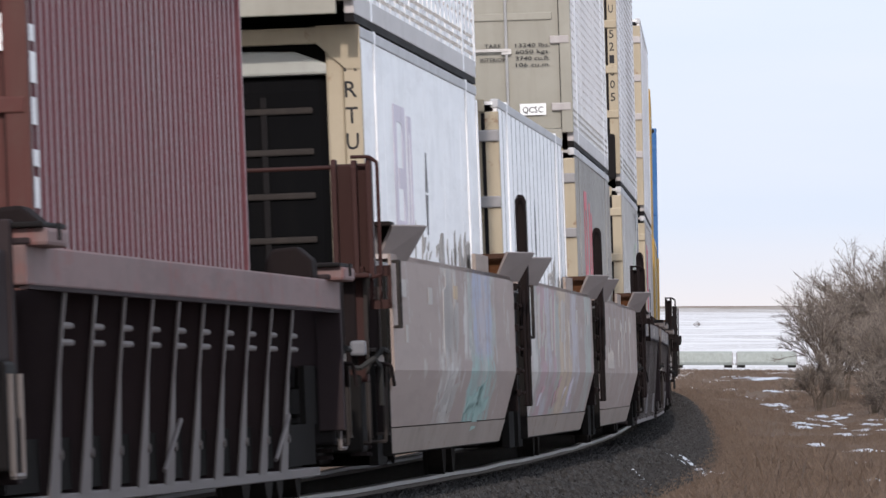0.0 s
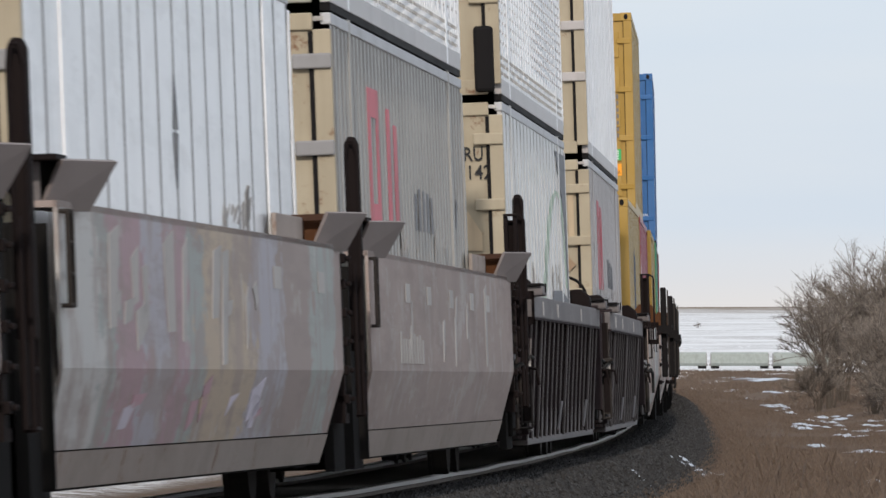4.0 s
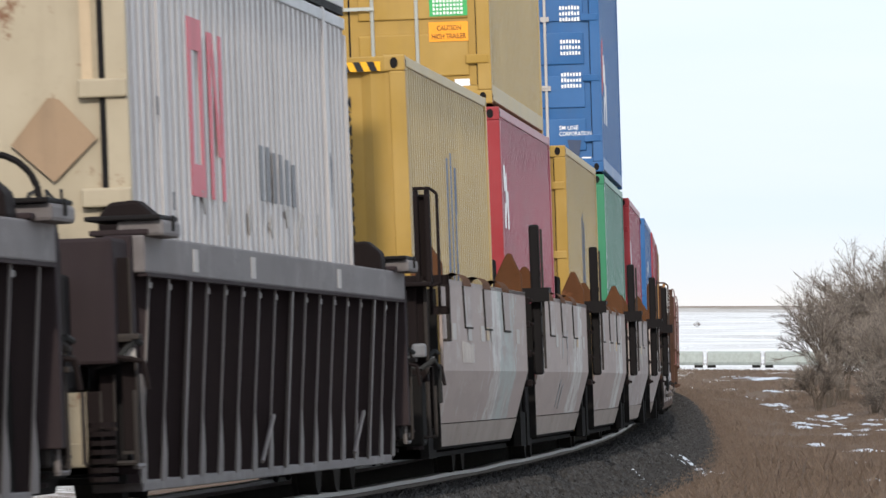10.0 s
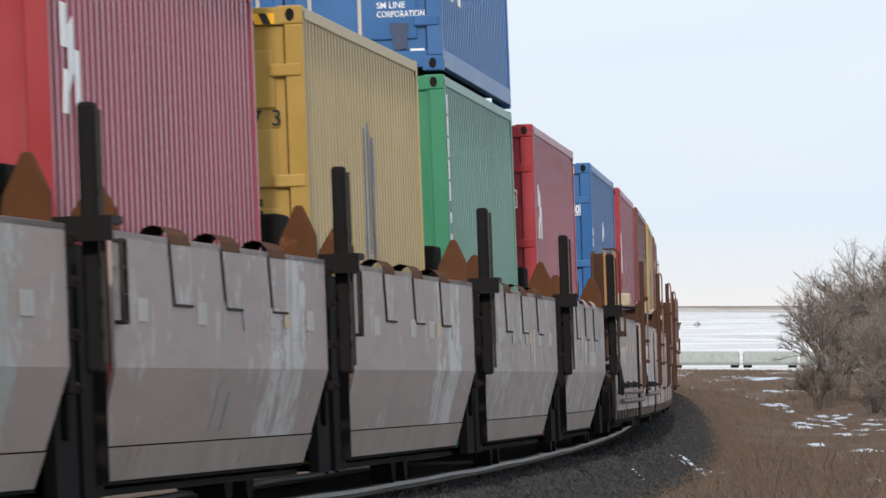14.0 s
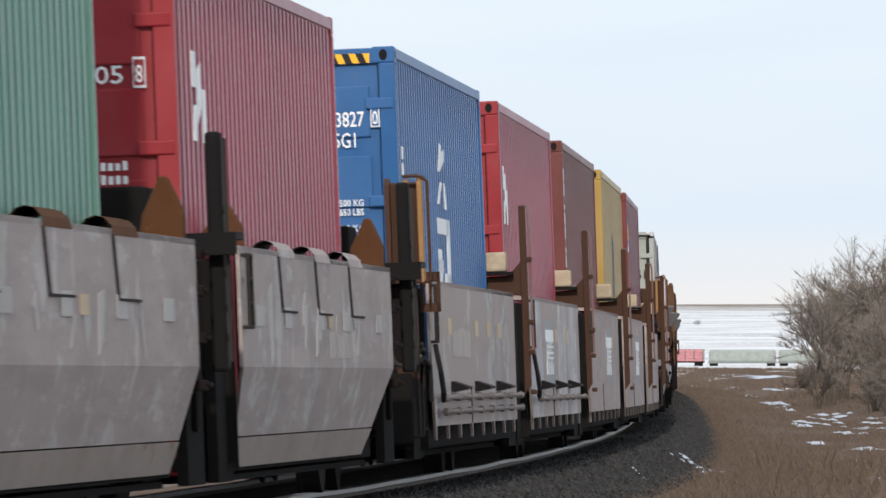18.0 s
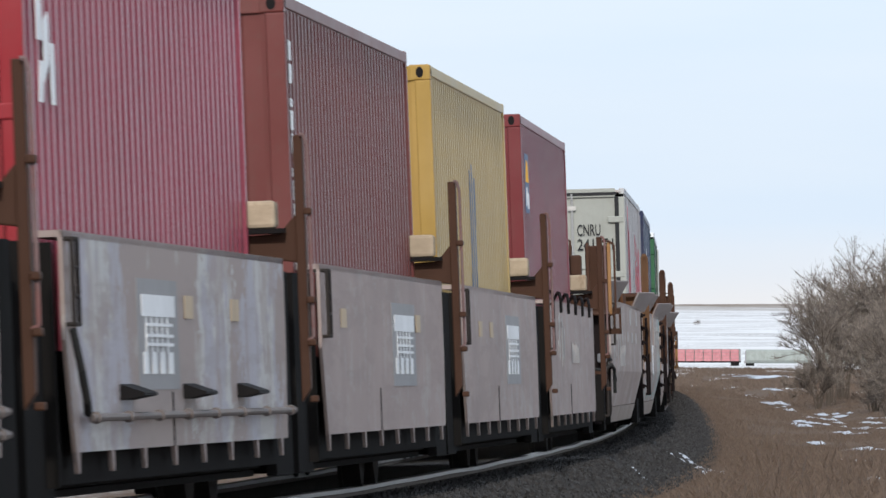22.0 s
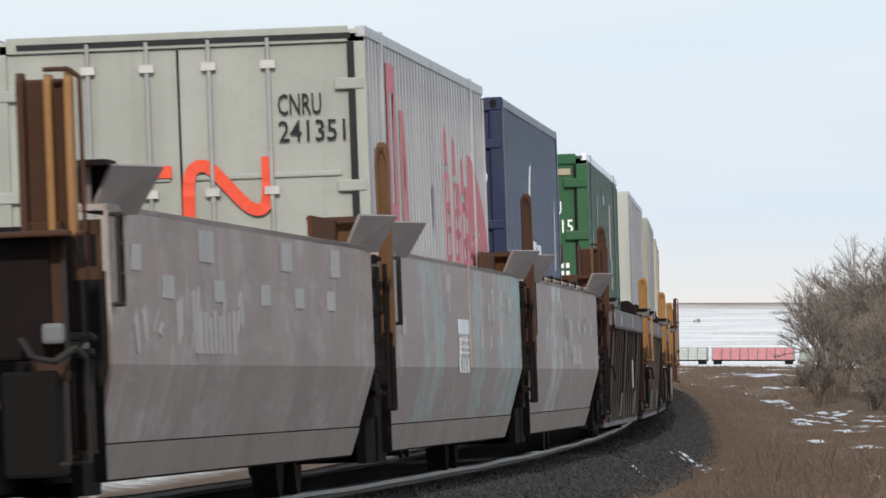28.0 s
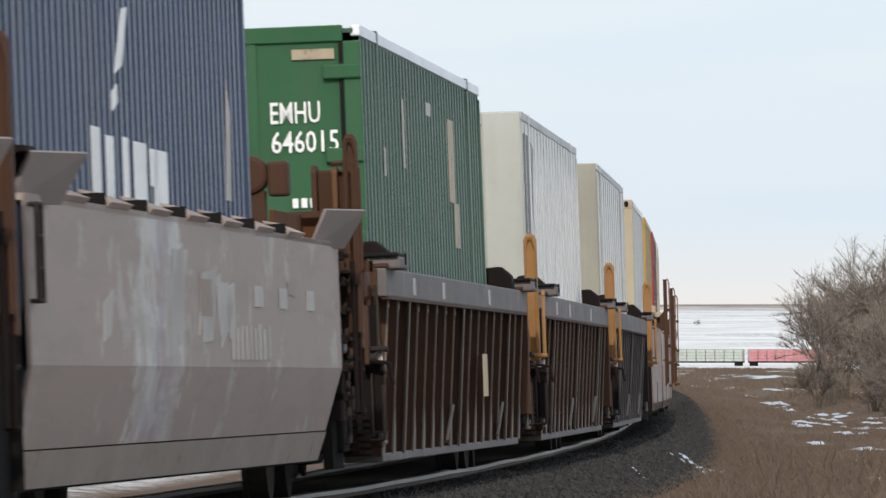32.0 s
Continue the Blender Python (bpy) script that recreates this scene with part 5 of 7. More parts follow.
def well_ribbed(s0, s1, seed, look_):
    """Well with an open row of upright ribs under a deep top sill, and stepped end platforms."""
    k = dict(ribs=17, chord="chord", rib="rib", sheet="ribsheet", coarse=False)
    k.update(look_)
    L = s1 - s0
    t = new("well_car_unit")
    x0, x1 = -L / 2, L / 2
    rough_ = k["coarse"]
    top, und, foot = (1.385, 1.20, 0.22) if rough_ else (1.50, 1.31, 0.25)
    up = top - 1.50
    yb = 1.38 if rough_ else 1.41   # the ribs lean in towards the foot

    def out_y(z):
        return -yb - (1.49 - yb) * (z - foot) / (und - foot)

    for s in (-1, 1):
        a, b = s * 1.50, s * 1.34
        part("top_sill", boxes((x0, x1, min(a, b), max(a, b), und, top)), k["chord"], t, bevel=0.012)
        part("sill_lip", boxes((x0 + 0.02, x1 - 0.02, min(s * 1.506, s * 1.46), max(s * 1.506, s * 1.46), und - 0.018, und)), k["sheet"], t)
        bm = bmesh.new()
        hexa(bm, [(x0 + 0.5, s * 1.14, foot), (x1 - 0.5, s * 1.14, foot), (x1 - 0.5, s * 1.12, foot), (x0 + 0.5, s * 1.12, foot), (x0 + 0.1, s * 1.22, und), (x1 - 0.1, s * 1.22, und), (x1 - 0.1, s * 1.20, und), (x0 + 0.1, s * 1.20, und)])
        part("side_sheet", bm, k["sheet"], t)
        part("bottom_sill", boxes((x0 + 0.5, x1 - 0.5, min(s * (yb - 0.005), s * 1.14), max(s * (yb - 0.005), s * 1.14), foot - 0.045, foot + 0.012)), k["rib"] if rough_ else "chord", t, bevel=0.008)
    n = k["ribs"]
    w, gus = (0.034, 0.46) if rough_ else (0.018, 0.30)
    gz = foot + (0.62 if rough_ else 0.36)
    first = None
    for i in range(n):
        if rough_ and i in (0, n - 2, n - 1):
            continue
        xx = x0 + 0.35 + (L - 0.9) * i / (n - 1)
        if first is None:
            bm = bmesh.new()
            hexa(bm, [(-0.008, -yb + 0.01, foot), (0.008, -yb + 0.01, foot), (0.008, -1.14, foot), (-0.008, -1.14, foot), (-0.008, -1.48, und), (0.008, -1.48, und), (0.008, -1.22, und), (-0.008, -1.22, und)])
            # web darker than the flange: shade between ribs put into its colour
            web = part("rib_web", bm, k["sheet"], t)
            bm = bmesh.new()
            hexa(bm, [(-w, -yb, foot), (w, -yb, foot), (w, -yb + 0.012, foot), (-w, -yb + 0.012, foot), (-w, -1.49, und), (w, -1.49, und), (w, -1.478, und), (-w, -1.478, und)])
            first = part("rib", bm, k["rib"], t)
            bm = bmesh.new()   # three-cornered gusset from the rib down to the bottom sill
            g0, g1 = out_y(foot), out_y(gz)
            lo_ = [bm.verts.new(p) for p in ((w, g0 + 0.010, foot), (w + gus, g0 + 0.010, foot), (w + gus * 0.8, out_y(foot + 0.14) + 0.010, foot + 0.14), (w, g1 + 0.010, gz))]
            hi_ = [bm.verts.new((v.co.x, v.co.y - 0.008, v.co.z)) for v in lo_]
            bm.faces.new(lo_[::-1])
            bm.faces.new(hi_)
            for q in range(4):
                bm.faces.new((lo_[q], lo_[(q + 1) % 4], hi_[(q + 1) % 4], hi_[q]))
            gusset = part("foot_gusset", bm, k["rib"], t)
            for o in (first, web, gusset):
                o.location.x = xx
        else:
            for o in (first, web, gusset):
                again(o, t, (xx, 0, 0))
        if not rough_ and i % 6 == 2:   # broader, paler stiffeners
            bm = bmesh.new()
            hexa(bm, [(-0.05, -yb - 0.012, foot), (0.05, -yb - 0.012, foot), (0.05, -yb, foot), (-0.05, -yb, foot), (-0.05, -1.499, und), (0.05, -1.499, und), (0.05, -1.49, und), (-0.05, -1.49, und)])
            part("stiffener", bm, k["rib"], t).location.x = xx
        if i < n - 1:
            if rough_:
                # pale rods, set forward, imitate highlights on two tubes behind the ribs
                for z in (1.03, 0.95):
                    part("rib_clip", rod(bmesh.new(), (xx + 0.06, -1.43, z), (xx + 0.75, -1.43, z), 0.017, 8), "rib", t)
                part("rivet_head", rod(bmesh.new(), (xx + 0.32, out_y(0.42) - 0.012, 0.42), (xx + 0.32, out_y(0.42) + 0.02, 0.42), 0.024, 8), "rib", t)
            else:
                part("rib_clip", boxes((xx + 0.03, xx + 0.22, -1.478, -1.36, und - 0.075, und - 0.045)), k["rib"], t)
    for f in (0.40, 0.78):
        part("stay", rod(bmesh.new(), (x0 + L * f, out_y(0.30) - 0.01, 0.30), (x0 + L * f + 0.7, out_y(0.56) - 0.01, 0.56), 0.013, 6), k["rib"], t)
    for e, d in ((x0, -1), (x1, 1)):
        for s in (-1, 1):
            y0, y1 = min(s * 1.52, s * 1.22), max(s * 1.52, s * 1.22)
            part("end_platform", boxes((min(e, e - d * 1.1), max(e, e - d * 1.1), y0, y1, top, top + 0.03)), k["sheet"], t, bevel=0.01)
            ga, gc = min(e - d * 0.02, e - d * 0.95), max(e - d * 0.02, e - d * 0.95)
            blk = part("guide_block", boxes((ga, gc, min(s * 1.36, s * 1.60), max(s * 1.36, s * 1.60), 1.49 + up, 1.575 + up)), k["chord"], t, bevel=0.02)
            part("guide_cap", boxes((ga - 0.05, gc + 0.05, min(s * 1.20, s * 1.585), max(s * 1.20, s * 1.585), 1.575 + up, 1.60 + up)), "black", blk, bevel=0.008)
            part("block_tab", boxes(((ga + gc) / 2 - 0.03, (ga + gc) / 2 + 0.03, min(s * 1.60, s * 1.612), max(s * 1.60, s * 1.612), 1.52 + up, 1.60 + up)), "black", blk)
            gb = bmesh.new()
            plate(gb, [(s * q_, h_ + up) for q_, h_ in ((1.46, 1.50), (1.16, 1.50), (1.16, 1.62), (1.22, 1.69), (1.36, 1.70), (1.45, 1.62))], e - d * 1.35 - 0.2, e - d * 1.35 + 0.2, "x")
            part("guide_hump", gb, "darkcar", t, bevel=0.02)
            part("end_panel", boxes((min(e, e + d * 0.9), max(e, e + d * 0.9), min(s * 1.42, s * 1.12), max(s * 1.42, s * 1.12), 0.85, 1.48 + up)), k["sheet"], t, bevel=0.02)
            part("step_plate", boxes((min(e, e + d * 0.5), max(e, e + d * 0.5), min(s * 1.44, s * 1.28), max(s * 1.44, s * 1.28), 0.36, 0.86)), "black", t, bevel=0.02)
            part("stirrup", tube(bmesh.new(), [(e + d * 0.1, s * 1.46, 0.8), (e + d * 0.1, s * 1.46, 0.34), (e + d * 0.5, s * 1.46, 0.34), (e + d * 0.5, s * 1.46, 0.8)], 0.016), k["rib"], t)
        part("end_bulkhead", boxes((min(e, e + d * 1.2), max(e, e + d * 1.2), -1.2, 1.2, 0.72, 1.30)), "black", t, bevel=0.02)
    part("post_stay", boxes((x0 - 0.12, x0 + 0.02, -1.44, -1.30, 0.30, 1.5)), k["sheet"], t, bevel=0.01)
    part("post_stay", boxes((x1 - 0.02, x1 + 0.12, -1.5, -1.34, 0.45, 1.5)), k["sheet"], t, bevel=0.01)
    well_floor(t, x0 + 0.3, x1 - 0.3)
    bogie(t, -L / 2 - 1.3)
    bogie(t, L / 2 + 1.3)
    return t


def end_tower(parent, x, paint, wide=False, z1=2.06, bar="browncar"):
    """Stout posts with hoops at a car's end."""
    for s in (-1, 1):
        y0, y1 = min(s * 1.34, s * 1.50), max(s * 1.34, s * 1.50)
        col = part("tower_post", boxes((x - 0.06, x + 0.08, y0, y1, 0.75, 1.50)), paint, parent, "rust-streaked upright end post", bevel=0.015)
        for e in (y0, y1):
            part("post_flange", boxes((x - 0.085, x - 0.06, e - 0.012, e + 0.012, 0.80, 1.46)), "lip", col)
        part("tower_back", boxes((x + 0.03, x + 0.08, min(s * (1.44 if paint == "darkcar" else 1.30), s * 1.55), max(s * (1.44 if paint == "darkcar" else 1.30), s * 1.55), 1.45, z1 - 0.03)), paint, col, bevel=0.015)
        # orangepost bars put the sunlit faces of brown posts into colour
        for yy, m_, zt in ((1.44, bar, z1), (1.52, bar, z1)) if paint == "darkcar" else ((1.31, paint, z1), (1.44, bar, z1 - 0.01), (1.535, bar, z1)):
            bm = bmesh.new()
            plate(bm, [(x - 0.11, 1.42), (x + 0.06, 1.42), (x + 0.06, zt), (x - 0.07, zt), (x - 0.11, zt - 0.04)], min(s * yy, s * (yy + 0.035)), max(s * yy, s * (yy + 0.035)), "y")
            part("tower_bar", bm, m_, col, bevel=0.008)
        part("tower_hoop", tube(bmesh.new(), [(x - 0.1, s * 1.55, 1.42), (x - 0.1, s * 1.61, 1.44), (x - 0.1, s * 1.61, z1 - 0.03), (x - 0.1, s * 1.56, z1 + 0.01), (x - 0.1, s * 1.44, z1 + 0.01)], 0.013), paint, parent)
        part("tower_shelf", boxes((x - 0.3, x + 0.15, min(s * 1.55, s * 1.2), max(s * 1.55, s * 1.2), 1.42, 1.45)), paint, parent, bevel=0.01)
        part("tower_web", boxes((x - 0.1, x + 0.1, min(s * 1.44, s * 1.15), max(s * 1.44, s * 1.15), 0.85, 1.42)), "darkcar", parent, bevel=0.02)
        part("step_panel", boxes((x - 0.2, x + 0.3, min(s * 1.46, s * 1.2), max(s * 1.46, s * 1.2), 0.30, 0.80)), "under", parent, bevel=0.02)
        slots = boxes(*[(x + 0.16, x + 0.18, min(s * a_, s * b_), max(s * a_, s * b_), c_, d_) for a_, b_, c_, d_ in ((1.52, 1.545, 1.22, 1.50), (1.58, 1.60, 1.22, 1.50), (1.635, 1.66, 1.22, 1.50), (1.52, 1.66, 1.22, 1.28), (1.52, 1.66, 1.43, 1.50))])
        part("slotted_panel", slots, paint, parent)
        part("air_hose", tube(bmesh.new(), [(x - 0.2, s * 1.3, 0.95), (x - 0.25, s * 1.36, 0.86), (x - 0.25, s * 1.46, 0.84), (x - 0.2, s * 1.55, 0.9), (x + 0.1, s * 1.57, 0.85), (x + 0.15, s * 1.57, 0.6)], 0.018), "rubber", parent)
        part("valve", boxes((x - 0.22, x - 0.1, min(s * 1.40, s * 1.50), max(s * 1.40, s * 1.50), 0.92, 1.02)), "charcoal", parent, bevel=0.02)
        part("stirrup", tube(bmesh.new(), [(x - 0.15, s * 1.5, 0.75), (x - 0.15, s * 1.5, 0.36), (x - 0.15, s * 1.22, 0.36), (x - 0.15, s * 1.22, 0.75)], 0.016), "lip", parent)
    if paint == "redbrown":
        part("cross_bar", rod(bmesh.new(), (x - 0.02, -1.33, z1 - 0.05), (x - 0.02, 1.33, z1 - 0.05), 0.014), paint, parent)
    if wide:
        for yy in (-1.12, -0.95):
            part("tower_post", boxes((x - 0.12, x, yy - 0.045, yy + 0.045, 0.8, z1 - 0.02)), paint, parent, bevel=0.012)
        part("tower_hoop", tube(bmesh.new(), [(x - 0.16, -0.9, 1.5), (x - 0.16, -0.9, z1 + 0.03), (x - 0.16, -1.15, z1 + 0.03), (x - 0.16, -1.15, 1.5)], 0.013), paint, parent)
        part("tower_panel", boxes((x - 0.05, x + 0.05, -1.4, -0.5, 0.9, 1.3)), paint, parent, bevel=0.02)
        part("valve_box", boxes((x - 0.25, x - 0.05, -1.0, -0.7, 1.0, 1.25)), "darkcar", parent, bevel=0.03)


# ---- the train: cars ----
A, B_, C_, D_ = "ribbed", "long", "short", "flat"
CARS = [  # kind, first and last metre of the well, options
    (A, -141.0, -122.0, dict(chord="redchord", rib="rib", coarse=True, ribs=13)),
    (A, -117.0, -98.3, dict(chord="redchord", rib="rib", coarse=True, ribs=13)),
    (B_, -93.3, -76.2, dict(paint="spray_a")), (B_, -73.7, -56.3, dict(paint="spray_b")), (B_, -53.7, -34.8, {}),
    (A, -30.8, -11.6, {}), (A, -7.4, 12.2, {}),
    (C_, 16.5, 30.1, dict(paint="spray_c")), (C_, 32.2, 45.8, dict(paint="spray_d")), (C_, 48.1, 62.2, dict(paint="spray_d")), (C_, 64.4, 78.2, {}), (C_, 80.9, 93.4, dict(hooded=True)),
    (D_, 97.7, 110.5, dict(pipes=2, paint="spray_h")), (D_, 113.2, 125.8, dict(pipes=1, paint="spray_g")), (D_, 128.6, 141.2, {}), (D_, 143.8, 156.8, {}), (D_, 159.5, 172.6, {}),
    (B_, 179.3, 197.3, dict(post="orangecar", inner="orangecar")), (B_, 199.3, 217.5, dict(seam_x=0.8, paint="spray_e", post="browncar")), (B_, 219.4, 238.0, dict(paint="spray_f", post="browncar", stops=7)),
    (A, 242.5, 262.7, dict(rib="ribbrown", sheet="browncar")), (A, 266.7, 286.3, dict(rib="ribbrown", sheet="browncar")), (A, 290.6, 310.2, {}),
    (D_, 315.0, 328.0, {}), (D_, 331.0, 344.0, {}), (D_, 347.0, 360.0, {}),
    (A, 364.0, 383.0, {}), (A, 388.0, 407.0, {}), (A, 412.0, 431.0, {}),
]
LABELS = {A: "dark double-stack well car with open upright ribs, on the rails", B_: "taupe-grey well car with bent plate sides, on the rails",
          C_: "pale grey short well car with hooded tabs, on the rails", D_: "flat-sided grey short well car with brown posts, on the rails"}
train = []   # each: thing, bogie places, local offset

cars = []
for n, (kind, a, b, opt) in enumerate(CARS):
    if kind == A:
        car = well_ribbed(a, b, n, opt)
    elif kind == B_:
        car = well_long(a, b, n, **opt)
    elif kind == C_:
        car = well_short(a, b, n, **opt)
    else:
        car = well_flat(a, b, n, **opt)
    tagged(car, LABELS[kind], "well car", "well cars of the train")
    cars.append(car)
    train.append((car, a - 1.0, b + 1.0, Matrix()))


def load(c0, c1, tier, look_, label, name="freight_container"):
    """A container over the well that holds its middle."""
    mid = (c0 + c1) / 2
    kind, a, b, _ = min(CARS, key=lambda q: abs((q[1] + q[2]) / 2 - mid))
    ob = container(c0, c1, look_, name)
    z = FLOOR[kind] + tier * (2.896 + 0.03)
    train.append((ob, a - 1.0, b + 1.0, Matrix.Translation((mid - (a + b) / 2, look_.get("W", 2.44) / 2 - 1.28 + look_.get("inward", 0.0), z))))
    tagged(ob, label, "container", "containers on the train")
    ob["hw"] = look_.get("W", 2.44) / 2
    ob["half"] = (c1 - c0) / 2
    return ob


def side(ob):
    return -ob["hw"] + 0.0105


def endx(ob, d=0.0):
    return -ob["half"] + d


DOM = dict(W=2.59, side="corr", pitch=0.40, depth=0.044, rail="railgrey", castings=False)
SMO = dict(W=2.59, side="sheet", pitch=1.22, rail="railgrey", castings=False)
rg = random.Random(21)

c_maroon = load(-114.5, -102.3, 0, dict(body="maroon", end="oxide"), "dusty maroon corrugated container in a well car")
c_reefer = load(-92.2, -76.6, 0, dict(SMO, body="brightwhite", end="cream", near="reefer", pitch=2.7, proud=0.002), "white refrigerated container with black cooling unit")
c_slat = load(-72.9, -56.75, 0, dict(SMO, body="brightwhite", end="cream", near="panel", pitch=1.0, seam="shade_grey", seam_w=0.05, proud=0.0025), "white sheet-sided container with cream end")
c_faded = load(-53.2, -37.05, 0, dict(DOM, body="grey", end="cream", near="panel"), "weathered grey container with faded red marks")
c_arc = load(-30.2, -14.05, 0, dict(SMO, body="white", end="cream", near="panel", hinges="cream", pitch=0.85), "white container with a green arc and black corner")
c_cn = load(-5.60, 10.55, 0, dict(DOM, body="greywhite", end="cream", near="panel", hinges="cream"), "grey-white container with red outlined marks")
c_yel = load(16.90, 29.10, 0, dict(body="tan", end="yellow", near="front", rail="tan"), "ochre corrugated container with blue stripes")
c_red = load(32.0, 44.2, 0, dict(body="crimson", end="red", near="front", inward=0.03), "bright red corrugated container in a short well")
c_yel2 = load(47.70, 59.90, 0, dict(body="tan", end="yellow"), "yellow container with yellow doors and blue stripes")
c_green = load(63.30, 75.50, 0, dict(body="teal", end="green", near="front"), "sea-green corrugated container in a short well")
c_red2 = load(79.80, 92.00, 0, dict(body="crimson", end="red"), "red container with red doors in a short well")
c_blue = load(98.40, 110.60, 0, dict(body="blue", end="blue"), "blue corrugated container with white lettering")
c_red3 = load(113.90, 126.10, 0, dict(body="crimson", end="red"), "red container with red doors beside brown posts")
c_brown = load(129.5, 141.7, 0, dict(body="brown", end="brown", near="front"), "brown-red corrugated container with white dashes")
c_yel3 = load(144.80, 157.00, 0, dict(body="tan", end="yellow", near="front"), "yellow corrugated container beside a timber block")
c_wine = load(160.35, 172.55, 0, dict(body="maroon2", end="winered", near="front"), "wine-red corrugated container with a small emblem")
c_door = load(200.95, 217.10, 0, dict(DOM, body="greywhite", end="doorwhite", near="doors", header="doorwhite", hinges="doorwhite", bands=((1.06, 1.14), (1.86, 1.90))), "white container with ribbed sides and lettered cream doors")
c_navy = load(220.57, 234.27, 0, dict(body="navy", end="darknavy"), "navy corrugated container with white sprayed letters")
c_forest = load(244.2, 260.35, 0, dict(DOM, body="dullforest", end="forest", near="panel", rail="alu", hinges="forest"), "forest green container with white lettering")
c_cream = load(268.4, 284.55, 0, dict(SMO, body="white", end="creamwhite", near="panel", pitch=0.85, bare=True), "white container with plain cream end")
c_tan = load(292.4, 308.55, 0, dict(SMO, body="white", end="beige", near="panel", bare=True), "white container with beige end")
c_w1 = load(315.4, 327.6, 0, dict(body="white", end="cream", near="front"), "white corrugated container in a short well")
c_w2 = load(331.4, 343.6, 0, dict(body="tan", end="yellow", near="front"), "ochre corrugated container in a short well")
c_w3 = load(347.4, 359.6, 0, dict(body="maroon", end="red", near="front"), "maroon corrugated container in a short well")
c_w4 = load(365.4, 381.55, 0, dict(SMO, body="white", end="cream", near="panel"), "white sheet-sided container far down the train")
c_w5 = load(389.4, 405.55, 0, dict(SMO, body="white", end="cream", near="panel"), "white sheet-sided container near the train's tail")
# upper tier
u_a = load(-92.75, -76.6, 1, dict(SMO, body="brightwhite", end="beige", near="panel", sill="greywhite", pitch=0.62), "white riveted container stacked on another")
u_b = load(-53.2, -37.05, 1, dict(SMO, body="brightwhite", end="beige", near="doors", sill="greywhite", pitch=0.31, hinges="greywhite", bands=((1.3, 1.38), (2.1, 2.18))), "white riveted container with lettered beige doors")
u_c = load(-30.2, -14.05, 1, dict(SMO, body="brightwhite", end="cream", near="panel", sill="greywhite", pitch=0.62, hinges="cream"), "white riveted container with lettered cream edge")
u_d = load(-5.60, 10.55, 1, dict(SMO, body="brightwhite", end="cream", near="panel", sill="greywhite", pitch=0.85, hinges="greywhite"), "white container with cream end stacked on another")
u_y = load(32.0, 44.2, 1, dict(body="tan", end="yellow", rods="creamwhite", inward=0.085), "yellow container with labelled yellow doors stacked on red")
u_bl = load(63.30, 75.50, 1, dict(body="blue", end="blue", rods="pale"), "blue container with lettered doors stacked on green")


# ---- lettering and painted marks ----
def end_text(ob, text, h, inn, z, material="ink", width=None, d=0.010, upright=False):
    return letters(text, h, material, ob, "end", -ob["hw"] + inn, z, endx(ob, d), width, upright)


def end_patch(ob, i0, i1, z0, z1, material, d=0.011, name="label_plate"):
    y0, y1 = -ob["hw"] + i1, -ob["hw"] + i0
    return patch([rect(y0, y1, z0, z1)], material, ob, "end", endx(ob, d), name)


def end_bars(ob, i0, i1, z0, z1, n, rows, material, d=0.010):
    y0, y1 = -ob["hw"] + i1, -ob["hw"] + i0
    out = []
    h = (z1 - z0) / rows
    for r in range(rows):
        out += bars(y0, y1, z0 + r * h, z0 + (r + 0.7) * h, n, rg)
    return patch(out, material, ob, "end", endx(ob, d), "lettering")


def side_patch(ob, shapes, material, name="paint_mark", lift=0.0):
    return patch(shapes, material, ob, "side", side(ob) - lift, name)


def ring_shape(u0, u1, z0, z1, w, h):
    """Strokes of a hollow box."""
    return [rect(u0, u0 + w, z0, z1), rect(u1 - w, u1, z0, z1), rect(u0 + w, u1 - w, z0, z0 + h), rect(u0 + w, u1 - w, z1 - h, z1)]


def ribbon(pts, w):
    """Quads along a bent band."""
    out = []
    for (a, b), (c, d) in zip(pts, pts[1:]):
        out.append([(a - w, b), (a + w, b), (c + w, d), (c - w, d)])
    return out


def drips(u0, u1, z0, z1, n, rng, wmin=0.08, wmax=0.35):
    """Ragged upright strokes of sprayed paint."""
    out = []
    for _ in range(n):
        a = rng.uniform(u0, u1)
        w = rng.uniform(wmin, wmax)
        t, b = rng.uniform(z0 + (z1 - z0) * 0.4, z1), rng.uniform(z0, z0 + (z1 - z0) * 0.45)
        k = rng.uniform(-0.2, 0.2)
        out.append([(a + k, b), (a + w * 0.7 + k, b + rng.uniform(0, 0.1)), (a + w, t), (a, t - rng.uniform(0, 0.08))])
    return out


# lower tier
end_patch(c_maroon, 0.06, 0.14, 2.05, 2.23, "chalk")
end_text(c_maroon, "2", 0.11, 0.125, 2.08, "red", 0.05, d=0.006)
side_patch(c_maroon, [rect(-6.02, -5.70 + 0.05 * (i % 2), 0.9 + 0.2 * i, 0.9 + 0.2 * i + (0.08, 0.13, 0.15)[i % 3]) for i in range(10)], "chalk", "edge_mark")
for i, ch in enumerate("HRTU"):
    end_text(c_reefer, ch, 0.115, 0.115, 2.58 - 0.178 * i, "ink", 0.085, d=-0.001)
for i, ch in enumerate("673"):
    end_text(c_reefer, ch, 0.115, 0.115, 1.615 - 0.178 * i, "ink", 0.085, d=-0.001)
side_patch(c_reefer, ring_shape(-4.1, -2.7, 1.5, 2.45, 0.35, 0.12) + ring_shape(-2.4, -1.9, 1.5, 2.4, 0.15, 0.12) + [rect(-3.6, -2.9, 1.85, 2.0)], "lilac", "emblem")
sm = random.Random(77)
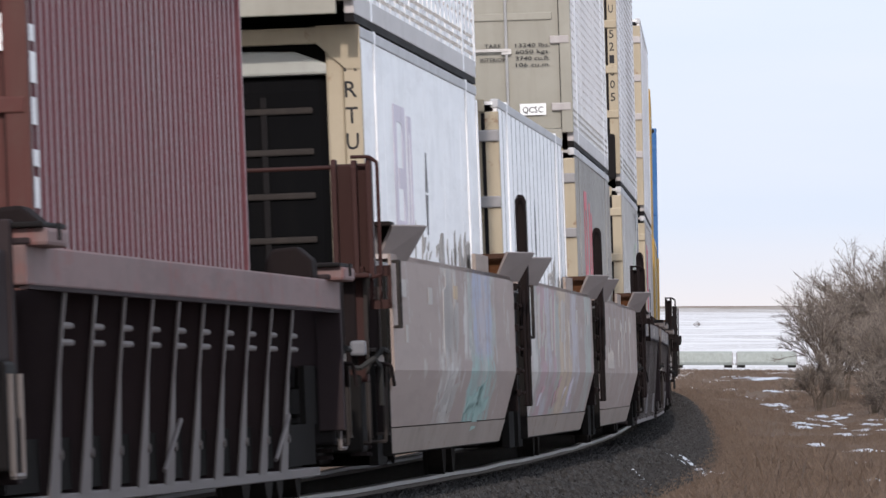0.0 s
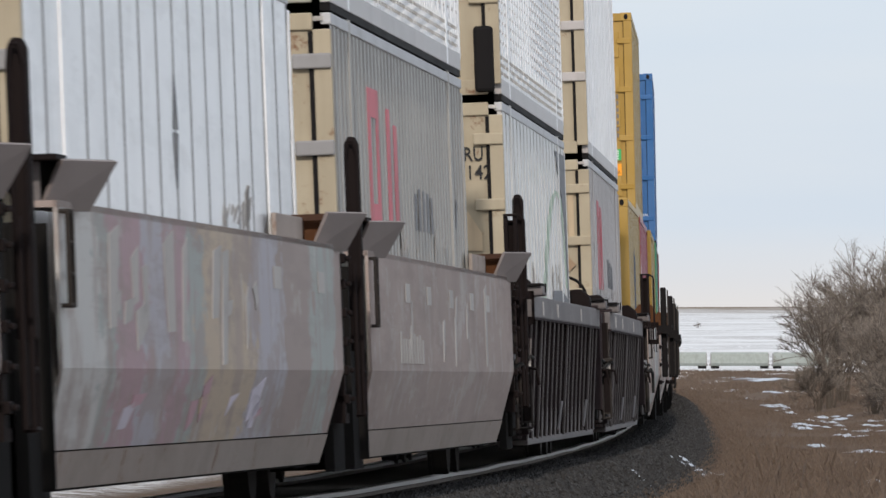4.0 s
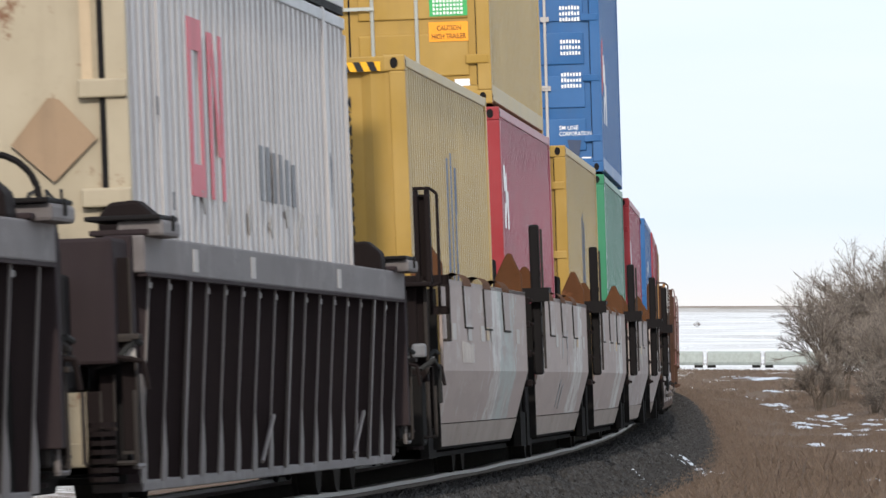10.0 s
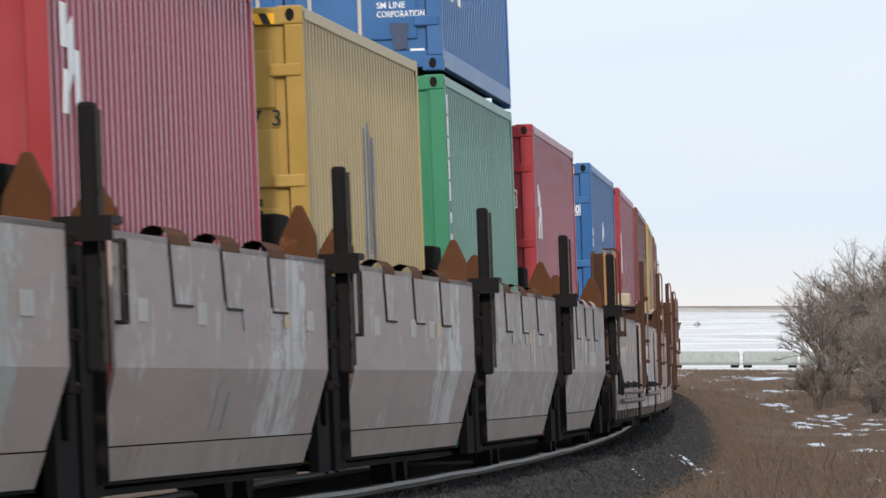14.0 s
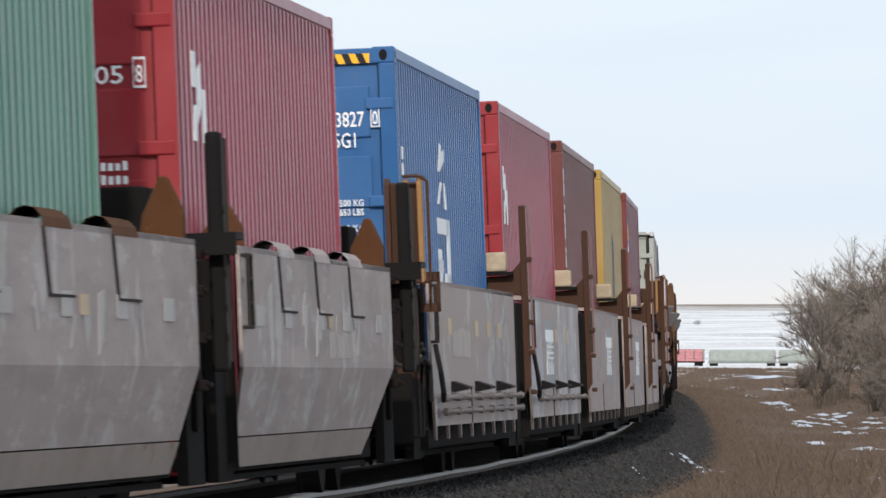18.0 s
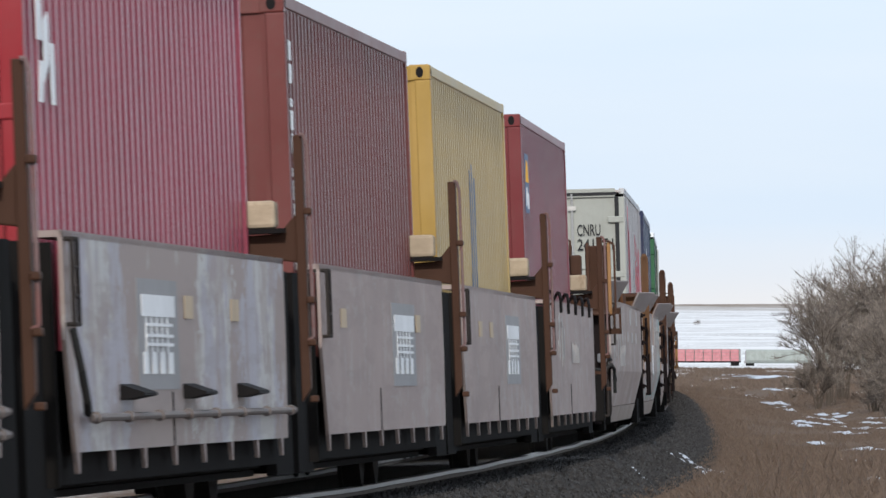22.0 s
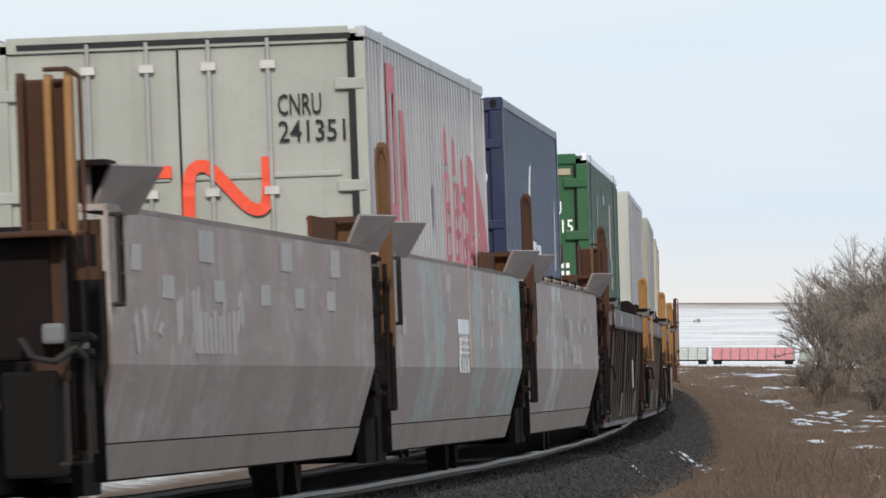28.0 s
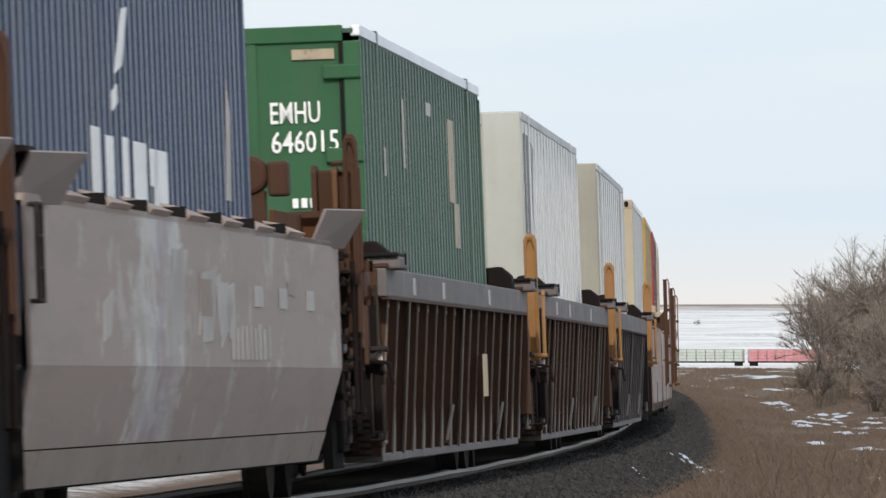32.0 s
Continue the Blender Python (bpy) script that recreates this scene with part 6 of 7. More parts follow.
for ob_, a_, b_, n_ in ((c_reefer, -1.9, 5.2, 22), (c_reefer, 4.6, 5.8, 7), (c_slat, 2.4, 4.6, 12), (c_faded, -6.5, 6.5, 12), (c_arc, -2.0, 6.0, 14), (c_cn, -5, 6, 8)):
    side_patch(ob_, drips(a_, b_, 1.26, 1.66, n_, sm, 0.10, 0.34), "smear", "paint_mark")
DIA = [(0, 0), (0.13, 0.22), (0, 0.44), (-0.13, 0.22)]
for ob, u, z in ((c_reefer, -0.08, 1.66), (c_slat, -0.04, 1.63)):
    side_patch(ob, [[(u - 0.02, z - 0.1), (u + 0.05, z - 0.1), (u + 0.16, z + 0.2), (u + 0.04, z + 0.2)], [(u - 0.14, z + 0.22), (u - 0.02, z + 0.22), (u + 0.05, z + 0.52), (u - 0.02, z + 0.52)], [(u - 0.14, z + 0.2), (u - 0.08, z + 0.2), (u, z - 0.1), (u - 0.04, z - 0.1)], [(u + 0.1, z + 0.22), (u + 0.16, z + 0.22), (u + 0.05, z + 0.5), (u, z + 0.5)]], "charcoal", "emblem")
patch([[(-1.295 + 0.29, 1.87), (-1.295 + 0.15, 1.86), (-1.295 + 0.22, 1.99)]], "peach", c_slat, "end", endx(c_slat, 0.01), "label_plate")
end_patch(c_slat, 0.3, 0.42, 2.25, 2.55, "beige")
side_patch(c_faded, ring_shape(-4.3, -3.1, 1.5, 2.5, 0.3, 0.2) + [rect(-2.2, -1.8, 1.5, 2.4), rect(-1.4, -1.0, 1.55, 2.3)], "signred", "emblem")
side_patch(c_faded, bars(0.96, 3.6, 1.58, 1.92, 5, rg, 0.55), "charcoal", "emblem")
side_patch(c_faded, [[(6.5, 1.68), (6.62, 1.66), (6.84, 1.86), (6.7, 1.9)]], "charcoal", "dent_mark")
end_text(c_arc, "CNRU", 0.125, 0.55, 2.385, "ink", 0.37)
end_text(c_arc, "287142", 0.125, 0.56, 2.225, "ink", 0.45)
patch([[(-1.295 + 0.55, 1.62), (-1.295 + 0.21, 1.6), (-1.295 + 0.21, 1.75), (-1.295 + 0.33, 1.95), (-1.295 + 0.55, 1.72)]], "peach", c_arc, "end", endx(c_arc, 0.009), "label_plate")
side_patch(c_arc, ribbon([(0.9, 1.15), (1.6, 1.5), (2.4, 1.8), (3.2, 2.05), (4.2, 2.25), (5.4, 2.34), (6.4, 2.28), (7.0, 2.12), (7.4, 1.85), (7.6, 1.4)], 0.42), "greenarc", "emblem")
side_patch(c_arc, [[(5.2, 2.74), (5.9, 2.55), (6.7, 2.3), (7.3, 2.0), (7.6, 1.6), (7.9, 1.2), (7.96, 1.2), (7.96, 2.74)], [(3.2, 1.2), (3.4, 1.34), (6.0, 1.36), (7.9, 1.28), (7.9, 1.1)]], "charcoal", "emblem", 0.004)
patch([[(-1.295 + 0.62, 1.72), (-1.295 + 0.4, 1.52), (-1.295 + 0.17, 1.74), (-1.295 + 0.36, 1.95), (-1.295 + 0.42, 1.96)]], "cardboard", c_cn, "end", endx(c_cn, 0.008), "label_plate", 0.012)
end_patch(c_cn, 0.18, 0.24, 2.05, 2.5, "peach", name="paint_mark")
end_text(c_cn, "CN", 0.11, 0.56, 1.38, "ink", 0.2)
side_patch(c_cn, ring_shape(-4.27, -3.35, 1.5, 2.5, 0.22, 0.18) + [rect(-2.95, -2.75, 1.5, 2.45), [(-2.75, 2.45), (-2.4, 1.75), (-2.2, 1.75), (-2.6, 2.45)], rect(-2.2, -2.0, 1.5, 2.45)], "signred", "emblem")
side_patch(c_cn, bars(0.5, 3.5, 1.55, 1.9, 6, rg, 0.5), "charcoal", "emblem")
side_patch(c_cn, [[(6.2, 1.62), (6.35, 1.6), (6.5, 1.9), (6.35, 1.96)], rect(-6.3, -6.2, 1.9, 2.0), rect(-5.5, -5.4, 1.4, 1.5)], "charcoal", "dent_mark")
for i, ch in enumerate("MSMU8038483"):
    end_text(c_yel, ch, 0.082, 0.455, 2.37 - 0.104 * (i - 1.5), "ink", 0.05, d=0.026)
stripes = [rect(-0.08, 0.02, 0.0, 1.0), rect(0.28, 0.36, 0.05, 1.05), rect(0.62, 0.70, 0.0, 0.95), [(0.66, 0.55), (0.78, 0.6), (0.78, 0.95), (0.66, 0.9)], rect(-0.12, 0.0, 0.05, 0.2), rect(0.62, 0.74, 0.05, 0.2)]


def moved(shapes, du, dz, ku=1.0, kz=1.0):
    return [[(u * ku + du, z * kz + dz) for u, z in o] for o in shapes]


side_patch(c_yel, moved(stripes, -0.5, 1.25, 1.6, 1.0), "signblue", "emblem")
side_patch(c_yel2, moved(stripes, -0.3, 1.35, 1.2, 0.9), "signblue", "emblem")
side_patch(c_yel3, moved(stripes, -0.35, 1.15, 1.0, 1.05), "signblue", "emblem")
logo = [[(0, 0.3), (0.25, 0.3), (0.25, 0.5), (0, 0.5)], [(0.3, 0.1), (0.55, 0.2), (0.55, 0.45), (0.3, 0.4)], [(0, 0.0), (0.22, 0.0), (0.3, 0.2), (0.1, 0.2)], rect(0.6, 0.8, 0.0, 0.3)]
side_patch(c_red, moved(logo, -5.4, 1.85, 1.1, 1.1), "chalk", "emblem")
side_patch(c_red2, moved(logo, -5.0, 1.85, 1.1, 1.0), "chalk", "emblem")
side_patch(c_red3, moved(logo, -5.4, 1.85, 1.0, 1.0), "chalk", "emblem")
end_text(c_yel2, "297", 0.105, 0.50, 2.14, "ink", 0.22)
end_text(c_yel2, "3", 0.105, 0.215, 2.14, "ink", 0.055, d=-0.001)
end_bars(c_yel2, 0.28, 0.46, 1.46, 1.72, 4, 3, "ink")
side_patch(c_green, [rect(-5.7, -5.5, 0.9 + 0.17 * i, 0.9 + 0.17 * i + (0.15 if i > 5 else 0.08)) for i in range(11)], "chalk", "edge_mark")
end_patch(c_red2, 0.165, 0.235, 2.12, 2.29, "chalk", d=0.006)
end_patch(c_red2, 0.172, 0.228, 2.135, 2.275, "red", d=0.0015)
end_text(c_red2, "005", 0.10, 0.53, 2.15, "chalk", 0.24)
end_bars(c_red2, 0.27, 0.43, 1.45, 1.75, 4, 4, "chalk")
end_text(c_red2, "8", 0.10, 0.221, 2.15, "chalk", 0.04, d=-0.003)
end_text(c_blue, "723827", 0.11, 0.545, 2.33, "chalk", 0.31)
end_patch(c_blue, 0.122, 0.188, 2.32, 2.46, "chalk", d=0.006)
end_patch(c_blue, 0.130, 0.180, 2.33, 2.45, "blue", d=0.0015)
end_text(c_blue, "0", 0.10, 0.175, 2.34, "chalk", 0.04, d=-0.003)
end_text(c_blue, "45G1", 0.11, 0.51, 2.18, "chalk", 0.21)
for i, s_ in enumerate(("32.500 KG", "71.650 LBS", "3.720 KG", "8.200 LB")):
    end_text(c_blue, s_, 0.05, 0.50, 1.76 - 0.066 * i - (0.05 if i > 1 else 0), "chalk", 0.24)
graf = [rect(-1.0, -0.55, 1.12, 1.5), rect(-1.0, 0.55, 1.62, 1.74), rect(0.25, 0.7, 1.22, 1.74), rect(-1.0, -0.4, 1.32, 1.42), rect(-0.2, 0.7, 1.22, 1.32), rect(-0.8, 0.3, 1.0, 1.15), rect(0.5, 0.75, 0.98, 1.12),
        [(-0.9, 1.85), (-0.65, 1.85), (-0.2, 2.02), (-0.45, 2.02)], [(0.1, 1.82), (0.4, 1.82), (0.2, 2.02), (0.05, 2.02)], [(-0.7, 2.1), (-0.4, 2.1), (-0.1, 2.3), (-0.35, 2.32)], [(-0.3, 2.12), (0.25, 2.2), (0.25, 2.28), (-0.1, 2.26)]]
side_patch(c_blue, graf, "chalk", "emblem")
side_patch(c_blue, [rect(-5.5, -5.3, z, z + 0.09) for z in (2.1, 1.98, 1.84, 1.6, 1.45)], "chalk", "edge_mark")
end_patch(c_red3, 0.165, 0.235, 2.12, 2.29, "chalk", d=0.006)
end_patch(c_red3, 0.172, 0.228, 2.135, 2.275, "red", d=0.0015)
end_text(c_red3, "83", 0.11, 0.44, 2.15, "chalk", 0.15)
end_text(c_red3, "7", 0.11, 0.222, 2.15, "chalk", 0.045, d=-0.003)
side_patch(c_brown, [rect(-5.75, -5.55, 0.9 + 0.145 * i, 0.9 + 0.145 * i + (0.12 if i % 3 else 0.05)) for i in range(12)], "chalk", "edge_mark")
side_patch(c_wine, [rect(-5.2, -4.3, 2.02, 2.56)], "signblue", "emblem")
side_patch(c_wine, [[(-5.1, 2.3), (-4.4, 2.3), (-4.6, 2.48), (-4.9, 2.5)]], "hazard", "emblem", 0.004)
side_patch(c_wine, [[(-5.1, 2.08), (-4.9, 2.08), (-4.75, 2.24), (-4.95, 2.26)], rect(-4.7, -4.45, 2.06, 2.2)], "chalk", "emblem", 0.004)
end_text(c_door, "CNRU", 0.15, 0.615, 2.29, "ink", 0.30)
end_text(c_door, "241351", 0.15, 0.615, 2.105, "ink", 0.46)


def worm(ob, pts, w, material, d):
    """A bent band of even width on the near end."""
    for _ in range(2):   # round the corners off
        soft_ = [pts[0]]
        for (a, b), (c, e) in zip(pts, pts[1:]):
            soft_ += [(a * 0.75 + c * 0.25, b * 0.75 + e * 0.25), (a * 0.25 + c * 0.75, b * 0.25 + e * 0.75)]
        pts = soft_ + [pts[-1]]
    out = []
    n = len(pts)
    edge = []
    for i, (a, b) in enumerate(pts):
        p, q = pts[max(0, i - 1)], pts[min(n - 1, i + 1)]
        t = Vector((q[0] - p[0], q[1] - p[1])).normalized()
        edge.append(((a - t.y * w, b + t.x * w), (a + t.y * w, b - t.x * w)))
    for e, g in zip(edge, edge[1:]):
        out.append([(-ob["hw"] + u, z) for u, z in (e[0], e[1], g[1], g[0])])
    return patch(out, material, ob, "end", endx(ob, d), "emblem")


worm(c_door, [(0.70, 2.01), (0.70, 1.80), (0.71, 1.69), (0.76, 1.64), (0.83, 1.66), (0.92, 1.75), (1.03, 1.88), (1.10, 1.95), (1.16, 1.97), (1.22, 1.94), (1.245, 1.87), (1.25, 1.75), (1.25, 1.5)], 0.042, "signorange", 0.003)
worm(c_door, [(1.36, 1.93), (1.55, 1.93), (1.70, 1.91), (1.76, 1.84), (1.77, 1.7), (1.74, 1.55), (1.6, 1.5), (1.4, 1.5)], 0.042, "signorange", 0.003)
side_patch(c_door, ring_shape(-5.6, -4.6, 1.5, 2.7, 0.22, 0.2) + [rect(-4.0, -3.8, 1.5, 2.4), [(-3.8, 2.4), (-3.5, 1.6), (-3.35, 1.6), (-3.65, 2.4)]], "signred", "emblem")
gr = random.Random(5)
g_shapes = []
for i, u in enumerate((1.7, 2.9, 4.1)):
    top = (2.42, 2.36, 2.22)[i]
    g_shapes.append([(u, top - 0.3), (u + 0.42, top - 0.3), (u + 0.36, top - 0.06), (u + 0.2, top), (u + 0.06, top - 0.06)])
    g_shapes += ring_shape(u, u + 0.6, 1.2 + gr.uniform(0, 0.1), top - 0.36, 0.12, 0.05)
    for q in range(3):
        z = 1.3 + 0.2 * q + gr.uniform(0, 0.08)
        g_shapes.append([(u + 0.14, z), (u + 0.66, z + gr.uniform(-0.05, 0.05)), (u + 0.66, z + 0.07), (u + 0.14, z + 0.05)])


def arc_top(u):
    return 2.26 - 0.62 * max(0.0, (u - 5.2) / 2.75) ** 2


for i in range(11):
    u, v = 5.2 + i * 0.25, 5.2 + i * 0.25 + 0.225
    cut = 1.5 + gr.uniform(-0.12, 0.12)
    g_shapes.append([(u, 1.12 + gr.uniform(0, 0.06)), (v, 1.12 + gr.uniform(0, 0.06)), (v, cut), (u, cut)])
    g_shapes.append([(u, cut + 0.04), (v, cut + 0.04), (v, arc_top(v)), (u, arc_top(u))])
for u in (3.45, 4.7):   # loops and bars between the pillars
    g_shapes += ring_shape(u, u + 0.42, 1.25, 1.62, 0.09, 0.05) + ring_shape(u + 0.06, u + 0.40, 1.75, 2.0, 0.09, 0.04)
g_shapes += [rect(u, u + 0.2, 1.14, 1.22) for u in (1.6, 2.4, 3.0, 3.9, 4.5)]
side_patch(c_door, g_shapes, "signred", "graffiti")
side_patch(c_door, [[(-0.2, 1.62), (-0.05, 1.6), (0.02, 1.9), (-0.1, 1.94)]], "charcoal", "dent_mark")
end_patch(c_door, 0.075, 0.125, 0.17, 2.78, "ink", d=-0.001, name="door_gasket")
end_patch(c_door, 0.1, 2.4, 2.80, 2.84, "ink", d=-0.001, name="door_gasket")
end_text(c_navy, "690", 0.11, 0.48, 2.15, "chalk", 0.2)
end_text(c_navy, "0", 0.11, 0.20, 2.15, "chalk", 0.05, d=-0.003)
side_patch(c_navy, moved([[(-0.1, 2.05), (0.3, 2.1), (0.7, 2.42), (0.4, 2.4)], [(-0.3, 1.85), (0.0, 1.9), (0.0, 2.0), (-0.3, 1.95)], rect(-1.45, -1.0, 1.3, 1.75), rect(-0.7, -0.3, 1.35, 1.72), rect(0.2, 0.5, 1.35, 1.73), rect(0.8, 1.5, 1.3, 1.72), rect(1.7, 2.1, 1.5, 1.7), rect(1.9, 2.7, 1.3, 1.7)], -1.1, 0), "chalk", "graffiti")
side_patch(c_navy, [[(5.3, 1.5), (5.6, 1.5), (5.7, 2.0), (5.5, 2.2)]], "pale", "paint_mark")
end_text(c_forest, "EMHU", 0.15, 0.63, 2.23, "chalk", 0.34)
end_text(c_forest, "646015", 0.15, 0.63, 2.03, "chalk", 0.46)
end_patch(c_forest, 0.18, 0.47, 2.66, 2.73, "cream")
end_patch(c_forest, 0.085, 0.14, 2.34, 2.66, "cream")
end_bars(c_forest, 0.2, 0.5, 1.55, 1.75, 5, 2, "chalk")
side_patch(c_forest, [rect(3.0, 3.8, 1.85, 2.5), rect(3.6, 4.3, 1.5, 1.85)], "cream", "graffiti")
side_patch(c_forest, [rect(0.0, 0.6, 2.46, 2.56), rect(-3.2, -3.0, 2.0, 2.5), rect(-5.6, -5.4, 1.9, 2.1)], "pale", "paint_mark")
side_patch(c_cream, [[(-7.5, 0.6), (-6.6, 0.6), (-5.9, 1.7), (-5.0, 2.6), (-6.2, 2.7), (-7.5, 2.7)]], "charcoal", "emblem")

# upper tier
end_text(u_b, "TARE", 0.042, 0.90, 1.02, "ink", 0.17)
end_text(u_b, "INTERIOR", 0.042, 0.95, 0.875, "ink", 0.27)
for i, s_ in enumerate(("13340 lbs.", "6050 kgs.", "3740 cu.ft.", "106 cu.m.")):
    end_text(u_b, s_, 0.042, 0.58, 1.02 - 0.068 * i, "ink", 0.36)
end_patch(u_b, 0.28, 0.55, 0.31, 0.43, "chalk")
end_text(u_b, "QCSC", 0.065, 0.525, 0.335, "ink", 0.215, d=0.0055)
for i, ch in enumerate("U 521005"):
    if ch != " ":
        end_text(u_c, ch, 0.105, 0.10, 2.14 - 0.158 * i, "ink", 0.06, d=-0.001)
part("vent_box", boxes((endx(u_c, -0.1), endx(u_c, 0.03), -1.24, -1.07, 0.05, 0.62)), "black", u_c, "black equipment box", 0.03)
end_patch(u_y, 0.19, 0.52, 0.77, 0.93, "signgreen")
end_bars(u_y, 0.22, 0.49, 0.785, 0.925, 9, 4, "chalk", 0.0055)
end_patch(u_y, 0.19, 0.53, 0.55, 0.72, "signlabel")
end_text(u_y, "CAUTION", 0.045, 0.46, 0.645, "ink", 0.21, d=0.0055)
end_text(u_y, "HIGH TRAILER", 0.045, 0.505, 0.573, "ink", 0.295, d=0.0055)
end_patch(u_y, 0.19, 0.32, 0.16, 0.22, "chalk")
end_bars(u_y, 0.2, 0.52, 1.1, 1.75, 7, 7, "charcoal")
end_text(u_bl, "SM LINE", 0.05, 0.50, 0.495, "chalk", 0.22)
end_text(u_bl, "CORPORATION", 0.05, 0.50, 0.425, "chalk", 0.37)
patch([[(-1.22 + 0.41, 0.38), (-1.22 + 0.25, 0.37), (-1.22 + 0.28, 0.18), (-1.22 + 0.37, 0.16)]], "navy", u_bl, "end", endx(u_bl, 0.009), "paint_mark")
end_patch(u_bl, 0.14, 0.25, 0.12, 0.175, "chalk")
for z in (0.98, 1.36, 1.75):
    end_bars(u_bl, 0.22, 0.46, z, z + 0.2, 7, 3, "chalk")
end_text(u_bl, "45G1", 0.1, 0.46, 2.05, "chalk", 0.22)
side_patch(u_bl, [[(-5.2, 0.9), (-4.6, 1.0), (-4.2, 1.6), (-4.9, 1.5)]], "signred", "emblem")
side_patch(u_bl, moved(logo, -4.3, 0.6, 2.0, 1.6), "chalk", "emblem")
# rivet rows along the foot of the riveted boxes
for ob in (u_a, u_b, u_c):
    bm = bmesh.new()
    n = 90
    for r in range(3):
        for i in range(n):
            u = -ob["half"] + 0.25 + (2 * ob["half"] - 0.5) * (i + 0.5 * (r % 2)) / n
            z = 0.22 + 0.07 * r
            box(bm, u - 0.018, u + 0.018, -ob["hw"] + 0.002, -ob["hw"] + 0.014, z - 0.014, z + 0.014)
    tagged(part("rivet_row", bm, "grey", ob), kind="stuff")
    bm = bmesh.new()   # columns of rivets up the sheet joints
    for i in range(27):
        u = -ob["half"] + 0.35 + (2 * ob["half"] - 0.7) * i / 26
        for j in range(26):
            box(bm, u - 0.022, u + 0.022, -ob["hw"] + 0.001, -ob["hw"] + 0.014, 0.48 + 0.09 * j, 0.505 + 0.09 * j)
    tagged(part("rivet_column", bm, "greywhite", ob), kind="stuff")
# hazard stripes on headers
for ob in (c_yel, c_yel2, c_blue):
    y = -ob["hw"]
    h = 2.896
    patch([rect(y + 0.18, y + 0.62, h - 0.115, h - 0.045)], "hazard", ob, "end", endx(ob, 0.002), "hazard_strip")
    patch([[(y + 0.2 + 0.1 * i, h - 0.115), (y + 0.25 + 0.1 * i, h - 0.115), (y + 0.28 + 0.1 * i, h - 0.045), (y + 0.23 + 0.1 * i, h - 0.045)] for i in range(4)], "ink", ob, "end", endx(ob, -0.0025), "hazard_bar")


# ---- marks on the cars ----
def car_patch(i, shapes, material, name="paint_mark", lift=0.0):
    return patch(shapes, material, cars[i], "side", -1.5005 - lift, name)


def low_patch(i, shapes, material, name="paint_mark"):
    """The same on the leaning lower plate of a bent-plate car."""
    bm = bmesh.new()
    for o in shapes:
        def at(u, z, w):
            k = (0.83 - z) / 0.568
            return (u, -1.5 + 0.15 * k - w, z)
        a = [bm.verts.new(at(u, z, 0.001)) for u, z in o]
        b = [bm.verts.new(at(u, z, 0.005)) for u, z in o]
        bm.faces.new(a[::-1])
        bm.faces.new(b)
        for q in range(len(o)):
            r = (q + 1) % len(o)
            bm.faces.new((a[q], a[r], b[r], b[q]))
    return part(name, bm, material, cars[i])


def sprayed(i, u0, u1, material, n, seed, low=True, z1=1.56):
    r = random.Random(seed)
    car_patch(i, drips(u0, u1, 0.84, z1, n, r), material, "paint_mark", 0.0003 * (seed % 7))
    if low:
        for o in drips(u0, u1, 0.47, 0.82, n, r):
            low_patch(i, [o], material, "paint_mark")


# sprayed figures on the first bent-plate cars
fig = random.Random(61)
car_patch(2, drips(-2.6, -0.9, 0.84, 1.58, 11, fig, 0.2, 0.8), "pale", "paint_mark", 0.001)
for o in drips(-2.7, -0.8, 0.5, 0.82, 7, fig, 0.3, 0.8):
    low_patch(2, [o], "pale", "paint_mark")
for o in drips(1.4, 4.0, 0.37, 0.82, 9, fig, 0.4, 1.1):
    low_patch(2, [o], "aqua", "paint_mark")
car_patch(2, [rect(-0.9, -0.4, 1.36, 1.46)], "peach", "label_patch", 0.005)
car_patch(2, [rect(u, u + w, z, z + 0.12) for u, w, z in ((-4.3, 0.5, 1.3), (-7.6, 0.6, 1.33), (-7.2, 0.25, 1.02))], "pale", "label_patch", 0.003)
car_patch(3, drips(-6.5, 3.0, 0.84, 1.56, 14, fig, 0.15, 0.6), "pale", "paint_mark", 0.001)
for o in drips(-6.0, 2.5, 0.48, 0.82, 10, fig, 0.3, 0.8):
    low_patch(3, [o], fig.choice(("rose", "peach", "lilac")), "paint_mark")
sprayed(4, -6.5, 6.0, "pale", 7, 23, False)
sprayed(8, -1.0, 1.0, "shade_grey", 4, 13, True, 1.3)
sprayed(11, -5.0, 4.5, "pale", 8, 16, False, 1.4)
sprayed(10, -3.0, 4.0, "pale", 5, 15, False, 1.2)
for i, us in ((4, (-5.5, -2.9, 0.0, 2.9, 5.3)), (3, (3.5, 6.8)), (17, (-7.9,))):
    car_patch(i, [rect(u, u + 0.5, 1.30, 1.43) for u in us], "pale", "label_patch", 0.003)
for i, us in ((7, (-5.5, -3.2, -1.2, 0.4, 4.8)), (8, (-5.6, -2.2, 2.6, 5.2)), (9, (-5.0, -1.0, 1.2, 4.0)), (10, (-5.2, -2.6, 0.0, 2.6, 5.0)), (11, (-5.3, -3.2, -0.6, 1.6, 4.6))):
    car_patch(i, [rect(u, u + 0.55, 1.06, 1.18) for u in us], "pale", "label_patch", 0.003)
    car_patch(i, [rect(us[2] + 0.9, us[2] + 1.3, 1.07, 1.17)], "peach", "label_patch", 0.003)
for i, us in ((12, (-4.1, -0.2, 1.7, 3.4)), (13, (-0.2, 2.6)), (14, (-4.6, 3.0)), (15, (-4.0, -2.2))):
    car_patch(i, [rect(u, u + 0.5, 1.08, 1.20) for u in us], "peach", "label_patch", 0.003)
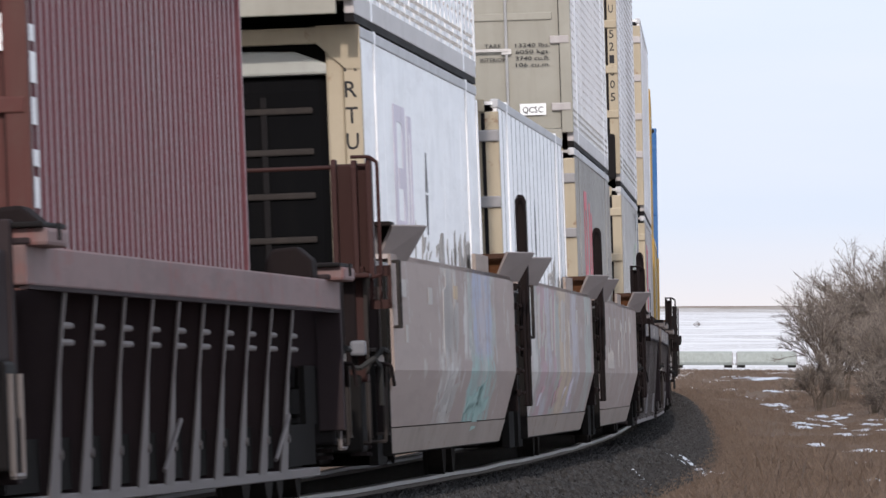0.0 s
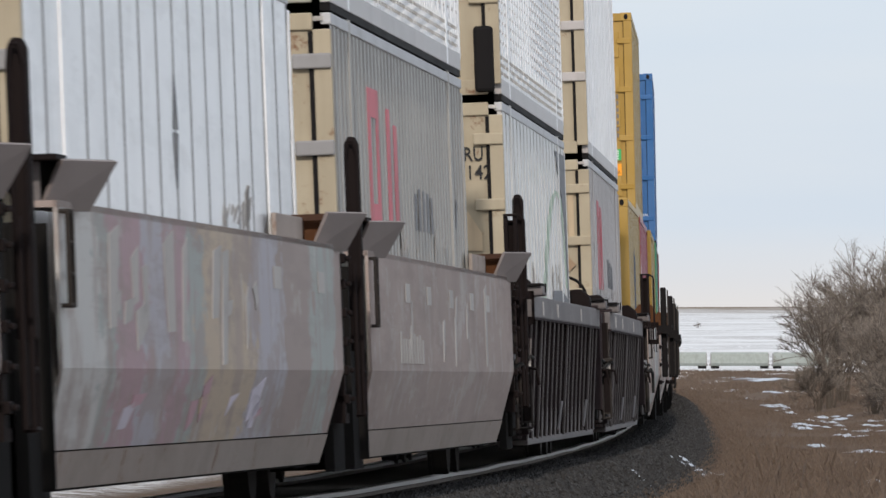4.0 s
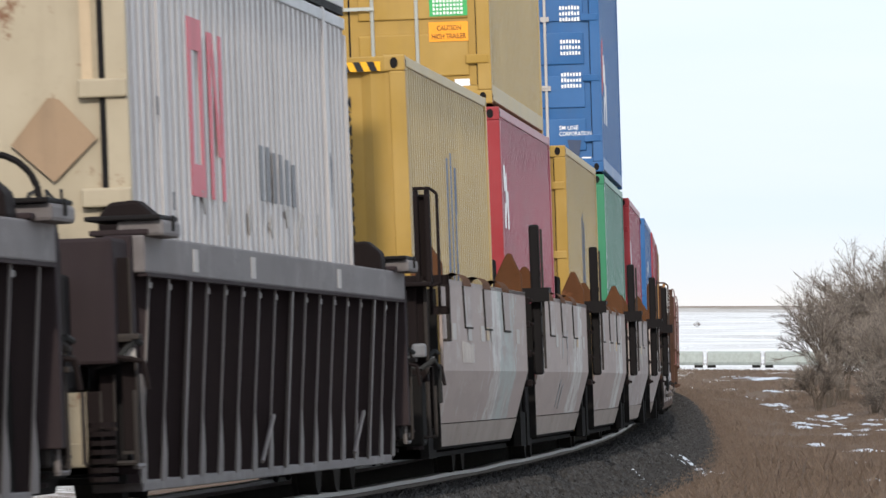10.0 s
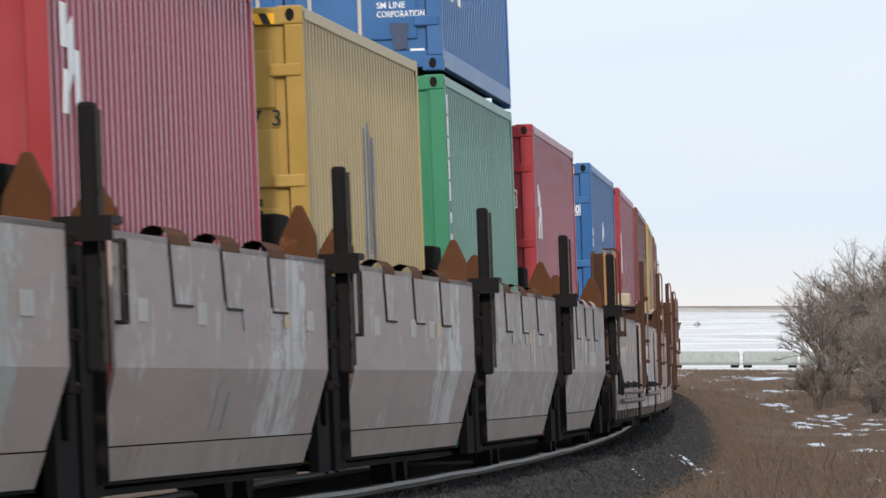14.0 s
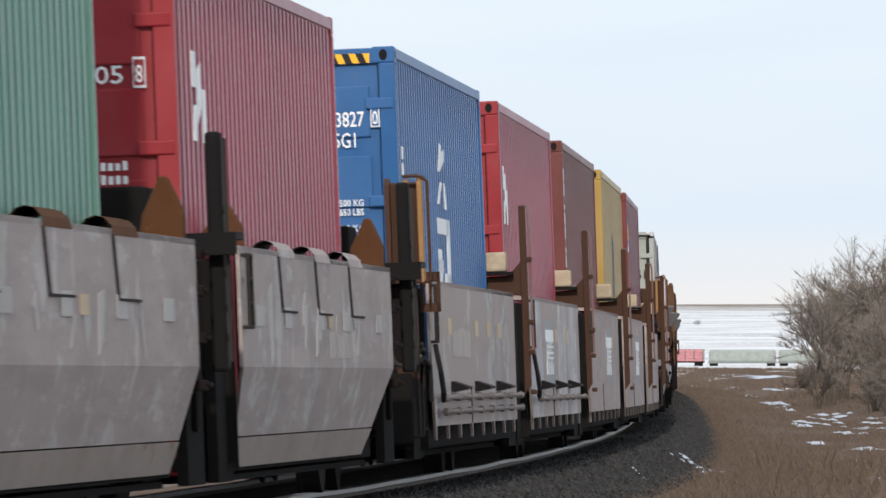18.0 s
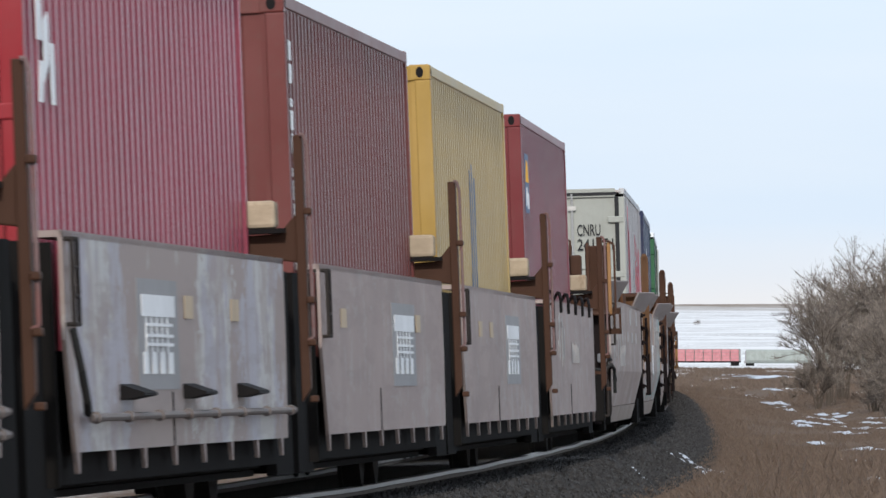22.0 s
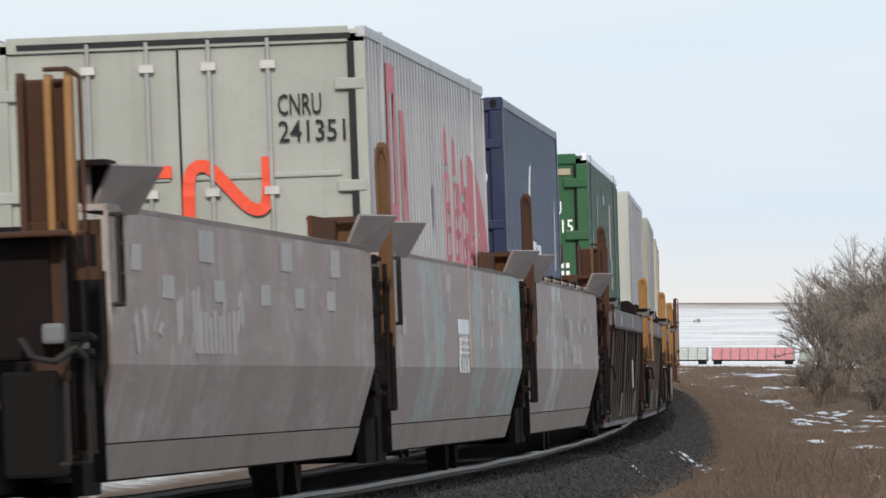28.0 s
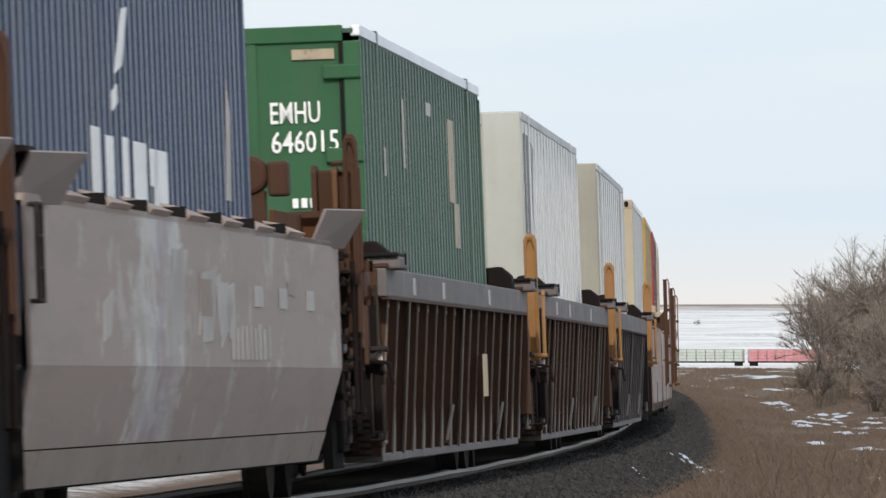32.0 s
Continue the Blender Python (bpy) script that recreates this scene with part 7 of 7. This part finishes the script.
for i, u0, u1, z0, z1 in ((4, -6.3, -3.4, 0.88, 1.1), (7, -4.1, -2.3, 0.89, 1.07), (11, 0.4, 2.6, 0.89, 1.06), (12, -3.5, -0.9, 0.92, 1.14), (17, -4.4, -1.7, 0.89, 1.13), (19, 1.3, 4.0, 0.87, 1.10), (16, -0.5, 1.8, 0.9, 1.1)):
    car_patch(i, bars(u0, u1, z0, z1, 9, rg, 0.45), "pale", "lettering", 0.003)
sprayed(16, -5.6, -2.6, "pale", 8, 34, False, 1.42)


for q in range(6):   # bent wire ties over the top edge
    u = -5.6 + 2.1 * q
    part("wire_tie", tube(bmesh.new(), [(u, -1.515, 1.36), (u, -1.515, 1.48), (u + 0.15, -1.50, 1.54), (u + 0.75, -1.46, 1.55), (u + 1.0, -1.40, 1.46)], 0.016), "black", cars[16])


def net_mark(i, u, w, plate_=True):
    """White netted emblem on a grey square."""
    if plate_:
        car_patch(i, [rect(u - 0.2, u + w + 0.2, 0.71, 1.27)], "shade_grey", "emblem_ground", 0.001)
    s_ = [rect(u, u + w, 1.08, 1.19)]
    for q in range(4):
        s_.append(rect(u + w * q / 4 + 0.03, u + w * (q + 0.62) / 4, 0.79, 0.90))
    for q in range(5):
        s_.append(rect(u + w * 0.1 + w * 0.8 * q / 5, u + w * 0.1 + w * 0.8 * (q + 0.25) / 5, 0.90, 1.08))
    car_patch(i, s_, "chalk", "emblem", 0.006)
    car_patch(i, [rect(u + w * 0.1, u + w * 0.9, z, z + 0.016) for z in (0.93, 0.975, 1.03)], "chalk", "emblem_bar", 0.0105)


net_mark(13, -2.6, 1.8)
net_mark(14, 0.6, 2.1)
net_mark(15, 0.7, 2.1)
net_mark(18, -1.0, 1.5, False)
# rows of pale stencil patches on the last bent-plate cars
car_patch(17, [rect(u, u + 0.62, 1.17, 1.29) for u in (-6.2, -3.1, 0.0, 2.5, 5.0)], "pale", "label_patch", 0.003)
car_patch(17, [rect(u, u + w, 1.38, 1.55) for u, w in ((-4.0, 0.9), (1.5, 0.8), (5.4, 0.7))], "pale", "label_patch", 0.003)
car_patch(17, drips(-8.0, -1.5, 0.84, 1.25, 12, random.Random(51)), "pale", "paint_mark", 0.001)
car_patch(18, [rect(u, u + w, z, z + 0.13) for u, w, z in ((-8.2, 0.5, 1.05), (-2.4, 0.5, 1.38), (3.6, 0.6, 1.2), (5.6, 0.4, 1.32), (6.8, 0.7, 1.28))], "pale", "label_patch", 0.003)
car_patch(18, drips(1.6, 8.0, 0.95, 1.5, 9, random.Random(52)), "pale", "paint_mark", 0.001)
for o in drips(-8.5, 8.5, 0.47, 0.62, 12, random.Random(53)):
    low_patch(18, [o], "aqua", "paint_mark")
car_patch(19, drips(-6.0, 1.0, 0.84, 1.52, 14, random.Random(54), 0.2, 0.9), "pale", "paint_mark", 0.001)
car_patch(19, [rect(u, u + 0.55, 1.17, 1.29) for u in (0.6, 2.9, 4.6, 6.6)], "pale", "label_patch", 0.003)
car_patch(19, [rect(5.2, 5.8, 1.25, 1.33), rect(-0.6, 0.1, 1.1, 1.3)], "hem", "label_patch", 0.003)
# chord patches on ribbed cars
for i in (5, 6, 20, 21):
    car_patch(i, [rect(u, u + 0.3, 1.34, 1.46) for u in (-7.0, -3.2, 3.5)], "pale", "label_patch")
car_patch(20, [rect(2.2, 2.9, 0.62, 0.95)], "peach", "label_patch")
wheel_bm = bmesh.new()
ring = [(9.6 + 0.75, -1.12 + 0.23 * math.cos(6.2832 * i / 20), 1.62 + 0.23 * math.sin(6.2832 * i / 20)) for i in range(21)]
tube(wheel_bm, ring, 0.018)
for i in (0, 5, 10, 15):
    rod(wheel_bm, (9.6 + 0.75, -1.12, 1.62), ring[i], 0.014, 6)
part("brake_wheel", wheel_bm, "black", cars[5], "black hand brake wheel")


def brake_housing(i, x, y, z, paint):
    """Round brake gear case with a square box beside it, on a bracket at a car's end."""
    h = part("brake_housing", rod(bmesh.new(), (x, y, z), (x + 0.22, y, z), 0.125, 18), paint, cars[i], "rust-brown round brake housing", bevel=0.03)
    part("gear_box", boxes((x - 0.02, x + 0.2, y - 0.25, y - 0.12, z - 0.14, z + 0.08)), paint, h, bevel=0.02)
    part("bracket", boxes((x + 0.04, x + 0.16, y - 0.10, y + 0.10, z - 0.62, z - 0.10)), paint, h, bevel=0.01)


brake_housing(19, 9.3 + 0.7, -0.90, 2.07, "browncar")
brake_housing(16, 6.55 + 1.0, -1.12, 1.94, "browncar")


# ---- end towers between cars ----
def ends():
    end_tower(cars[2], -17.1 / 2 - 2.9, "redbrown", z1=2.19, bar="redbrown")
    end_tower(cars[4], 18.9 / 2 + 0.5, "darkcar", z1=2.12, bar="darkcar")
    end_tower(cars[7], -13.6 / 2 - 2.1, "darkcar", z1=2.10, bar="darkcar")
    end_tower(cars[12], -12.8 / 2 - 1.6, "browncar", z1=2.155, bar="orangepost")
    end_tower(cars[17], -18.0 / 2 - 2.2, "browncar", True, z1=2.19, bar="orangepost")
    end_tower(cars[19], 18.6 / 2 + 0.6, "browncar", z1=2.11, bar="orangecar")
    for i in (2, 5, 6, 7, 12, 17, 20, 21, 22):
        end_gear(cars[i], (CARS[i][1] - CARS[i][2]) / 2 - (1.0 if CARS[i][0] != A else 0.55), 70 + i)
    for i in (1, 5, 6, 20, 21):
        end_gear(cars[i], (CARS[i][2] - CARS[i][1]) / 2 + 0.5, 90 + i)
    for i in (20, 21, 22):
        xe = (CARS[i][2] - CARS[i][1]) / 2 + 1.0
        post_bar(cars[i], xe, -1.5, 0.9, 2.0, 0.11, "orangepost")
        for y in (-1.60, -1.46):
            part("ladder_rail", tube(bmesh.new(), [(xe - 0.14, y, 0.95), (xe - 0.14, y, 1.46), (xe - 0.10, y, 1.50)], 0.016), "orangepost", cars[i])
        part("ladder_foot", rod(bmesh.new(), (xe - 0.14, -1.62, 0.95), (xe - 0.14, -1.44, 0.95), 0.02), "orangepost", cars[i])


ends()


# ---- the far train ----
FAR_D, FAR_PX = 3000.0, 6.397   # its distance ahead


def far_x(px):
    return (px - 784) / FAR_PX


def far_car(kind, length):
    t = new("freight_wagon")
    if kind == "lumber":
        part("wagon_deck", boxes((-length / 2, length / 2, -1.5, 1.5, 0.9, 1.3)), "black", t)
        return t
    body = bmesh.new()
    profile(body, [(-1.6, 1.5), (-0.9, 0.7), (0.9, 0.7), (1.6, 1.5), (1.6, 4.0), (1.2, 4.5), (-1.2, 4.5), (-1.6, 4.0)], -length / 2 + 0.6, length / 2 - 0.6)
    part("hopper_body", body, "farpale", t)
    for a, b in ((-length / 2, -length / 2 + 0.35), (length / 2 - 0.6, length / 2 - 0.6)):
        part("hopper_end", boxes((a, a + 0.6, -1.3, 1.3, 0.7, 1.3)), "shade_grey", t)
        part("end_ladder", boxes((b, b + 0.25, -1.5, 1.5, 1.3, 4.2)), "shade_grey", t)
    for i in range(5):
        x = -length / 2 + 1 + (length - 2) * i / 4
        part("hopper_rib", boxes((x - 0.1, x + 0.1, -1.66, -1.6, 1.5, 4.0)), "farpale", t)
    for a in (-length / 2 + 0.5, length / 2 - 2.8):
        part("wagon_bogie", boxes((a, a + 2.3, -1.2, 1.2, 0, 0.7)), "black", t)
    return t


M["farpale"] = mat("pale_grey_green_paint", (0.27, 0.295, 0.275), 0.6)
M["wrap_pink"] = mat("faded_red_wrap", (0.46, 0.19, 0.205), 0.6)
M["wrap_pale"] = mat("pale_green_wrap", (0.38, 0.42, 0.39), 0.6)
far_train = []
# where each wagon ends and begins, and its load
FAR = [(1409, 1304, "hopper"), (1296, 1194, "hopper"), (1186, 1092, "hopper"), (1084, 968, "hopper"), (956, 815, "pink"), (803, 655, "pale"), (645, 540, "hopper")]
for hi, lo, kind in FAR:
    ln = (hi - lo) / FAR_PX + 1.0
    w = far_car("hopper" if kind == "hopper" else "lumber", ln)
    if kind != "hopper":
        m = "wrap_" + kind
        for r in range(4):
            bm = bmesh.new()
            for i in range(9):
                a = -ln / 2 + 0.4 + (ln - 0.8) * i / 9
                box(bm, a, a + (ln - 0.8) / 9 - 0.25, -1.45, 1.45, 1.32 + r * 0.82, 2.06 + r * 0.82)
            part("lumber_bundle_row", bm, m, w)
        part("end_bulkhead", boxes((-ln / 2, -ln / 2 + 0.4, -1.4, 1.4, 1.3, 4.6), (ln / 2 - 0.4, ln / 2, -1.4, 1.4, 1.3, 4.6), (-ln / 2, ln / 2, -0.1, 0.1, 1.3, 4.7)), "shade_grey", w)
        for a in (-ln / 2 + 0.5, ln / 2 - 2.8):
            part("wagon_bogie", boxes((a, a + 2.3, -1.2, 1.2, 0, 0.9)), "black", w)
        tagged(w, "bulkhead wagon stacked with wrapped " + ("red" if kind == "pink" else "pale") + " lumber", "wagon", "wagons of the far train")
    else:
        tagged(w, "pale grey-green covered hopper wagon far across the field", "wagon", "wagons of the far train")
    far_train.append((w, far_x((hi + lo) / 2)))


# ---- plants and loose stone ----
shrub(11.75, 288, 5.7, 0.20, 3, 20, "tall bare grey-brown willow shrub in dry grass")
shrub(10.1, 283, 4.3, 0.13, 5, 12, "bare willow shrub with dark trunks at its foot")
shrub(12.75, 296, 6.2, 0.24, 8, 20, "dense tall bare willow shrub in dry grass")
shrub(11.1, 300, 4.8, 0.18, 12, 14, "thin bare willow shrub in dry grass")
shrub(10.45, 262, 2.8, 0.30, 21, 16, "low bare willow thicket in snow and grass")
shrub(10.95, 258, 3.8, 0.30, 23, 18, "bare willow thicket with snow at its foot")
shrub(9.65, 278, 2.3, 0.26, 22, 10, "low tangled willow scrub in dry grass")
shrub(10.35, 250, 1.9, 0.45, 25, 14, "low spreading willow scrub with snow beneath")
shrub(11.3, 270, 3.4, 0.32, 27, 16, "broad bare willow thicket behind the snow")
shrub(95.0, 4050, 2.6, 0.9, 31, 14, "lone dark bush out on the snowy field")
scatter_stones()
grass()


def motions():
    ts = [i for i in range(33)]
    for ob, a, b, m in train:
        walk(ob, [(t, car_pose(a, b, t) @ m) for t in ts])
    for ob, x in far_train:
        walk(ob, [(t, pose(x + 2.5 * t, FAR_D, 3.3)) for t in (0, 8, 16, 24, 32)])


motions()
